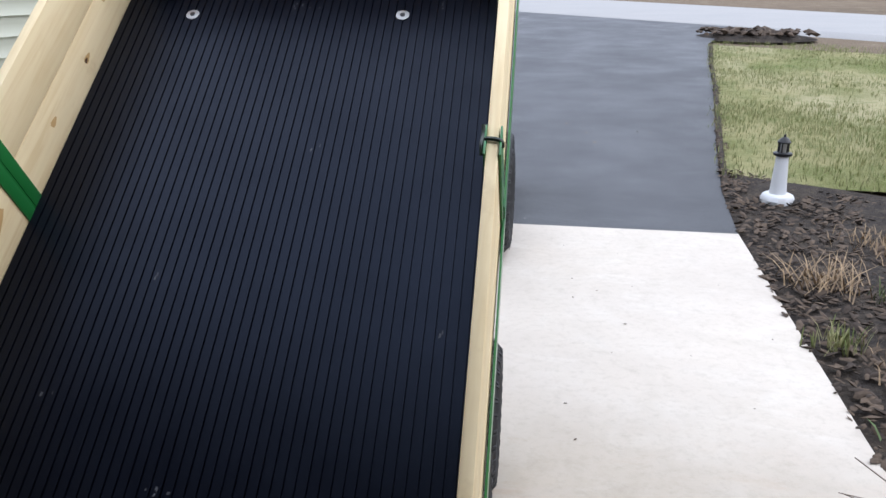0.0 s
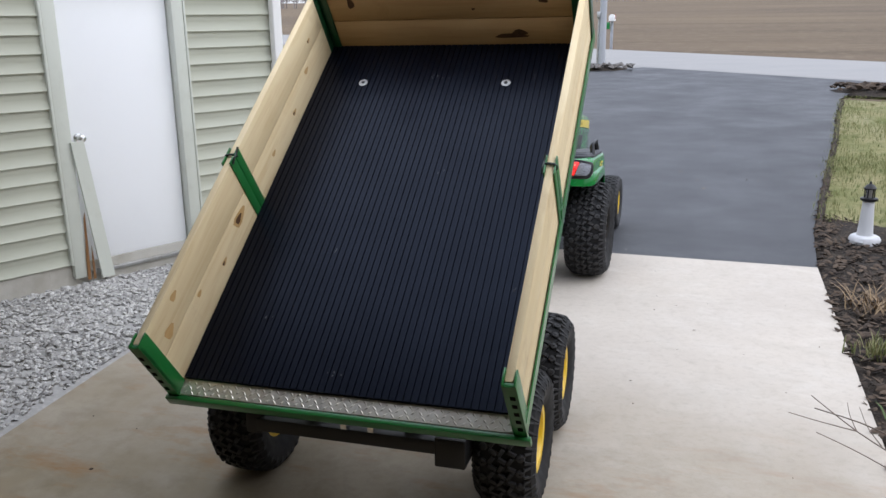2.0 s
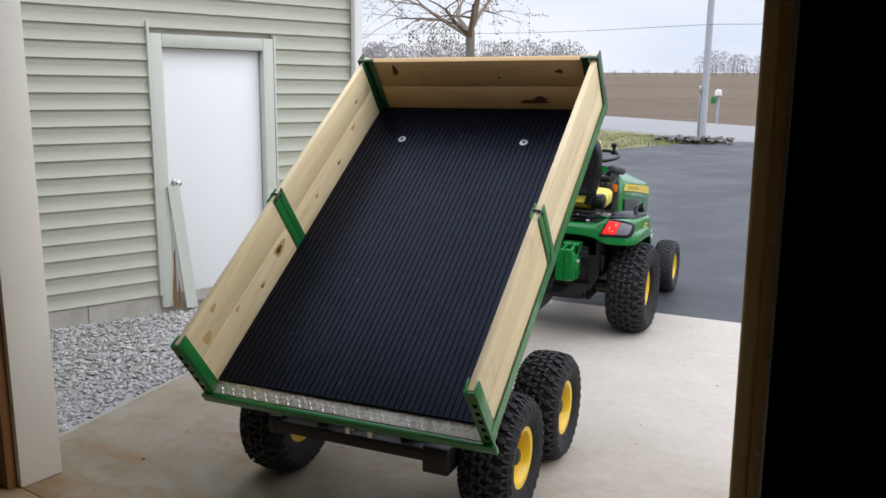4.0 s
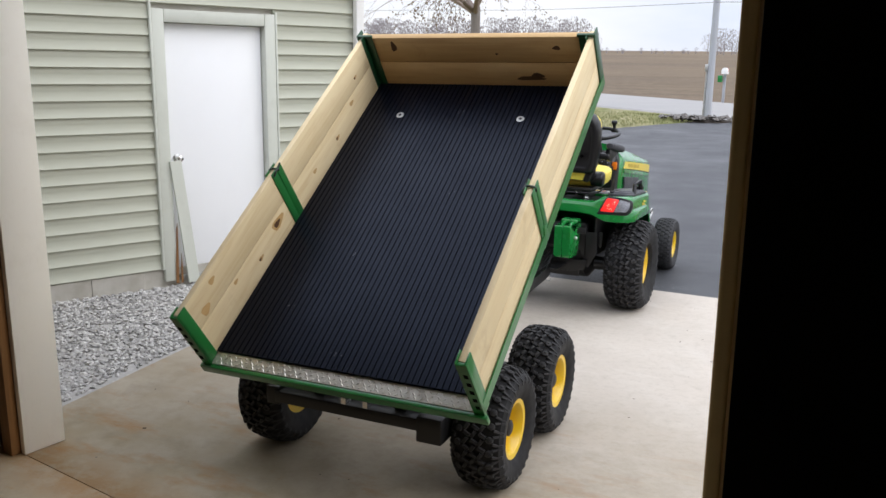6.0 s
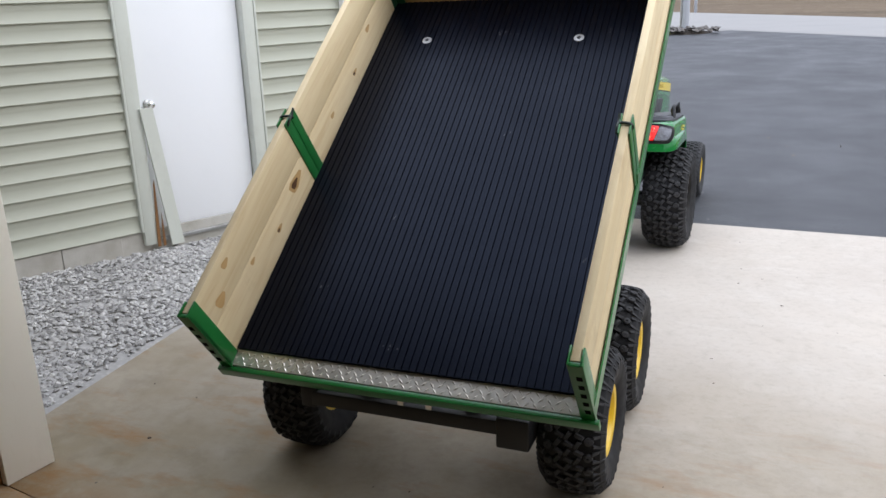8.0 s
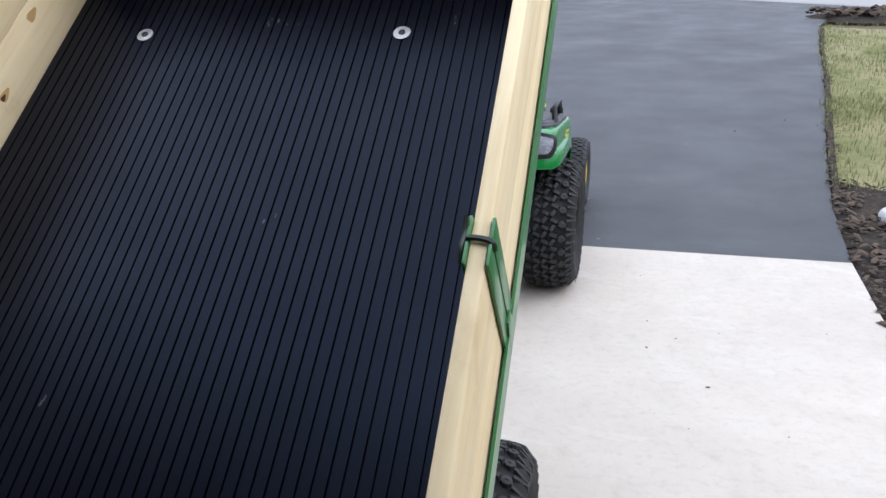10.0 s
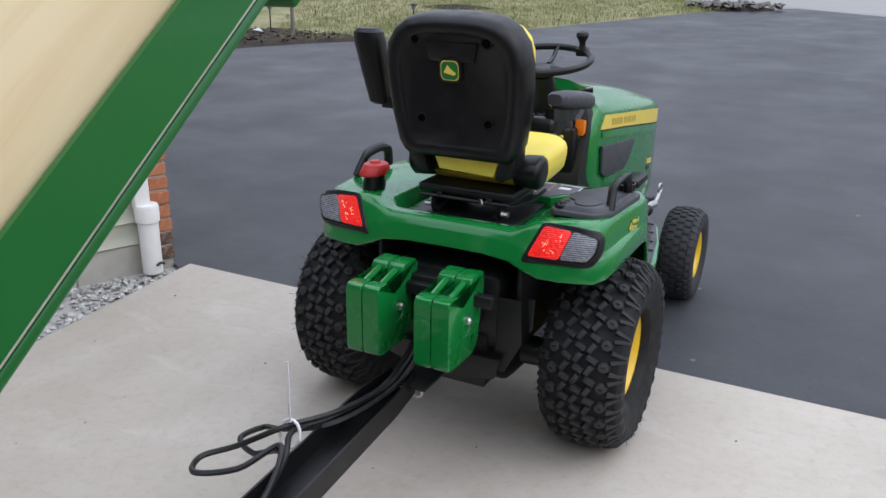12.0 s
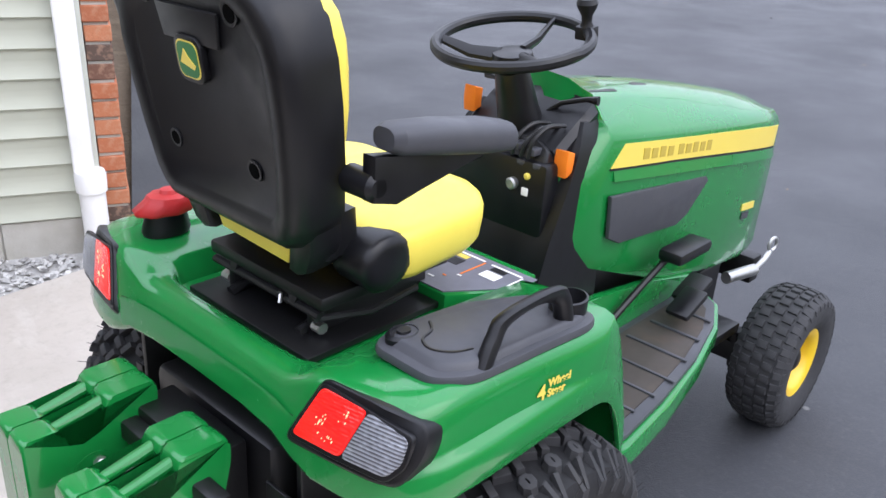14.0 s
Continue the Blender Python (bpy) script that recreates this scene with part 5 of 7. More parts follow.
for s in (-1, 1):
    lamp = new("tail_light")
    lamp.parent = tractor
    tagged(lamp, "lit red and clear tail light in a black bezel")

    def side(pts):
        return [(s * (x + (0.012 if s < 0 else 0)), y, z) for x, y, z in pts]

    back = Vector((s * 0.25, -0.85, 0.35))
    red = side([(0.338, -0.163, 0.826), (0.440, -0.1380, 0.818), (0.402, -0.186, 0.744), (0.290, -0.212, 0.746)])
    clear = side([(0.442, -0.1375, 0.8178), (0.532, -0.118, 0.803), (0.528, -0.135, 0.768), (0.505, -0.158, 0.744), (0.404, -0.1855, 0.7438)])
    outer = side([(0.330, -0.155, 0.840), (0.455, -0.122, 0.834), (0.545, -0.095, 0.816), (0.549, -0.108, 0.770), (0.528, -0.140, 0.732), (0.480, -0.165, 0.728), (0.395, -0.190, 0.729), (0.266, -0.222, 0.732)])
    rim = side([(0.335, -0.160, 0.833), (0.540, -0.114, 0.809), (0.536, -0.132, 0.766), (0.507, -0.160, 0.737), (0.398, -0.188, 0.737), (0.280, -0.216, 0.740)])
    part("bezel", plate(outer, 0.022, -0.020, 0.011, 0.07, 4, back), BLACK, lamp)
    part("lens_rim", plate(rim, 0.014, 0.006, 0.0135, 0.03, 4, back), BLACK, lamp)
    part("red_lens", plate(red, 0.012, 0.010, 0.0185, 0.03, 3, back), RED_LENS, lamp)
    part("clear_lens", plate(clear, 0.012, 0.010, 0.0185, 0.03, 3, back), CLEAR_LENS, lamp)
    bm = bmesh.new()
    ro = random.Random(60 + s)
    rq = [red[3], red[2], red[1], red[0]]
    for k in range(30):
        u, v = ro.choice(((0.36, 0.45), (0.70, 0.70), (0.66, 0.22)))
        u, v = u + ro.gauss(0, 0.05), v + ro.gauss(0, 0.10)
        if not (0.1 < u < 0.92 and 0.12 < v < 0.88):
            continue
        du, dv = ro.uniform(0.006, 0.016), ro.uniform(0.012, 0.03)
        c4 = [Vector(p) for p in rq]
        c4 = [(c4[0] * (1 - a) + c4[1] * a) * (1 - b) + (c4[3] * (1 - a) + c4[2] * a) * b for a, b in ((u - du, v - dv), (u + du, v - dv), (u + du, v + dv), (u - du, v + dv))]
        facet = plate(c4, 0.001, 0.0180, 0.0194, 0.3, 1, back)
        me = bpy.data.meshes.new("facet")
        facet.to_mesh(me)
        facet.free()
        bm.from_mesh(me)
        bpy.data.meshes.remove(me)
    tagged(part("lit_facet_cluster", bm, GLOW, lamp, "bright facets over the lit bulb"), kind="stuff")

# seat
SEAT = pose(0, -0.142, 0.925, 8.5, 0, 0)
seat = new("seat")
seat.parent = tractor
tagged(seat, "high-backed seat with a black shell and yellow vinyl")
halfw = [(0.045, 0.172), (0.06, 0.190), (0.09, 0.206), (0.18, 0.222), (0.28, 0.232), (0.35, 0.233), (0.41, 0.222), (0.452, 0.194), (0.477, 0.155), (0.489, 0.105), (0.493, 0.05)]


def seat_ring(y, f, dv=0.0, df=0.0):
    right = [(w * f + df, y, 0.26 + (v - 0.26) * f + dv) for v, w in halfw]
    return [SEAT @ Vector(p) for p in right + [(-x, yy, z) for x, yy, z in reversed(right)]]


part("seat_shell", loft([seat_ring(0.105, 0.99), seat_ring(0.09, 1.0), seat_ring(0.035, 1.0), seat_ring(0.010, 0.965), seat_ring(0.0, 0.90), seat_ring(0.004, 0.80), seat_ring(0.010, 0.78)]), BLACK, seat, "black moulded seat back shell", sharp=50)
def pad_ring(y, f):
    right = [(w * f, y, 0.155 + (v - 0.012) * f * 0.69) for v, w in halfw]
    return [SEAT @ Vector(p) for p in right + [(-x, yy, z) for x, yy, z in reversed(right)]]


part("back_cushion", loft([pad_ring(0.090, 0.94), pad_ring(0.106, 0.97), pad_ring(0.122, 0.965), pad_ring(0.136, 0.92), pad_ring(0.142, 0.80)]), VINYL_YELLOW, seat, "yellow vinyl back cushion", sharp=60)
for bx, bz, r in ((-0.118, 0.42, 0.0125), (0.118, 0.42, 0.0155), (-0.112, 0.175, 0.0135), (0.115, 0.175, 0.0145)):
    bm = bmesh.new()
    add_lathe(bm, [(r, 0.012), (r * 1.25, 0.0085), (r * 1.25, 0.0065), (r * 0.95, 0.0065), (r * 0.85, 0.0125)], "y", 16, m=SEAT @ Matrix.Translation((bx, 0, bz)))
    part("bolt_recess", bm, BLACK, seat)
    hole = lathe([(r * 0.86, 0.0122), (r * 0.86, 0.0060)], "y", 14, m=SEAT @ Matrix.Translation((bx, 0, bz)))
    part("bolt_hole", hole, HOLE, seat)
bm = prism([(-0.072, 0.36), (0.078, 0.36), (0.088, 0.415), (-0.082, 0.415)], "y", 0.002, 0.011, 0.004)
bmesh.ops.transform(bm, matrix=SEAT, verts=bm.verts)
part("lift_grip", bm, BLACK, seat)
bm = prism(rounded(0.074, 0.074, 0.02, 4, 0.0, 0.335), "y", -0.003, 0.010, 0.002)
bmesh.ops.transform(bm, matrix=SEAT, verts=bm.verts)
badge = part("badge", bm, BLACK, seat, "green badge with a plain yellow shape")
for nm, o, w, mm, yy in (("badge_edge", 0, 0.060, STRIPE, -0.0036), ("badge_field", 0, 0.055, GREEN_TRAILER, -0.0044)):
    bm = prism(rounded(w, w, 0.015, 4, 0.0, 0.335), "y", yy, yy + 0.002)
    bmesh.ops.transform(bm, matrix=SEAT, verts=bm.verts)
    part(nm, bm, mm, badge)
bm = prism([(-0.020, 0.329), (0.016, 0.321), (0.021, 0.328), (0.004, 0.340), (-0.006, 0.352), (-0.013, 0.340)], "y", -0.0058, -0.0046)
bmesh.ops.transform(bm, matrix=SEAT, verts=bm.verts)
part("badge_shape", bm, STRIPE, badge)
bm = prism([(-0.100, 0.058), (0.136, 0.050), (0.112, -0.012), (-0.080, -0.004)], "y", 0.042, 0.10, 0.006)
bmesh.ops.transform(bm, matrix=SEAT, verts=bm.verts)
part("yellow_strip", bm, VINYL_YELLOW, seat, "yellow vinyl strip below the shell")
for s in (-1, 1):
    bm = prism([(s * 0.138, 0.075), (s * 0.200, 0.105), (s * 0.188, 0.03), (s * 0.168, -0.012), (s * 0.140, -0.026), (s * 0.114, -0.020)], "y", 0.036, 0.11, 0.014)
    bmesh.ops.transform(bm, matrix=SEAT, verts=bm.verts)
    part("shell_cheek", bm, BLACK, seat)
bm = prism([(-0.185, 0.08), (0.185, 0.08), (0.178, 0.0), (0.150, -0.026), (-0.150, -0.026), (-0.178, 0.0)], "y", 0.072, 0.15, 0.012)
bmesh.ops.transform(bm, matrix=SEAT, verts=bm.verts)
part("lower_shell", bm, BLACK, seat)
bm = bmesh.new()
cush = []
for zz, f, dy in ((0.866, 0.80, 0.03), (0.874, 0.90, 0.015), (0.892, 0.975, 0.003), (0.918, 1.0, 0.0), (0.940, 1.0, 0.0), (0.956, 0.975, 0.0), (0.967, 0.91, 0.003), (0.972, 0.78, 0.005), (0.973, 0.5, 0.005)):
    cush.append([(x * f, 0.14 + (y - 0.14) * f + dy, zz + 0.012 * (zz > 0.9) + 0.08 * max(0.0, y - 0.12)) for x, y in rounded(0.475, 0.32, 0.09, 8, 0.0, 0.160)])
add_loft(bm, cush)
part("seat_cushion", bm, VINYL_YELLOW, seat, "yellow vinyl seat cushion", sharp=60)
for s in (-1, 1):
    bm = bmesh.new()
    rr = [[(s * x, 0.026 + ry * math.cos(t), 0.926 + rz * math.sin(t)) for t in (2 * math.pi * k / 16 for k in range(16))] for x, ry, rz in ((0.15, 0.060, 0.050), (0.222, 0.062, 0.054), (0.233, 0.054, 0.047), (0.238, 0.037, 0.031))]
    add_loft(bm, rr)
    part("side_bolster", bm, BLACK, seat, sharp=60)
part("seat_plate", box(-0.17, 0.17, -0.06, 0.25, 0.846, 0.870, 0.006), BLACK_STEEL, seat, "black seat carrier plate")
part("slide_plate", box(-0.13, 0.13, -0.045, 0.22, 0.826, 0.844, 0.004), BLACK_STEEL, seat)
part("base_plate", box(-0.185, 0.185, -0.09, 0.27, 0.777, 0.788, 0.002), BLACK_STEEL, seat)
for s in (-1, 1):
    part("slide_rail", box(s * 0.12 - 0.008, s * 0.12 + 0.008, -0.05, 0.23, 0.789, 0.825, 0.002), BLACK_STEEL, seat)
    part("link", tube([(s * 0.105, -0.06, 0.79), (s * 0.105, 0.20, 0.85)], 0.011, 8), BLACK_STEEL, seat)
    part("link", tube([(s * 0.090, -0.06, 0.848), (s * 0.090, 0.20, 0.79)], 0.011, 8), BLACK_STEEL, seat)
    part("pivot_bolt", tube([(s * 0.128, -0.045, 0.806), (s * 0.15, -0.045, 0.806)], 0.009, 8), STEEL, seat)
part("cross_rod", tube([(-0.16, -0.055, 0.836), (0.16, -0.055, 0.836)], 0.007, 8), BLACK_STEEL, seat)
part("spring", tube([(0.012 * math.cos(t * 1.1) + 0.06, -0.07 + 0.005 * t, 0.835 + 0.012 * math.sin(t * 1.1)) for t in range(46)], 0.003, 5), STEEL, seat)
part("adjuster", tube([(0.15, -0.06, 0.83), (0.20, 0.02, 0.835), (0.21, 0.12, 0.85)], 0.006, 6), BLACK_STEEL, seat)
# armrests: one raised upright, one lowered
arm_prof = rounded(0.062, 0.055, 0.022, 4)
arm_l = [((-0.318, -0.055, 1.112), 0.85), ((-0.322, -0.057, 1.120), 1.15), ((-0.334, -0.070, 1.22), 1.42), ((-0.344, -0.084, 1.315), 1.62), ((-0.347, -0.088, 1.345), 1.5), ((-0.347, -0.090, 1.357), 1.05)]
part("armrest", loft([[(c[0] + a * f, c[1] + b * f, c[2] + 0.0) for a, b in arm_prof] for c, f in arm_l]), BLACK, seat, "black armrest folded up")
part("arm_hinge", box(-0.31, -0.20, -0.075, -0.02, 1.10, 1.14, 0.006), BLACK, seat)
arm_r = [((0.282, -0.045, 1.172), 0.75), ((0.286, -0.030, 1.171), 1.05), ((0.290, 0.06, 1.160), 1.22), ((0.292, 0.175, 1.143), 1.26), ((0.292, 0.228, 1.134), 1.12), ((0.292, 0.246, 1.131), 0.7)]
part("armrest", loft([[(c[0] + a * f, c[1], c[2] + b * f * 0.85) for a, b in arm_prof] for c, f in arm_r]), DECK, seat, "lowered black armrest")
part("arm_bracket", prism([(-0.07, 1.150), (0.19, 1.112), (0.18, 1.102), (0.04, 1.082), (-0.02, 1.062), (-0.07, 1.075)], "x", 0.262, 0.292, 0.004), BLACK, seat)
part("arm_hinge", lathe([(0.024, 0.225), (0.024, 0.284), (0.016, 0.292)], "x", 16, m=Matrix.Translation((0, -0.060, 1.098))), BLACK, seat)

# steering wheel and column
WHEEL_AT = pose(0.004, 0.625, 1.215, 11, 0, 0)
sw = new("steering_wheel")
sw.parent = tractor
tagged(sw, "black steering wheel with a spinner knob")
R = 0.178
part("rim", tube([WHEEL_AT @ Vector((R * math.cos(t), R * math.sin(t), 0)) for t in (2 * math.pi * k / 40 for k in range(40))], 0.0135, 10, closed=True), BLACK, sw)
for a in (90, 205, 335):
    e = Vector((math.cos(radians(a)), math.sin(radians(a)), 0))
    part("spoke", tube([WHEEL_AT @ (e * 0.03 + Vector((0, 0, -0.035))), WHEEL_AT @ (e * 0.10 + Vector((0, 0, -0.028))), WHEEL_AT @ (e * (R - 0.006))], [0.022, 0.018, 0.012], 8, flat=0.5), BLACK, sw)
part("hub", lathe([(0.045, -0.06), (0.05, -0.04), (0.046, -0.026), (0.02, -0.022)], "z", 22, m=WHEEL_AT), BLACK, sw)
ka = radians(52)
kc = WHEEL_AT @ Matrix.Translation((R * math.cos(ka), R * math.sin(ka), 0.0))
part("spinner_knob", lathe([(0.018, 0.008), (0.012, 0.02), (0.013, 0.035), (0.022, 0.052), (0.025, 0.062), (0.020, 0.072), (0.008, 0.075)], "z", 18, m=kc), BLACK, sw, "black spinner knob")
part("knob_clamp", box(-0.022, 0.022, -0.018, 0.018, -0.018, 0.012, 0.004, m=kc), BLACK, sw)
tpart("steering_column", tube([(0, 0.74, 0.93), (0, 0.68, 1.05), (0, 0.635, 1.155)], [0.075, 0.052, 0.040], 16), BLACK, "black steering column shroud")

# dash console
con = [(0.185, 0.50, 0.46, 0.60), (0.185, 0.52, 0.62, 0.60), (0.178, 0.60, 0.80, 0.6), (0.182, 0.66, 0.93, 0.6), (0.172, 0.70, 1.00, 0.6), (0.150, 0.74, 1.045, 0.6)]
bm = loft([[(x * sx, y0 if i < 3 else 0.84, z) for i, sx in enumerate((-1, 0, 1, 1, 0, -1))] for x, y0, z, _ in con])
tpart("dash_console", bm, BLACK, "black dashboard console", 40)
tpart("dash_top", plate([(-0.138, 0.615, 0.935), (0.138, 0.615, 0.935), (0.136, 0.640, 0.985), (0.085, 0.652, 1.005), (-0.085, 0.652, 1.005), (-0.136, 0.640, 0.985)], 0.02, -0.03, 0.010, 0.06, 3, (0, -1, 0.4)), BLACK, "black dashboard face")
tpart("dash_lower", box(-0.150, 0.150, 0.60, 0.665, 0.80, 0.965, 0.012), BLACK)
tpart("gauge_panel", box(-0.10, 0.10, -0.045, 0.045, 0, 0.006, 0.003, m=pose(0.0, 0.745, 1.046, 30, 0, 0)), DECK)
tpart("gauge_lens", lathe([(0.045, 0.0065), (0.045, 0.010), (0.04, 0.011)], "z", 24, m=pose(0.0, 0.745, 1.046, 30, 0, 0)), CLEAR_LENS)
for s in (-1, 1):
    tpart("lever", tube([(s * 0.03, 0.73, 1.035), (s * 0.08, 0.745, 1.075), (s * 0.135, 0.765, 1.092), (s * 0.165, 0.77, 1.094)], [0.006, 0.006, 0.006, 0.011], 8), BLACK, "black dash lever")
    bm = prism([(0.70, 0.985), (0.74, 0.975), (0.735, 0.915), (0.70, 0.905), (0.695, 0.945)], "x", s * 0.115 if s > 0 else s * 0.163, s * 0.163 if s > 0 else s * 0.115, 0.006)
    pivot = Matrix.Translation((s * 0.139, 0.715, 0.945))
    bmesh.ops.transform(bm, matrix=pivot @ Matrix.Scale(0.78, 4) @ pivot.inverted(), verts=bm.verts)
    bmesh.ops.translate(bm, verts=bm.verts, vec=(0.016, -0.055, 0.020) if s > 0 else (-0.005, -0.03, 0.105))
    tpart("orange_lever", bm, ORANGE, "orange plastic control lever")
tpart("key_switch", lathe([(0.014, 0.66), (0.014, 0.632), (0.010, 0.628)], "y", 14, m=Matrix.Translation((0.062, -0.045, 0.905))), STEEL)
for kx, kz in ((0.075, 0.955), (0.10, 0.985), (0.055, 0.99), (0.12, 0.955)):
    tpart("dash_switch", box(kx - 0.011, kx + 0.011, 0.600, 0.64, kz - 0.008, kz + 0.008, 0.003), DECK)

for kx, kz, r in ((0.030, 1.000, 0.014), (-0.030, 1.000, 0.014), (-0.075, 0.985, 0.012), (-0.09, 0.95, 0.012)):
    tpart("dash_knob", lathe([(r, 0.66), (r, 0.634), (r * 0.7, 0.628)], "y", 14, m=Matrix.Translation((kx, -0.022, kz))), BLACK)
tpart("dash_button", lathe([(0.008, 0.66), (0.008, 0.640), (0.004, 0.637)], "y", 12, m=Matrix.Translation((0.100, -0.046, 0.930))), STRIPE, "yellow dash button")
tpart("icon_mark", box(0.088, 0.106, 0.5945, 0.5995, 0.885, 0.902, 0.002), WHITE)
for k, (dx, dzz) in enumerate(((0.05, 0.03), (0.075, 0.02), (0.095, 0.035))):
    tpart("control_cable", tube(curve_pts([(dx, 0.60, 0.97), (dx + 0.01, 0.600, 0.995 + 0.5 * dzz), (dx + 0.02, 0.64, 1.02 + 0.6 * dzz), (dx + 0.03, 0.70, 1.02 + 0.5 * dzz)], 5), 0.005, 6), CABLE)

# hood
def stripe_top(y):
    return 0.998 - 0.132 * (y - 0.82)


stations = [(0.685, 0.178, 0.80), (0.72, 0.188, 0.755), (0.80, 0.196, 0.705), (0.95, 0.203, 0.64), (1.15, 0.208, 0.55), (1.40, 0.210, 0.50), (1.58, 0.205, 0.475), (1.67, 0.194, 0.475), (1.715, 0.170, 0.49), (1.735, 0.135, 0.52)]


def hood_w(y):
    for (y0, w0, _), (y1, w1, _) in zip(stations, stations[1:]):
        if y <= y1:
            return w0 + (w1 - w0) * max(0.0, (y - y0)) / (y1 - y0)
    return stations[-1][1]


def hood_top(y):
    """Height of the hood's middle line."""
    cr = max(0.0, min(1.0, (1.66 - y) / 0.75))
    return stripe_top(y) + 0.064 + 0.046 * cr * (2 - cr)


def hood_ring(y, w, zb):
    zs = stripe_top(y) - (0.02 if y > 1.70 else 0)
    top = hood_top(y) - (0.02 if y > 1.70 else 0) - (0.012 if y < 0.66 else 0)
    half = [(w * 0.93, y, zb), (w * 0.985, y, zb + 0.03), (w, y, zb + 0.6 * (zs - zb)), (w, y, zs - 0.07), (w - 0.001, y, zs), (w - 0.010, y, zs + 0.018), (w - 0.030, y, zs + 0.036), (w * 0.66, y, top - 0.024), (w * 0.36, y, top - 0.006), (0, y, top)]
    back = 0.15 * max(0.0, min(1.0, (0.82 - y) / 0.17))
    half = [(a, b + back * max(0.0, min(1.0, (c - zs + 0.09) / 0.10)), c) for a, b, c in half]
    return half + [(-a, b, c) for a, b, c in reversed(half[:-1])]


stations = [(0.650, 0.146, 0.800), (0.664, 0.160, 0.790)] + stations[1:]
bm = loft([hood_ring(*st) for st in stations])
hood = tpart("hood", bm, GREEN, "glossy green engine hood", 40)
for s in (-1, 1):
    def side_strip(z0, z1, y0, y1, out, n=18, flare=0.0, slant=0.0):
        bm = bmesh.new()
        rows = []
        for k in range(n + 1):
            y = y0 + (y1 - y0) * k / n
            w = hood_w(y) + out
            yt = y + slant * (1 - k / n)
            rows.append([bm.verts.new((s * (w - 0.006), y, stripe_top(y) + z0)), bm.verts.new((s * (w + flare), y, stripe_top(y) + z0)), bm.verts.new((s * w, yt, stripe_top(yt) + z1)), bm.verts.new((s * (w - 0.006), yt, stripe_top(yt) + z1))])
        for r0, r1 in zip(rows, rows[1:]):
            for k in range(4):
                bm.faces.new((r0[k], r0[(k + 1) % 4], r1[(k + 1) % 4], r1[k]))
        bm.faces.new(rows[0])
        bm.faces.new(rows[-1])
        return bm
    part("stripe", side_strip(-0.064, -0.006, 0.815, 1.70, 0.0025, slant=0.045), STRIPE, hood, "yellow side stripe")
    part("stripe_edge", side_strip(-0.069, -0.0645, 0.81, 1.70, 0.0028), CABLE, hood)
    part("crease", side_strip(-0.096, -0.071, 0.83, 1.70, 0.001, flare=0.0065), GREEN, hood)
    # brand lettering stands as plain bars
    for k in range(9):
        y = 0.93 + k * 0.033 + (0.012 if k > 3 else 0)
        bm = side_strip(-0.050, -0.022 - 0.002 * (k % 2), y, y + 0.022, 0.0036, 2)
        part("lettering_bar", bm, LETTER, hood)
    for k in range(2):
        part("model_bar", side_strip(-0.245 - 0.03 * k, -0.222 - 0.03 * k, 1.50 + 0.01 * k, 1.585 - 0.03 * k, 0.0015, 2), STRIPE if k == 0 else DECK, hood)
    pan = [(0.815, 0.872), (1.235, 0.826), (1.25, 0.812), (1.165, 0.742), (1.12, 0.728), (0.875, 0.752), (0.83, 0.775)]
    xa, xb = sorted((s * 0.1985, s * 0.2125))
    bm = prism(pan, "x", xa, xb, 0.004)
    part("side_screen", bm, DECK, hood, "dark mesh side screen")
for s in (-1, 1):
    for y0, y1, x0, x1 in ((0.83, 0.945, 0.030, 0.100), (1.05, 1.12, 0.045, 0.085)):
        za, zb = hood_top(y0) - 0.0055, hood_top(y1) - 0.0055
        part("air_vent", plate([(s * x0, y0, za), (s * x1, y0, za - 0.010), (s * x1, y1, zb - 0.010), (s * x0, y1, zb)], 0.012, -0.006, 0.004, 0.05, 3, (0, 0, 1)), BLACK, hood, "black hood air vent")
bm = bmesh.new()
add_tube(bm, curve_pts([(0.152, 0.668, 0.93), (0.150, 0.735, 1.005), (0.138, 0.785, 1.045), (0.10, 0.805, 1.078), (0.0, 0.812, 1.094), (-0.10, 0.805, 1.078), (-0.138, 0.785, 1.045), (-0.150, 0.735, 1.005), (-0.152, 0.668, 0.93)], 6), 0.010, 8)
part("cowl_trim", bm, BLACK, hood)
cowl = []
for y, w, top in ((0.648, 0.146, 0.995), (0.70, 0.151, 1.034), (0.76, 0.152, 1.068), (0.80, 0.150, 1.086), (0.83, 0.140, 1.080)):
    cowl.append([(w, y, 0.90), (w, y, top - 0.026), (w * 0.90, y, top - 0.008), (w * 0.5, y, top), (0, y, top + 0.004), (-w * 0.5, y, top), (-w * 0.90, y, top - 0.008), (-w, y, top - 0.026), (-w, y, 0.90)])
tpart("dash_cowl", loft(cowl), BLACK, "black sloping dashboard top behind the hood")
tpart("grille", box(-0.13, 0.13, 1.725, 1.745, 0.52, 0.82, 0.01), BLACK, "black front grille")

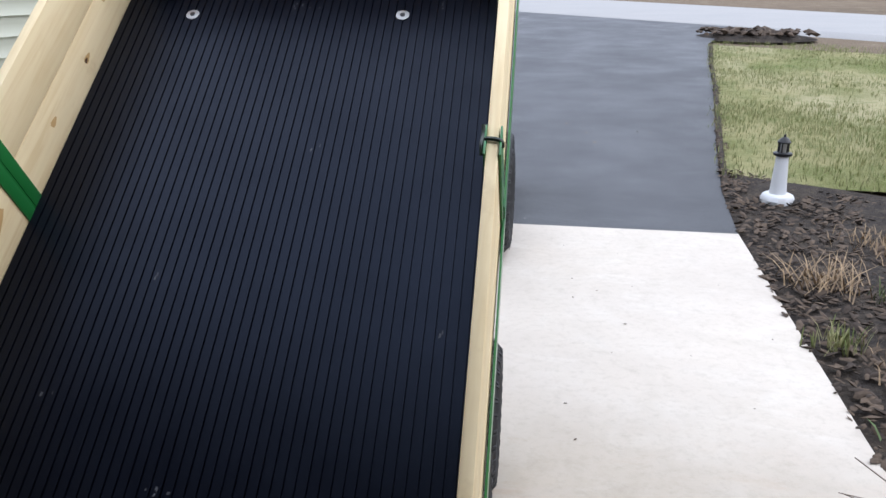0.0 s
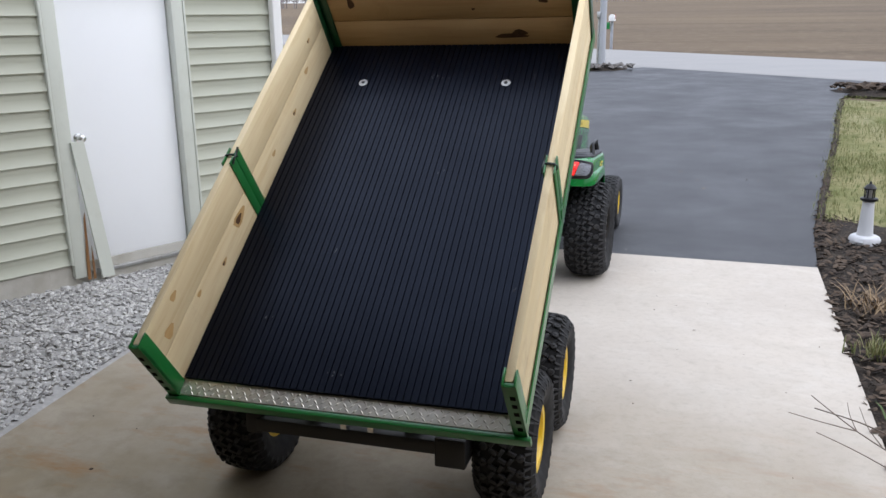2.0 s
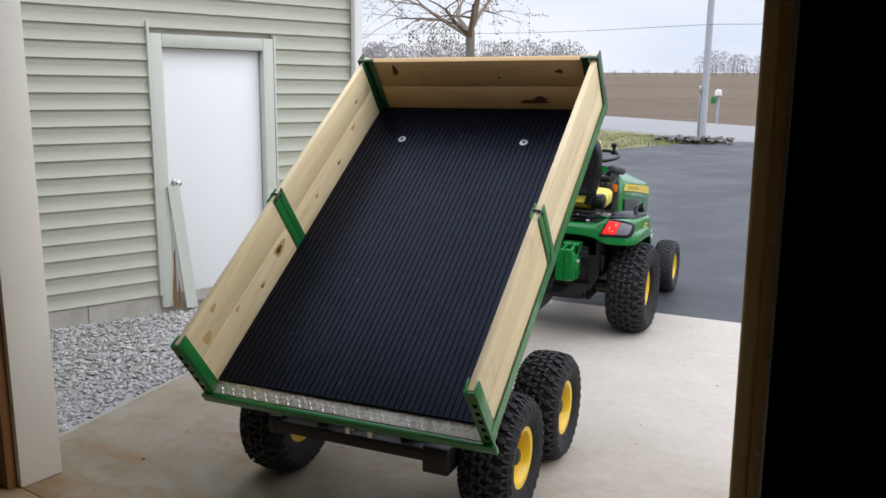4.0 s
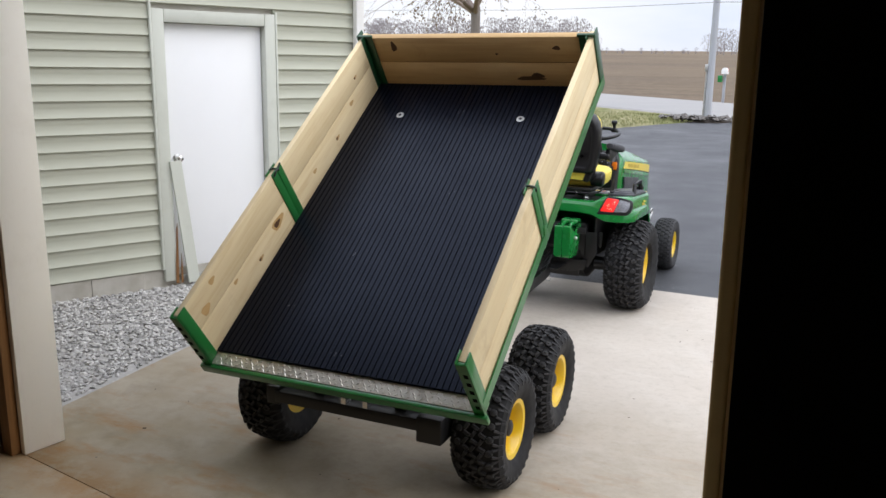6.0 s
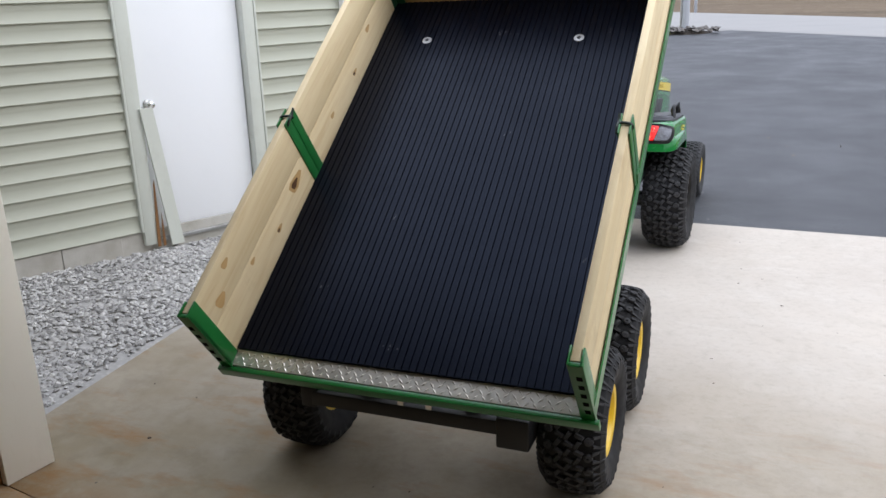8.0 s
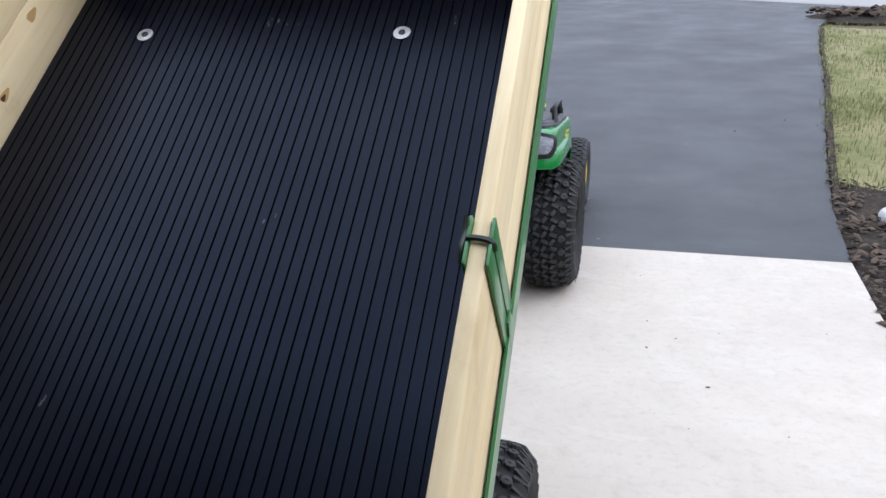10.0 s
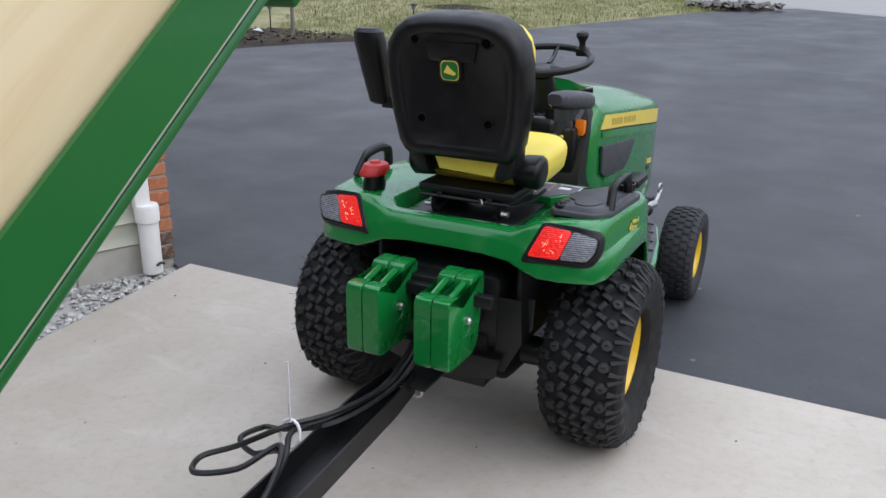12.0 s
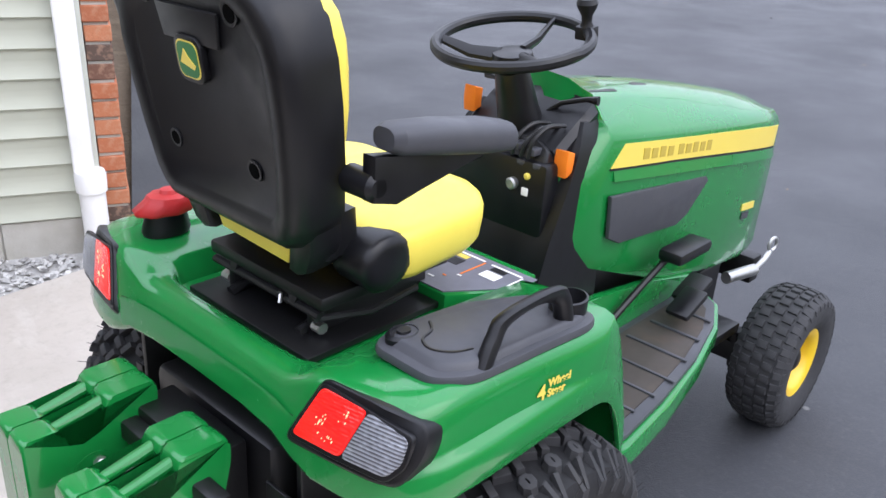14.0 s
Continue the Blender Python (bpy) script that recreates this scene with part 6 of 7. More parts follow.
# side pedal, floor boards, frame
for s in (-1, 1):
    edge = [(0.20, 0.410), (0.553, 0.410), (0.556, 0.50), (0.535, 0.72), (0.485, 0.95), (0.415, 1.12), (0.335, 1.23), (0.25, 1.275), (0.20, 1.28)]
    o = [(s * a, b) for a, b in edge]
    tpart("footrest", prism(o, "z", 0.432, 0.488, 0.008), GREEN, "green footrest with a ribbed pad")
    mid = Vector((0.34, 0.80, 0))
    inn = [(s * (mid.x + (a - mid.x) * 0.90), mid.y + (b - mid.y) * 0.95) for a, b in edge]
    foot = tpart("foot_mat", prism(inn, "z", 0.4885, 0.500, 0.004), DECK)
    inn2 = [(s * (mid.x + (a - mid.x) * 0.72), mid.y + (b - mid.y) * 0.84) for a, b in edge]
    part("pad", prism(inn2, "z", 0.5005, 0.5035, 0.001), FLOORPAN, foot, "dusty ribbed foot pad")
    for k in range(7):
        y = 0.50 + k * 0.10
        xo = 0.50 - max(0, k - 3) * 0.035
        xa, xb = sorted((s * 0.26, s * xo))
        part("rib", box(xa, xb, y, y + 0.008, 0.501, 0.5085, 0.002), DECK, foot)
    tpart("tunnel_panel", prism([(0.40, 0.45), (1.28, 0.45), (1.28, 0.53), (1.05, 0.59), (0.82, 0.63), (0.40, 0.66)], "x", min(s * 0.19, s * 0.215), max(s * 0.19, s * 0.215), 0.006), GREEN)
pd = new("travel_pedal")
pd.parent = tractor
part("pad", box(0.255, 0.335, 0.985, 1.13, 0.690, 0.722, 0.012), BLACK, pd)
part("arm", tube([(0.275, 1.02, 0.70), (0.245, 0.95, 0.62), (0.230, 0.86, 0.55)], 0.010, 8), BLACK_STEEL, pd)
for py, px in ((1.05, 0.34), (1.13, 0.30)):
    pk = new("foot_pedal")
    pk.parent = tractor
    part("pad", box(px - 0.04, px + 0.04, py - 0.055, py + 0.045, 0.56, 0.582, 0.010, m=Matrix.Translation((0, py, 0.57)) @ pose(0, 0, 0, 24) @ Matrix.Translation((0, -py, -0.57))), BLACK, pk)
    part("arm", tube([(px, py + 0.02, 0.57), (px - 0.03, py + 0.09, 0.50)], 0.010, 8), BLACK_STEEL, pk)
tpart("label_plate", box(0.02, 0.20, 0.30, 0.44, 0.632, 0.636, 0.0), DECK)
tpart("seat_platform", prism([(0.30, 0.60), (0.52, 0.46), (0.52, 0.60), (0.42, 0.66), (0.36, 0.80), (0.30, 0.80)], "x", -0.20, 0.20, 0.004), GREEN, "green platform before the seat")
tpart("decal_console", prism([(-0.24, 0.21), (0.20, 0.21), (0.262, 0.30), (0.262, 0.43), (-0.24, 0.43)], "z", 0.770, 0.806, 0.006), GREEN)
deckl = tpart("warning_plate", prism([(-0.16, 0.215), (0.19, 0.215), (0.288, 0.345), (0.288, 0.402), (-0.16, 0.402)], "z", 0.8065, 0.8085), DECAL, "grey warning decal with white and orange fields before the seat")
ro = random.Random(8)
for k in range(4):
    bx = -0.14 + 0.105 * k
    part("decal_line", box(bx, bx + 0.085, 0.386 - 0.002 * k, 0.392 - 0.002 * k, 0.809, 0.8095), WHITE, deckl)
    part("decal_field", box(bx + 0.01, bx + 0.055, 0.325, 0.355, 0.809, 0.8095), (WHITE, ORANGE, BLACK, WHITE)[k], deckl)
    part("decal_field", box(bx + 0.012, bx + 0.05, 0.362, 0.378, 0.809, 0.8095), (STEEL, WHITE, STRIPE, BLACK)[k], deckl)
    part("decal_line", box(bx + 0.088, bx + 0.092, 0.30, 0.38, 0.809, 0.8095), (WHITE, WHITE, ORANGE, WHITE)[k], deckl)
for k in range(16):
    bx, by = -0.15 + 0.0205 * k, 0.225 + 0.022 * (k % 4)
    part("decal_bar", box(bx, bx + ro.uniform(0.008, 0.018), by, by + 0.005, 0.809, 0.8095, 0.0), (WHITE, BLACK, ORANGE, STEEL, WHITE)[(k * 3) % 5], deckl)

fr = [(-0.155, -0.20), (0.155, -0.20), (0.155, 1.55), (-0.155, 1.55)]
tpart("chassis", prism(fr, "z", 0.27, 0.46, 0.01), BLACK_STEEL, "black steel chassis")
tpart("transaxle", loft([[(x, 1.1 * r * math.cos(t), 0.34 + r * math.sin(t)) for t in (2 * math.pi * k / 16 for k in range(16))] for x, r in ((-0.36, 0.045), (-0.22, 0.05), (-0.17, 0.11), (0.17, 0.11), (0.22, 0.05), (0.36, 0.045))]), BLACK_STEEL)
tpart("rear_housing", box(-0.19, 0.19, -0.18, 0.05, 0.40, 0.66, 0.025), BLACK_STEEL, "black rear housing")
for s in (-1, 1):
    tpart("inner_fender", box(s * 0.255 - 0.008, s * 0.255 + 0.008, -0.16, 0.34, 0.42, 0.74, 0.004), BLACK_STEEL)
tpart("hitch_plate", prism([(-0.20, 0.40), (0.22, 0.40), (0.20, 0.33), (0.10, 0.31), (-0.08, 0.31), (-0.18, 0.34)], "y", -0.245, -0.232, 0.003), BLACK_STEEL)
tpart("hitch_tongue", box(-0.05, 0.07, -0.47, -0.20, 0.355, 0.367, 0.004), BLACK_STEEL)
for s in (-1, 1):
    # hitch bracket: a bent plate with a cut-out, reaching down beside the tongue
    tpart("hitch_bracket", prism([(s * 0.19, 0.60), (s * 0.275, 0.60), (s * 0.285, 0.455), (s * 0.222, 0.345), (s * 0.165, 0.352), (s * 0.195, 0.44)], "y", -0.20, -0.188, 0.002), BLACK_STEEL)
    tpart("hitch_bracket", prism([(s * 0.04, 0.352), (s * 0.17, 0.352), (s * 0.178, 0.378), (s * 0.10, 0.392), (s * 0.04, 0.392)], "y", -0.20, -0.188, 0.002), BLACK_STEEL)
    tpart("bracket_lug", prism([(s * 0.285, 0.60), (s * 0.315, 0.60), (s * 0.312, 0.50), (s * 0.300, 0.485), (s * 0.292, 0.50)], "y", -0.15, -0.14, 0.002), BLACK_STEEL)
tpart("weight_bar", box(-0.175, 0.225, -0.335, -0.300, 0.605, 0.645, 0.006), BLACK_STEEL)
tpart("weight_bracket", box(-0.10, 0.14, -0.30, -0.20, 0.50, 0.66, 0.008), BLACK_STEEL)
tpart("front_axle", box(-0.33, 0.33, 1.42, 1.48, 0.20, 0.27, 0.01), BLACK_STEEL)
for s in (-1, 1):
    tpart("spindle", tube([(s * 0.30, 1.45, 0.30), (s * 0.32, 1.45, 0.18)], 0.028, 10), BLACK_STEEL)
    tpart("tie_bracket", box(s * 0.27 - 0.04, s * 0.27 + 0.04, 1.28, 1.44, 0.30, 0.335, 0.006), BLACK_STEEL)
tpart("front_bumper", box(-0.20, 0.20, 1.70, 1.76, 0.33, 0.43, 0.01), BLACK_STEEL)
hk = new("tow_eye")
hk.parent = tractor
tagged(hk, "bright steel pull pin with a ring")
part("stem", tube([(0.225, 1.66, 0.415), (0.225, 1.72, 0.43), (0.222, 1.755, 0.445)], 0.009, 10), STEEL, hk)
part("eye", tube([(0.221 + 0.004 * math.cos(t), 1.775 + 0.022 * math.cos(t), 0.468 + 0.024 * math.sin(t)) for t in (2 * math.pi * k / 16 for k in range(16))], 0.006, 7, closed=True), STEEL, hk)
tpart("exhaust", tube([(0.205, 1.50, 0.43), (0.225, 1.60, 0.425), (0.23, 1.64, 0.42)], 0.020, 12), STEEL, "bright exhaust tip")
# fender writing
def side_text(body, size, at, bold=0.0):
    cu = bpy.data.curves.new("fender_text", 'FONT')
    cu.body, cu.size, cu.extrude, cu.offset = body, size, 0.0004, bold
    ob = new("fender_text", cu)
    cu.materials.append(STRIPE)
    ob.parent = tractor
    ob.matrix_basis = at
    return ob


for body, size, py, pz in (("4", 0.040, 0.112, 0.768), ("Wheel", 0.021, 0.137, 0.785), ("Steer", 0.021, 0.137, 0.768)):
    side_text(body, size, pose(0.5585 + 0.11 * (py - 0.11), py, pz - 0.004, 88, 2, 84), 0.0008)


def along(y, marks):
    """A value between (place, value) marks."""
    for (y0, a), (y1, b) in zip(marks, marks[1:]):
        if y <= y1:
            return a + (b - a) * max(0.0, y - y0) / (y1 - y0)
    return marks[-1][1]


def settle(co):
    """The body's place on its wheels: set back over the rear axle, the fenders drawn in."""
    x, y, z = co
    k = min(1.0, max(0.0, (abs(x) - 0.2) / 0.3)) * min(1.0, max(0.0, (0.98 - z) / 0.08)) * min(1.0, max(0.0, (1.5 - y) / 0.3))
    return Vector((x * (1 - 0.095 * k), y + along(y, TAIL_BACK if y < 0.05 and z < 0.88 else BODY_BACK), z + 0.03 * min(1.0, max(0.0, (z - 0.70) / 0.2))))


BODY_BACK = ((-0.5, -0.145), (0.40, -0.145), (0.66, -0.17), (0.83, -0.19), (1.28, -0.10), (1.75, -0.03))
TAIL_BACK = ((-0.23, -0.145), (-0.13, -0.185), (-0.04, -0.150), (0.05, -0.145))  # the tail is blunter below the seat
for ob in tractor.children_recursive:
    if ob.type == 'MESH':
        for v in ob.data.vertices:
            v.co = settle(v.co)
    elif ob.type == 'FONT':
        ob.matrix_basis = Matrix.Translation(settle(ob.matrix_basis.translation)) @ ob.matrix_basis.to_3x3().to_4x4()

RT, RW = 0.332, 0.280
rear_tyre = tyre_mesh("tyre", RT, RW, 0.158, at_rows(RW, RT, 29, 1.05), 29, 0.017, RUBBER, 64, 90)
rear_rims = {s: rim_mesh("rim", 0.158, RW * 0.80, YELLOW, s) for s in (-1, 1)}
rear_hubs = {s: mesh_of("hub", lathe([(0.06, s * 0.11 * RW), (0.06, s * 0.18 * RW), (0.045, s * 0.215 * RW), (0.01, s * 0.22 * RW)], "x", 20), YELLOW) for s in (-1, 1)}
FT, FW = 0.232, 0.174
front_tyre = tyre_mesh("tyre", FT, FW, 0.108, turf_rows(FW, FT, 36), 36, 0.007, RUBBER_CLEAN, 56)
front_rims = {s: rim_mesh("rim", 0.108, FW, YELLOW, s) for s in (-1, 1)}
front_hubs = {s: mesh_of("hub", lathe([(0.035, s * 0.14 * FW), (0.035, s * 0.28 * FW), (0.02, s * 0.32 * FW), (0.005, s * 0.325 * FW)], "x", 16), BLACK) for s in (-1, 1)}
for s in (-1, 1):
    wheel(tractor, "rear_wheel", (-0.036 + s * 0.484, 0, RT - 0.004), rear_tyre, rear_rims[s], rear_hubs[s], "big knobbly tyre on a yellow rim")
    wheel(tractor, "front_wheel", (s * 0.421, 1.465, FT - 0.004), front_tyre, front_rims[s], front_hubs[s], "turf tyre on a yellow rim")


# suitcase weights hung on the bar
def suitcase_weight():
    w = thing("suitcase_weight", "green cast iron suitcase weight hung on the tractor's rear bar", "weight", group="rear ballast weights")
    out = [(-0.105, 0.012), (-0.095, 0.0), (0.085, 0.0), (0.098, 0.012), (0.115, 0.10), (0.140, 0.200), (0.140, 0.240), (0.132, 0.248), (0.050, 0.248), (0.044, 0.240), (0.038, 0.180), (-0.02, 0.175), (-0.03, 0.19), (-0.035, 0.222), (-0.10, 0.224), (-0.105, 0.216)]
    part("body", prism([(v.x, v.y) for v in round_ring([(a, b, 0) for a, b in out], 0.016, 3)], "x", -0.027, 0.027, 0.006), GREEN, w)
    part("handle", tube([(0, -0.040, 0.210), (0, 0.050, 0.230)], 0.011, 10), GREEN, w)
    part("boss", lathe([(0.042, 0.026), (0.042, 0.0285), (0.034, 0.0285), (0.033, 0.0265)], "x", 20, m=Matrix.Translation((0, 0.01, 0.11))), GREEN, w)
    part("bolt", lathe([(0.013, 0.026), (0.013, 0.036), (0.007, 0.042)], "x", 10, m=Matrix.Translation((0, 0.02, 0.125))), STEEL, w)
    return w


first = suitcase_weight()
wx = [-0.155, -0.097, 0.078, 0.136]
first.matrix_world = TRAC @ pose(wx[0], -0.545, 0.455)
for xx in wx[1:]:
    copy_thing(first, TRAC @ pose(xx, -0.545, 0.455))


# ---- yard things ----
def lighthouse():
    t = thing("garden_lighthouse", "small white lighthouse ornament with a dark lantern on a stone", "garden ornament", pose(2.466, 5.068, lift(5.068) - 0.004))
    bm = bmesh.new()
    n = 14
    add_loft(bm, [[(r * (1 + 0.08 * math.sin(3 * a + q)) * math.cos(a), r * (1 + 0.08 * math.sin(3 * a + q)) * math.sin(a), h) for a in (2 * math.pi * k / n for k in range(n))] for r, h, q in ((0.11, -0.02, 0), (0.118, 0.02, 1), (0.105, 0.05, 1), (0.085, 0.062, 2))])
    part("stone_base", bm, WHITE_STONE, t, "rough pale stone base")
    part("tower", lathe([(0.062, 0.06), (0.060, 0.075), (0.052, 0.18), (0.043, 0.335)], steps=22), WHITE_STONE, t)
    part("gallery", lathe([(0.045, 0.336), (0.064, 0.345), (0.066, 0.362), (0.050, 0.368)], steps=22), BLACK, t)
    part("lamp_core", lathe([(0.024, 0.368), (0.024, 0.43)], steps=12), STEEL, t)
    for k in range(6):
        a = 2 * math.pi * k / 6
        part("lantern_bar", tube([(0.036 * math.cos(a), 0.036 * math.sin(a), 0.366), (0.036 * math.cos(a), 0.036 * math.sin(a), 0.436)], 0.005, 6), BLACK, t)
    part("lantern_roof", lathe([(0.046, 0.434), (0.047, 0.442), (0.030, 0.465), (0.010, 0.478), (0.007, 0.495), (0.002, 0.497)], steps=20), BLACK, t)


lighthouse()


def blades(name, spots, material, height, width, spread, per, label, category, seed=1, lean=0.5, base=None):
    """Many thin curved blades at plan spots, as one object."""
    rnd = random.Random(seed)
    verts, faces = [], []
    for sx, sy in spots:
        for _ in range(per):
            x, y = sx + rnd.gauss(0, spread), sy + rnd.gauss(0, spread)
            z = (lift(y) + 0.0) if base is None else base(x, y)
            h, a, w = height * rnd.uniform(0.5, 1.2), rnd.uniform(0, 6.283), width * rnd.uniform(0.6, 1.3)
            lx, ly = lean * h * math.cos(a) * rnd.uniform(0.2, 1), lean * h * math.sin(a) * rnd.uniform(0.2, 1)
            px, py = -math.sin(a) * w, math.cos(a) * w
            i = len(verts)
            verts += [(x - px, y - py, z - 0.01), (x + px, y + py, z - 0.01), (x + lx * 0.45 + px * 0.7, y + ly * 0.45 + py * 0.7, z + h * 0.6), (x + lx * 0.45 - px * 0.7, y + ly * 0.45 - py * 0.7, z + h * 0.6), (x + lx, y + ly, z + h)]
            faces += [(i, i + 1, i + 2, i + 3), (i + 3, i + 2, i + 4)]
    ob = new(name, raw_mesh(name, verts, faces, material))
    return tagged(ob, label, category, kind="stuff")


rnd = random.Random(5)


def inside(poly, x, y):
    c = False
    for (x0, y0), (x1, y1) in zip(poly, poly[1:] + poly[:1]):
        if (y0 > y) != (y1 > y) and x < (x1 - x0) * (y - y0) / (y1 - y0) + x0:
            c = not c
    return c


def scatter(poly, n, rnd, dense=None):
    xs, ys = [p[0] for p in poly], [p[1] for p in poly]
    out = []
    while len(out) < n:
        x, y = rnd.uniform(min(xs), max(xs)), rnd.uniform(min(ys), max(ys))
        if inside(poly, x, y) and (dense is None or rnd.random() < dense(x, y)):
            out.append((x, y))
    return out


lawn_poly = lawn_r_a + [(6.5, 15.0), (9.0, 11.5), (7.5, 6.0), (4.5, 4.95), (3.0, 5.4)]
blades("grass", scatter(lawn_poly, 9000, rnd, lambda x, y: (1.0 if y < 9 else 0.45) * (0.25 + 0.75 * (0.5 + 0.5 * math.sin(1.9 * x + 1.1 * y + 1.6 * math.sin(0.9 * y - 0.7 * x))))), GRASS_BLADE, 0.045, 0.0035, 0.03, 3, "short patchy spring grass", "grass", 2, 0.9, lambda x, y: lift(y) + 0.03)
left_poly = lawn_l_a[:6] + [(-9, 15), (-12, 20), (-9, 24), (-3, 23.5)]
blades("grass", scatter(left_poly, 5000, rnd), GRASS_BLADE, 0.06, 0.006, 0.05, 3, "short patchy spring grass", "grass", 3, 0.9, lambda x, y: lift(y) + 0.025)


def bits(name, spots, sizes, material, label, category, seed, z_of, squash=0.5, kind="stuff", long=1.0):
    """Loose chips or stones, each a small irregular solid, as one object."""
    rnd = random.Random(seed)
    verts, faces = [], []
    shape = [(1, 0, 0), (0.4, 0.9, 0.1), (-0.8, 0.55, -0.1), (-0.75, -0.6, 0.1), (0.35, -0.95, 0), (0.05, 0.05, 0.9), (0, 0, -0.9)]
    tris = [(0, 1, 5), (1, 2, 5), (2, 3, 5), (3, 4, 5), (4, 0, 5), (1, 0, 6), (2, 1, 6), (3, 2, 6), (4, 3, 6), (0, 4, 6)]
    for x, y in spots:
        s = rnd.uniform(*sizes)
        m = Euler((rnd.uniform(-0.5, 0.5), rnd.uniform(-0.5, 0.5), rnd.uniform(0, 6.283))).to_matrix()
        i = len(verts)
        lx = rnd.uniform(0.8, 1.4) * long
        for p in shape:
            q = m @ Vector((p[0] * s * lx * rnd.uniform(0.8, 1.2), p[1] * s * rnd.uniform(0.7, 1.1), p[2] * s * squash * rnd.uniform(0.8, 1.3)))
            verts.append((x + q.x, y + q.y, z_of(x, y) + s * squash * 0.5 + q.z))
        faces += [(i + a, i + b, i + c) for a, b, c in tris]
    ob = new(name, raw_mesh(name, verts, faces, material))
    return tagged(ob, label, category, kind=kind)


g_poly = [(-1.73, -0.25), (-1.83, 0.6), (-1.95, 2.2), (-2.07, 4.3), (-2.15, 4.25), (-3.28, 2.05), (-4.2, 0.45), (-4.6, -0.3)]
bits("gravel", scatter(g_poly, 9500, rnd), (0.009, 0.021), GRAVEL, "loose grey crushed gravel", "gravel", 7, lambda x, y: -0.028, 0.62)
bed_poly = bed_a + [(3.0, 5.3), (4.4, 4.75), (6.0, 4.3), (6.0, -0.3)]
bits("wood_chips", scatter(bed_poly, 7000, rnd, lambda x, y: 1.0 if x < 4 else 0.4), (0.008, 0.024), CHIPS, "dark weathered mulch chips", "mulch", 8, lambda x, y: lift(y) + 0.0, 0.35, long=1.7)
edge_spots = []
for _ in range(260):
    t = rnd.random()
    ex, ey = lerp_line(RIGHT_EDGE[1:7], t)
    edge_spots.append((ex + abs(rnd.gauss(0, 0.035)), ey))
bits("wood_chips", edge_spots, (0.008, 0.025), CHIPS, "mulch chips along the asphalt edge", "mulch", 9, lambda x, y: lift(y) + 0.004, 0.4, long=1.5)
for cx, cy, rx, ry, n, mm, lab in ((-1.5, 21.7, 1.1, 0.6, 160, ROCK, "grey stones round the utility pole"), (4.9, 16.7, 1.2, 0.6, 170, CHIPS, "dark stones at the driveway's end")):
    spots = [(cx + max(-0.9, min(0.9, rnd.gauss(0, 0.45))) * rx, cy + max(-0.9, min(0.9, rnd.gauss(0, 0.45))) * ry) for _ in range(n)]
    bits("stones", spots, (0.04, 0.11), mm, lab, "stones", int(n), lambda x, y: lift(y) + 0.08, 0.6)
far_spots = [(x, y) for x, y in scatter([(-8.4, 11.0), (-6.4, 13.3), (-6.9, 13.8), (-9.5, 13.9), (-10.2, 13.2)], 500, rnd)]
bits("wood_chips", far_spots, (0.015, 0.04), CHIPS, "mulch chips in the porch bed", "mulch", 12, lambda x, y: lift(y) + 0.035, 0.4, long=1.5)
# crumbs and leaf scraps on the slab
bits("leaf_litter", scatter([(-1.6, 0.2), (-1.8, 4.0), (1.85, 4.0), (1.75, 0.2)], 40, rnd), (0.003, 0.008), CHIPS, "leaf scraps and crumbs on the concrete", "litter", 13, lambda x, y: 0.001, 0.25, long=1.4)
bits("leaf_litter", scatter([(-5, 6.5), (-5, 13), (3, 13), (2, 5)], 26, rnd), (0.004, 0.011), STRAW, "pale leaf scraps on the asphalt", "litter", 14, lambda x, y: lift(y) - 0.003, 0.2, long=1.6)


def clump(x, y, h, n, spread, material, label, category, seed, lean=0.9, width=0.004):
    return blades("dry_clump", [(x, y)], material, h, width, spread, n, label, category, seed, lean, lambda a, b: lift(b) + 0.01)


clump(2.95, 4.05, 0.06, 260, 0.16, STRAW, "flattened tan dead foliage clump", "plant", 21, 1.6)
clump(3.35, 4.25, 0.07, 240, 0.15, STRAW, "flattened tan dead foliage clump", "plant", 22, 1.6)
clump(2.45, 2.15, 0.05, 260, 0.14, STRAW, "tan dead leaves in the bed", "plant", 23, 1.8)
clump(2.75, 1.9, 0.05, 220, 0.14, STRAW, "tan dead leaves in the bed", "plant", 24, 1.8)
clump(2.28, 3.3, 0.12, 120, 0.10, STRAW, "dry stalk litter in the bed", "plant", 25, 2.2)
clump(2.72, 2.85, 0.22, 60, 0.05, STRAW, "cut tan stalks standing in the bed", "plant", 26, 0.4, 0.006)
clump(2.62, 3.05, 0.10, 160, 0.07, LEAF_GREEN, "small green tuft in the bed", "plant", 27, 0.9)
clump(2.08, 2.5, 0.08, 90, 0.06, GRASS_BLADE, "green tuft at the slab's edge", "plant", 28, 0.9)
clump(2.30, 1.55, 0.10, 120, 0.10, LEAF_GREEN, "grey-green leaves in the bed", "plant", 29, 1.2, 0.010)

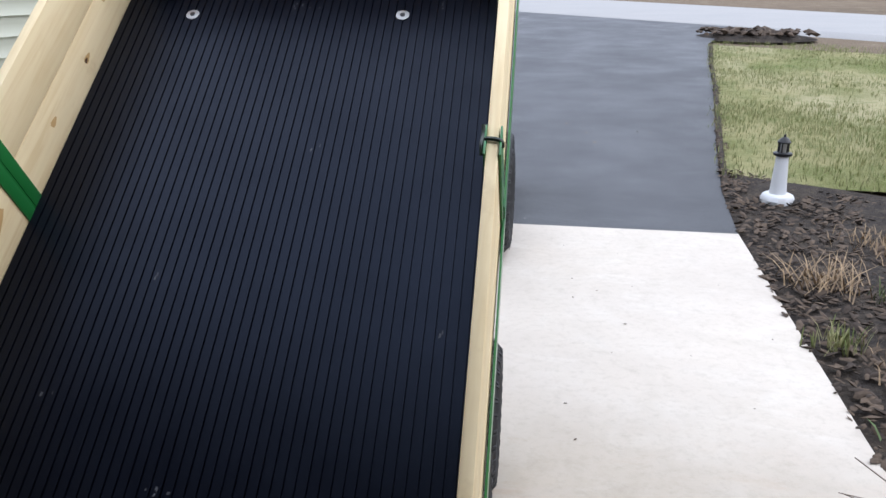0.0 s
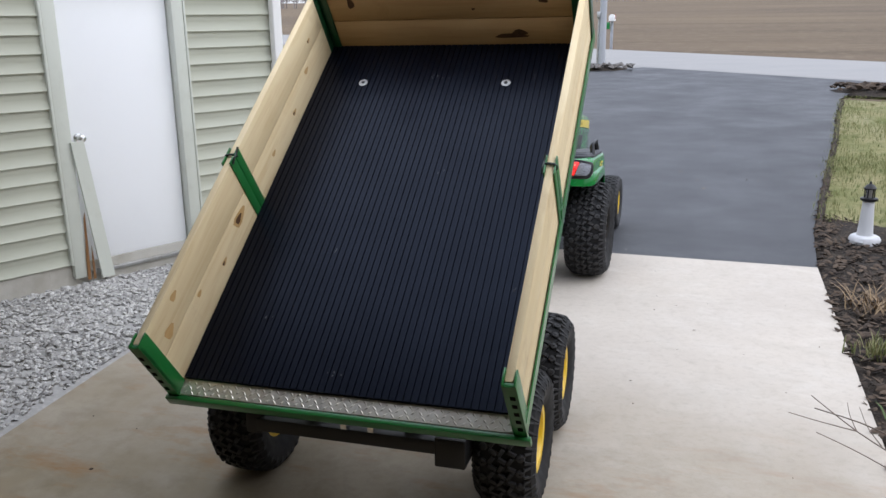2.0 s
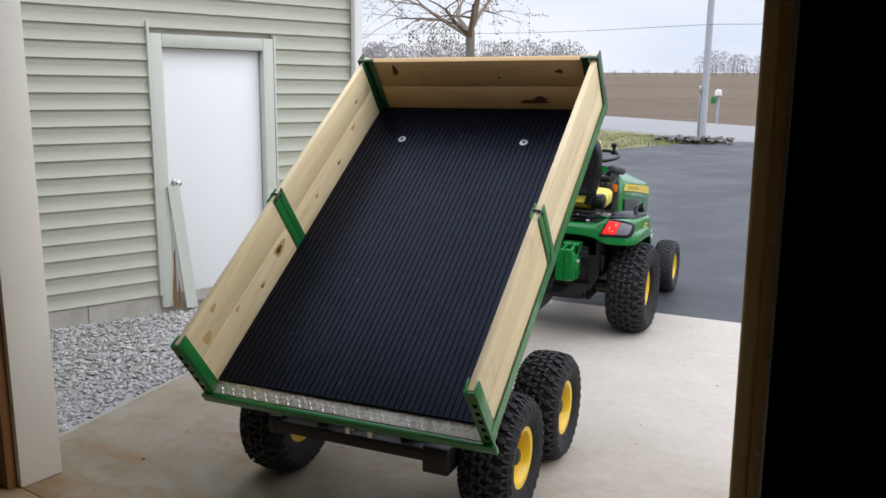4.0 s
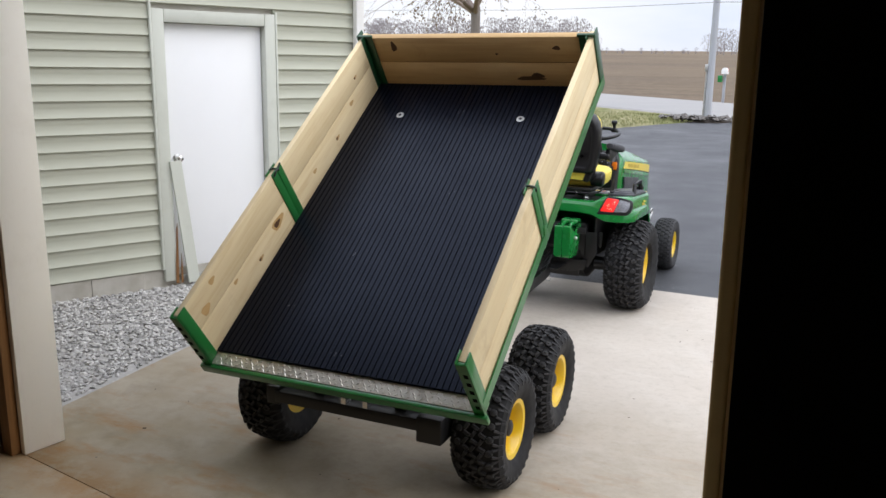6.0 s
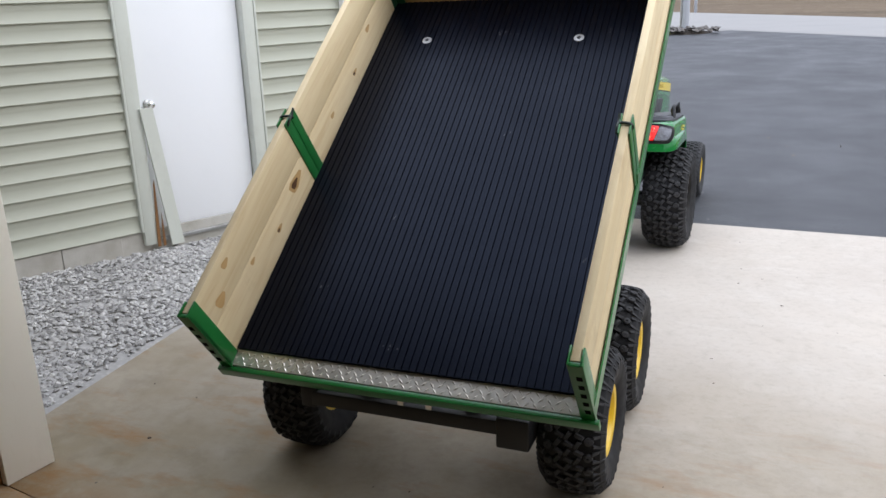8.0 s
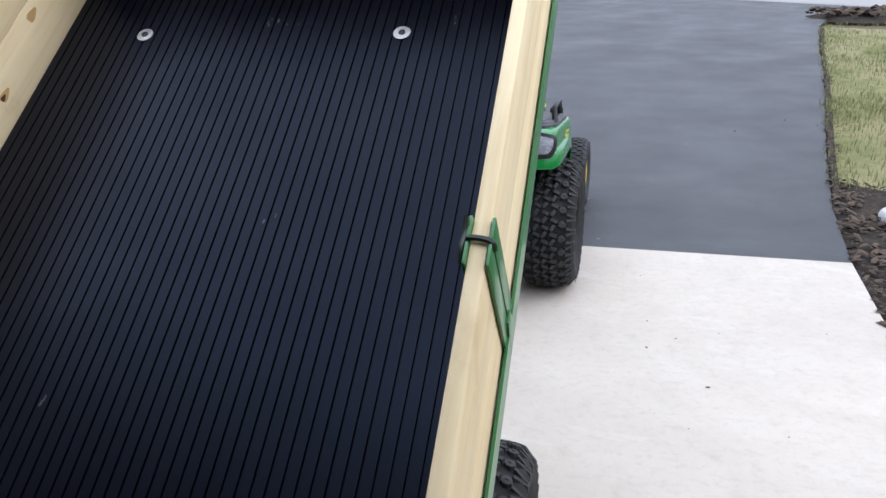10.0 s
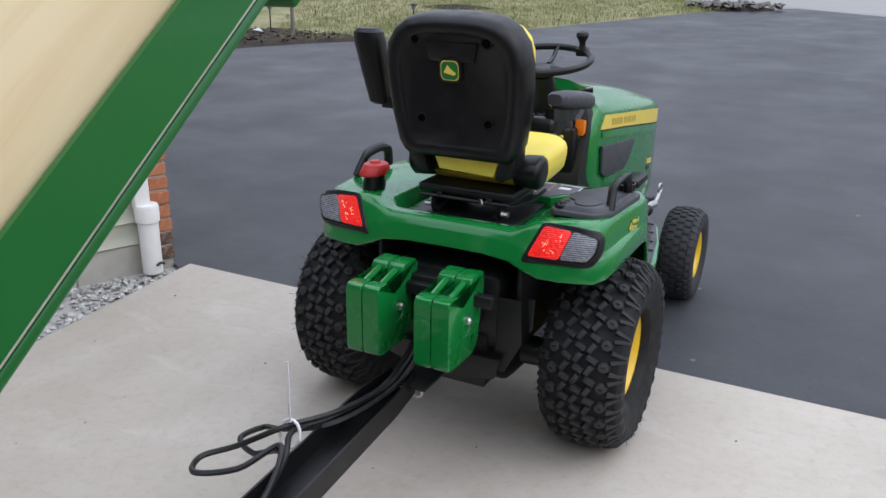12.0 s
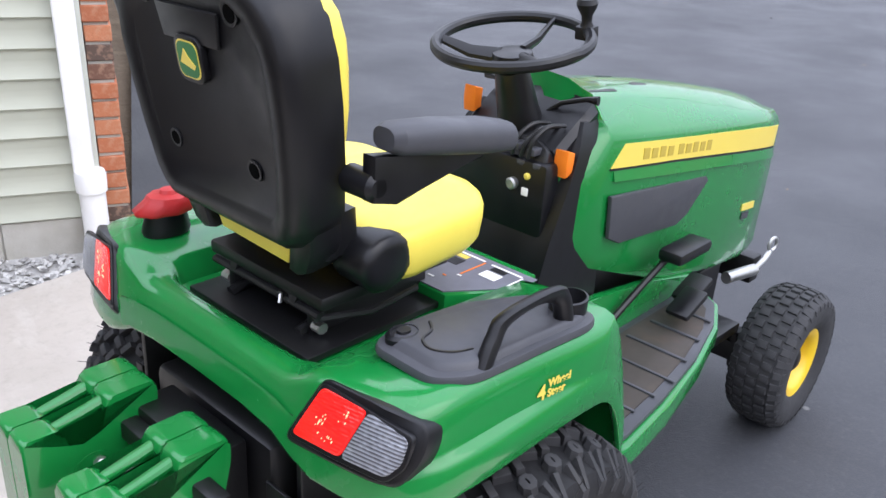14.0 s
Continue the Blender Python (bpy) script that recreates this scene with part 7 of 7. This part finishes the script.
# ---- bare shrubs and trees ----
def grow(bm, start, way, length, radius, depth, rnd, tips, sides=6, droop=0.0, spread=0.6, kids=(2, 3)):
    """A branch with its twigs, tapered and bent."""
    pts, rad = [Vector(start)], [radius]
    d = Vector(way).normalized()
    steps = 4
    for k in range(steps):
        d = (d + Vector((rnd.gauss(0, 0.13), rnd.gauss(0, 0.13), rnd.gauss(0, 0.10) - droop * 0.25))).normalized()
        pts.append(pts[-1] + d * length / steps)
        rad.append(radius * (1 - 0.55 * (k + 1) / steps))
    add_tube(bm, pts, rad, max(3, sides), cap=False)
    if depth == 0:
        tips.append((pts[-1], d))
        return
    for _ in range(rnd.randint(*kids) + (1 if depth > 2 else 0)):
        i = rnd.randint(2, steps)
        a = rnd.uniform(0, 6.283)
        side = d.orthogonal().normalized()
        side = (side * math.cos(a) + d.cross(side) * math.sin(a))
        nd = (d + side * rnd.uniform(spread * 0.6, spread * 1.4)).normalized()
        grow(bm, pts[i], nd, length * rnd.uniform(0.6, 0.82), rad[i] * 0.66, depth - 1, rnd, tips, sides - 1, droop, spread, kids)


def bare_tree(x, y, h_fork, r, limb_len, n_limbs, depth, seed, label, droop=0.1, spread=0.6, buds=True):
    rnd = random.Random(seed)
    z0 = lift(y) + 0.05
    t = thing("tree", label, "tree", pose(x, y, z0))
    part("trunk", tube([(0, 0, -0.1), (0.01, 0, 0.15), (0.03, 0, h_fork * 0.5), (0.0, 0.02, h_fork)], [r * 1.6, r * 1.15, r, r * 0.92], 12), BARK, t)
    bm, tips = bmesh.new(), []
    for k in range(n_limbs):
        a = 2 * math.pi * (k + rnd.uniform(-0.25, 0.25)) / n_limbs
        up = rnd.uniform(0.45, 1.1) if k else 2.5
        grow(bm, (0, 0.02, h_fork * rnd.uniform(0.9, 0.99)), (math.cos(a), math.sin(a), up), limb_len * rnd.uniform(0.8, 1.1), r * 0.55, depth, rnd, tips, 7, droop, spread)
    part("crown", bm, TWIG, t, "spreading bare branches and twigs", sharp=180)
    if buds:
        verts, faces = [], []
        for p, d in tips:
            for _ in range(3):
                q = p - d * rnd.uniform(0, 0.4) + Vector((rnd.gauss(0, 0.03), rnd.gauss(0, 0.03), rnd.gauss(0, 0.03)))
                s = rnd.uniform(0.014, 0.032)
                i = len(verts)
                verts += [q + Vector((-s, 0, 0)), q + Vector((0, -s * 0.4, s)), q + Vector((s, 0, -0.3 * s)), q + Vector((0, s * 0.4, -s))]
                faces += [(i, i + 1, i + 2), (i, i + 2, i + 3)]
        ob = new("buds", raw_mesh("buds", [tuple(v) for v in verts], faces, BUD))
        ob.parent = t
    return t


bare_tree(-8.5, 22.5, 3.1, 0.155, 2.3, 6, 4, 11, "bare spreading tree standing in a mulch ring", 0.16, 0.62)
bare_tree(-12.9, 18.2, 1.2, 0.06, 0.9, 5, 3, 12, "young bare tree on the lawn", 0.0, 0.5, False)
bare_tree(-7.5, 13.15, 1.9, 0.028, 0.5, 4, 2, 13, "thin pale sapling in the porch bed", 0.0, 0.5, False)
# twiggy shrub beside the slab
shrub = thing("shrub", "bare twiggy shrub leaning over the concrete's edge", "shrub", pose(2.08, 0.66, 0.0))
for pts, r in (([(0, 0, -0.03), (-0.22, 0.0, 0.25), (-0.44, -0.01, 0.40), (-0.57, 0.11, 0.46)], 0.0055),
               ([(-0.05, -0.05, -0.03), (-0.25, -0.12, 0.36), (-0.42, -0.18, 0.49), (-0.62, -0.28, 0.585)], 0.0055),
               ([(0.02, 0.1, -0.03), (-0.16, 0.2, 0.10), (-0.34, 0.26, 0.18), (-0.51, 0.29, 0.24)], 0.005),
               ([(-0.36, -0.005, 0.355), (-0.38, 0.12, 0.36), (-0.385, 0.25, 0.375)], 0.0035),
               ([(-0.44, -0.01, 0.40), (-0.56, -0.03, 0.43), (-0.66, -0.05, 0.46)], 0.0035),
               ([(-0.44, -0.01, 0.40), (-0.455, 0.05, 0.43), (-0.46, 0.08, 0.46)], 0.003),
               ([(0.05, 0.15, -0.03), (-0.02, 0.35, 0.25), (-0.05, 0.5, 0.42)], 0.005),
               ([(0.1, 0.1, -0.03), (0.12, 0.3, 0.3), (0.05, 0.55, 0.5)], 0.005),
               ([(0.12, 0.4, -0.03), (0.08, 0.55, 0.2), (0.0, 0.75, 0.36)], 0.004)):
    line = curve_pts(pts, 4)
    part("stem", tube(line, [r * 0.6 * (1 - 0.5 * k / (len(line) - 1)) for k in range(len(line))], 6), TWIG, shrub, sharp=180)


def far_wood(name, x0, y0, x1, y1, h, n, seed, label):
    """A row of distant bare trees: trunks with clumps of fine twigs, joined."""
    rnd = random.Random(seed)
    verts, faces = [], []
    for k in range(n):
        t = (k + rnd.random()) / n
        x, y = x0 + (x1 - x0) * t + rnd.gauss(0, 1.5), y0 + (y1 - y0) * t + rnd.gauss(0, 4)
        z, hh = lift(y) - 0.3, h * rnd.uniform(0.6, 1.12)
        i = len(verts)
        w = 0.16
        verts += [(x - w, y, z), (x + w, y, z), (x + w * 0.4, y, z + hh * 0.75), (x - w * 0.4, y, z + hh * 0.75)]
        faces.append((i, i + 1, i + 2, i + 3))
        wide = rnd.uniform(0.30, 0.46)
        for _ in range(240):
            a, e = rnd.uniform(0, 6.283), rnd.uniform(0.22, 1.0)
            rad = hh * wide * math.sqrt(max(0.02, 1 - ((e - 0.60) / 0.42) ** 2)) * math.sqrt(rnd.uniform(0.05, 1))
            cx, cy, cz = x + rad * math.cos(a), y + rad * math.sin(a), z + hh * e
            s, q = hh * rnd.uniform(0.012, 0.032), rnd.uniform(-1.2, 1.2)
            i = len(verts)
            verts += [(cx - s * 0.22, cy, cz - s), (cx + s * 0.22, cy, cz - s * 0.8), (cx + q * s + s * 0.3, cy, cz + s), (cx + q * s - s * 0.3, cy, cz + s * 0.7)]
            faces.append((i, i + 1, i + 2, i + 3))
    ob = new(name, raw_mesh(name, verts, faces, WOODS))
    return tagged(ob, label, "woods", kind="stuff")


far_wood("far_woods", -190, 220, -58, 230, 9.6, 150, 41, "grey-brown bare woods along the field")
far_wood("far_woods", -95, 330, 60, 360, 2.6, 70, 42, "low distant hedge line")
far_wood("far_woods", -36, 303, -7, 308, 8.2, 20, 43, "cluster of bare trees on the skyline")
far_wood("far_woods", 4, 315, 26, 310, 6.5, 6, 44, "scattered bare trees on the skyline")
far_wood("far_woods", 60, 345, 200, 320, 2.4, 60, 46, "low distant hedge line")
far_wood("far_woods", 150, 290, 330, 240, 6.5, 60, 45, "distant bare woods beyond the field")
for bx, by, bw in ((38, 352, 3.2), (62, 350, 4.0)):
    barn = thing("barn", "small white far-off farm building on the skyline", "barn", pose(bx, by, lift(by) - 0.2, 0, 0, 10))
    part("wall", box(-bw / 2, bw / 2, -2, 2, 0, 1.5), WHITE, barn)
    part("roof", prism([(-2.2, 1.45), (2.2, 1.45), (0, 2.6)], "x", -bw / 2 - 0.3, bw / 2 + 0.3), ROAD, barn)

# ---- roadside ----
pole = thing("utility_pole", "grey weathered wooden utility pole", "utility pole", pose(-1.45, 23.3, lift(23.3)))
part("shaft", tube([(0, 0, -0.3), (0.0, 0, 3.5), (0.03, 0, 8.0)], [0.105, 0.092, 0.078], 16), POLE_WOOD, pole)
part("conduit", tube([(-0.125, -0.03, -0.1), (-0.115, -0.03, 1.35)], 0.028, 10), STEEL, pole)
part("meter_box", box(-0.17, -0.08, -0.09, 0.0, 1.3, 1.5, 0.01), STEEL, pole)
bm = tube(curve_pts([(-38, 51, 5.9), (-19.5, 37.2, 4.85), (-8.7, 29, 4.15), (-1.45, 23.2, 3.84)], 8), 0.007, 5)
add_tube(bm, curve_pts([(-1.45, 23.2, 3.84), (2.7, 20.4, 3.75), (12, 14, 4.6)], 8), 0.007, 5)
solo("power_line", bm, LINE, "thin dark service cable from the pole", "cable")
mail = thing("mailbox", "white mailbox with a green newspaper tube on a post", "mailbox", pose(-1.93, 31.7, lift(31.7)))
part("post", box(-0.05, 0.05, -0.05, 0.05, -0.2, 1.0, 0.006), POLE_WOOD, mail)
bm = bmesh.new()
prof = [(-0.11, 1.0), (0.11, 1.0), (0.11, 1.13)] + [(0.11 * math.cos(radians(a)), 1.13 + 0.11 * math.sin(radians(a))) for a in range(20, 161, 20)] + [(-0.11, 1.13)]
add_prism(bm, prof, "y", -0.28, 0.24, 0.006)
part("box", bm, WHITE, mail)
part("newspaper_tube", box(-0.24, -0.07, -0.22, 0.2, 0.70, 0.96, 0.02), GREEN, mail, "green newspaper tube")
part("flag", box(0.112, 0.118, -0.05, 0.03, 1.08, 1.24), RED_CAP, mail)


def path_light(x, y):
    t = thing("path_light", "small dark solar path light in the bed", "garden light", pose(x, y, lift(y) + 0.03), group="solar path lights")
    part("stake", tube([(0, 0, -0.05), (0, 0, 0.36)], 0.011, 8), BLACK, t)
    part("lens", lathe([(0.03, 0.36), (0.04, 0.44)], steps=14), CLEAR_LENS, t)
    part("cap", lathe([(0.075, 0.44), (0.07, 0.455), (0.02, 0.475), (0.005, 0.478)], steps=18), BLACK, t)
    return t


pl = path_light(-9.8, 13.8)
for x, y in ((-8.2, 13.5), (-5.95, 14.6)):
    copy_thing(pl, pose(x, y, lift(y) + 0.03))
bits("stone", [(-8.25, 13.2)], (0.11, 0.12), WHITE_STONE, "pale round stone in the porch bed", "stone", 77, lambda x, y: lift(y) + 0.02, 0.6, kind="")
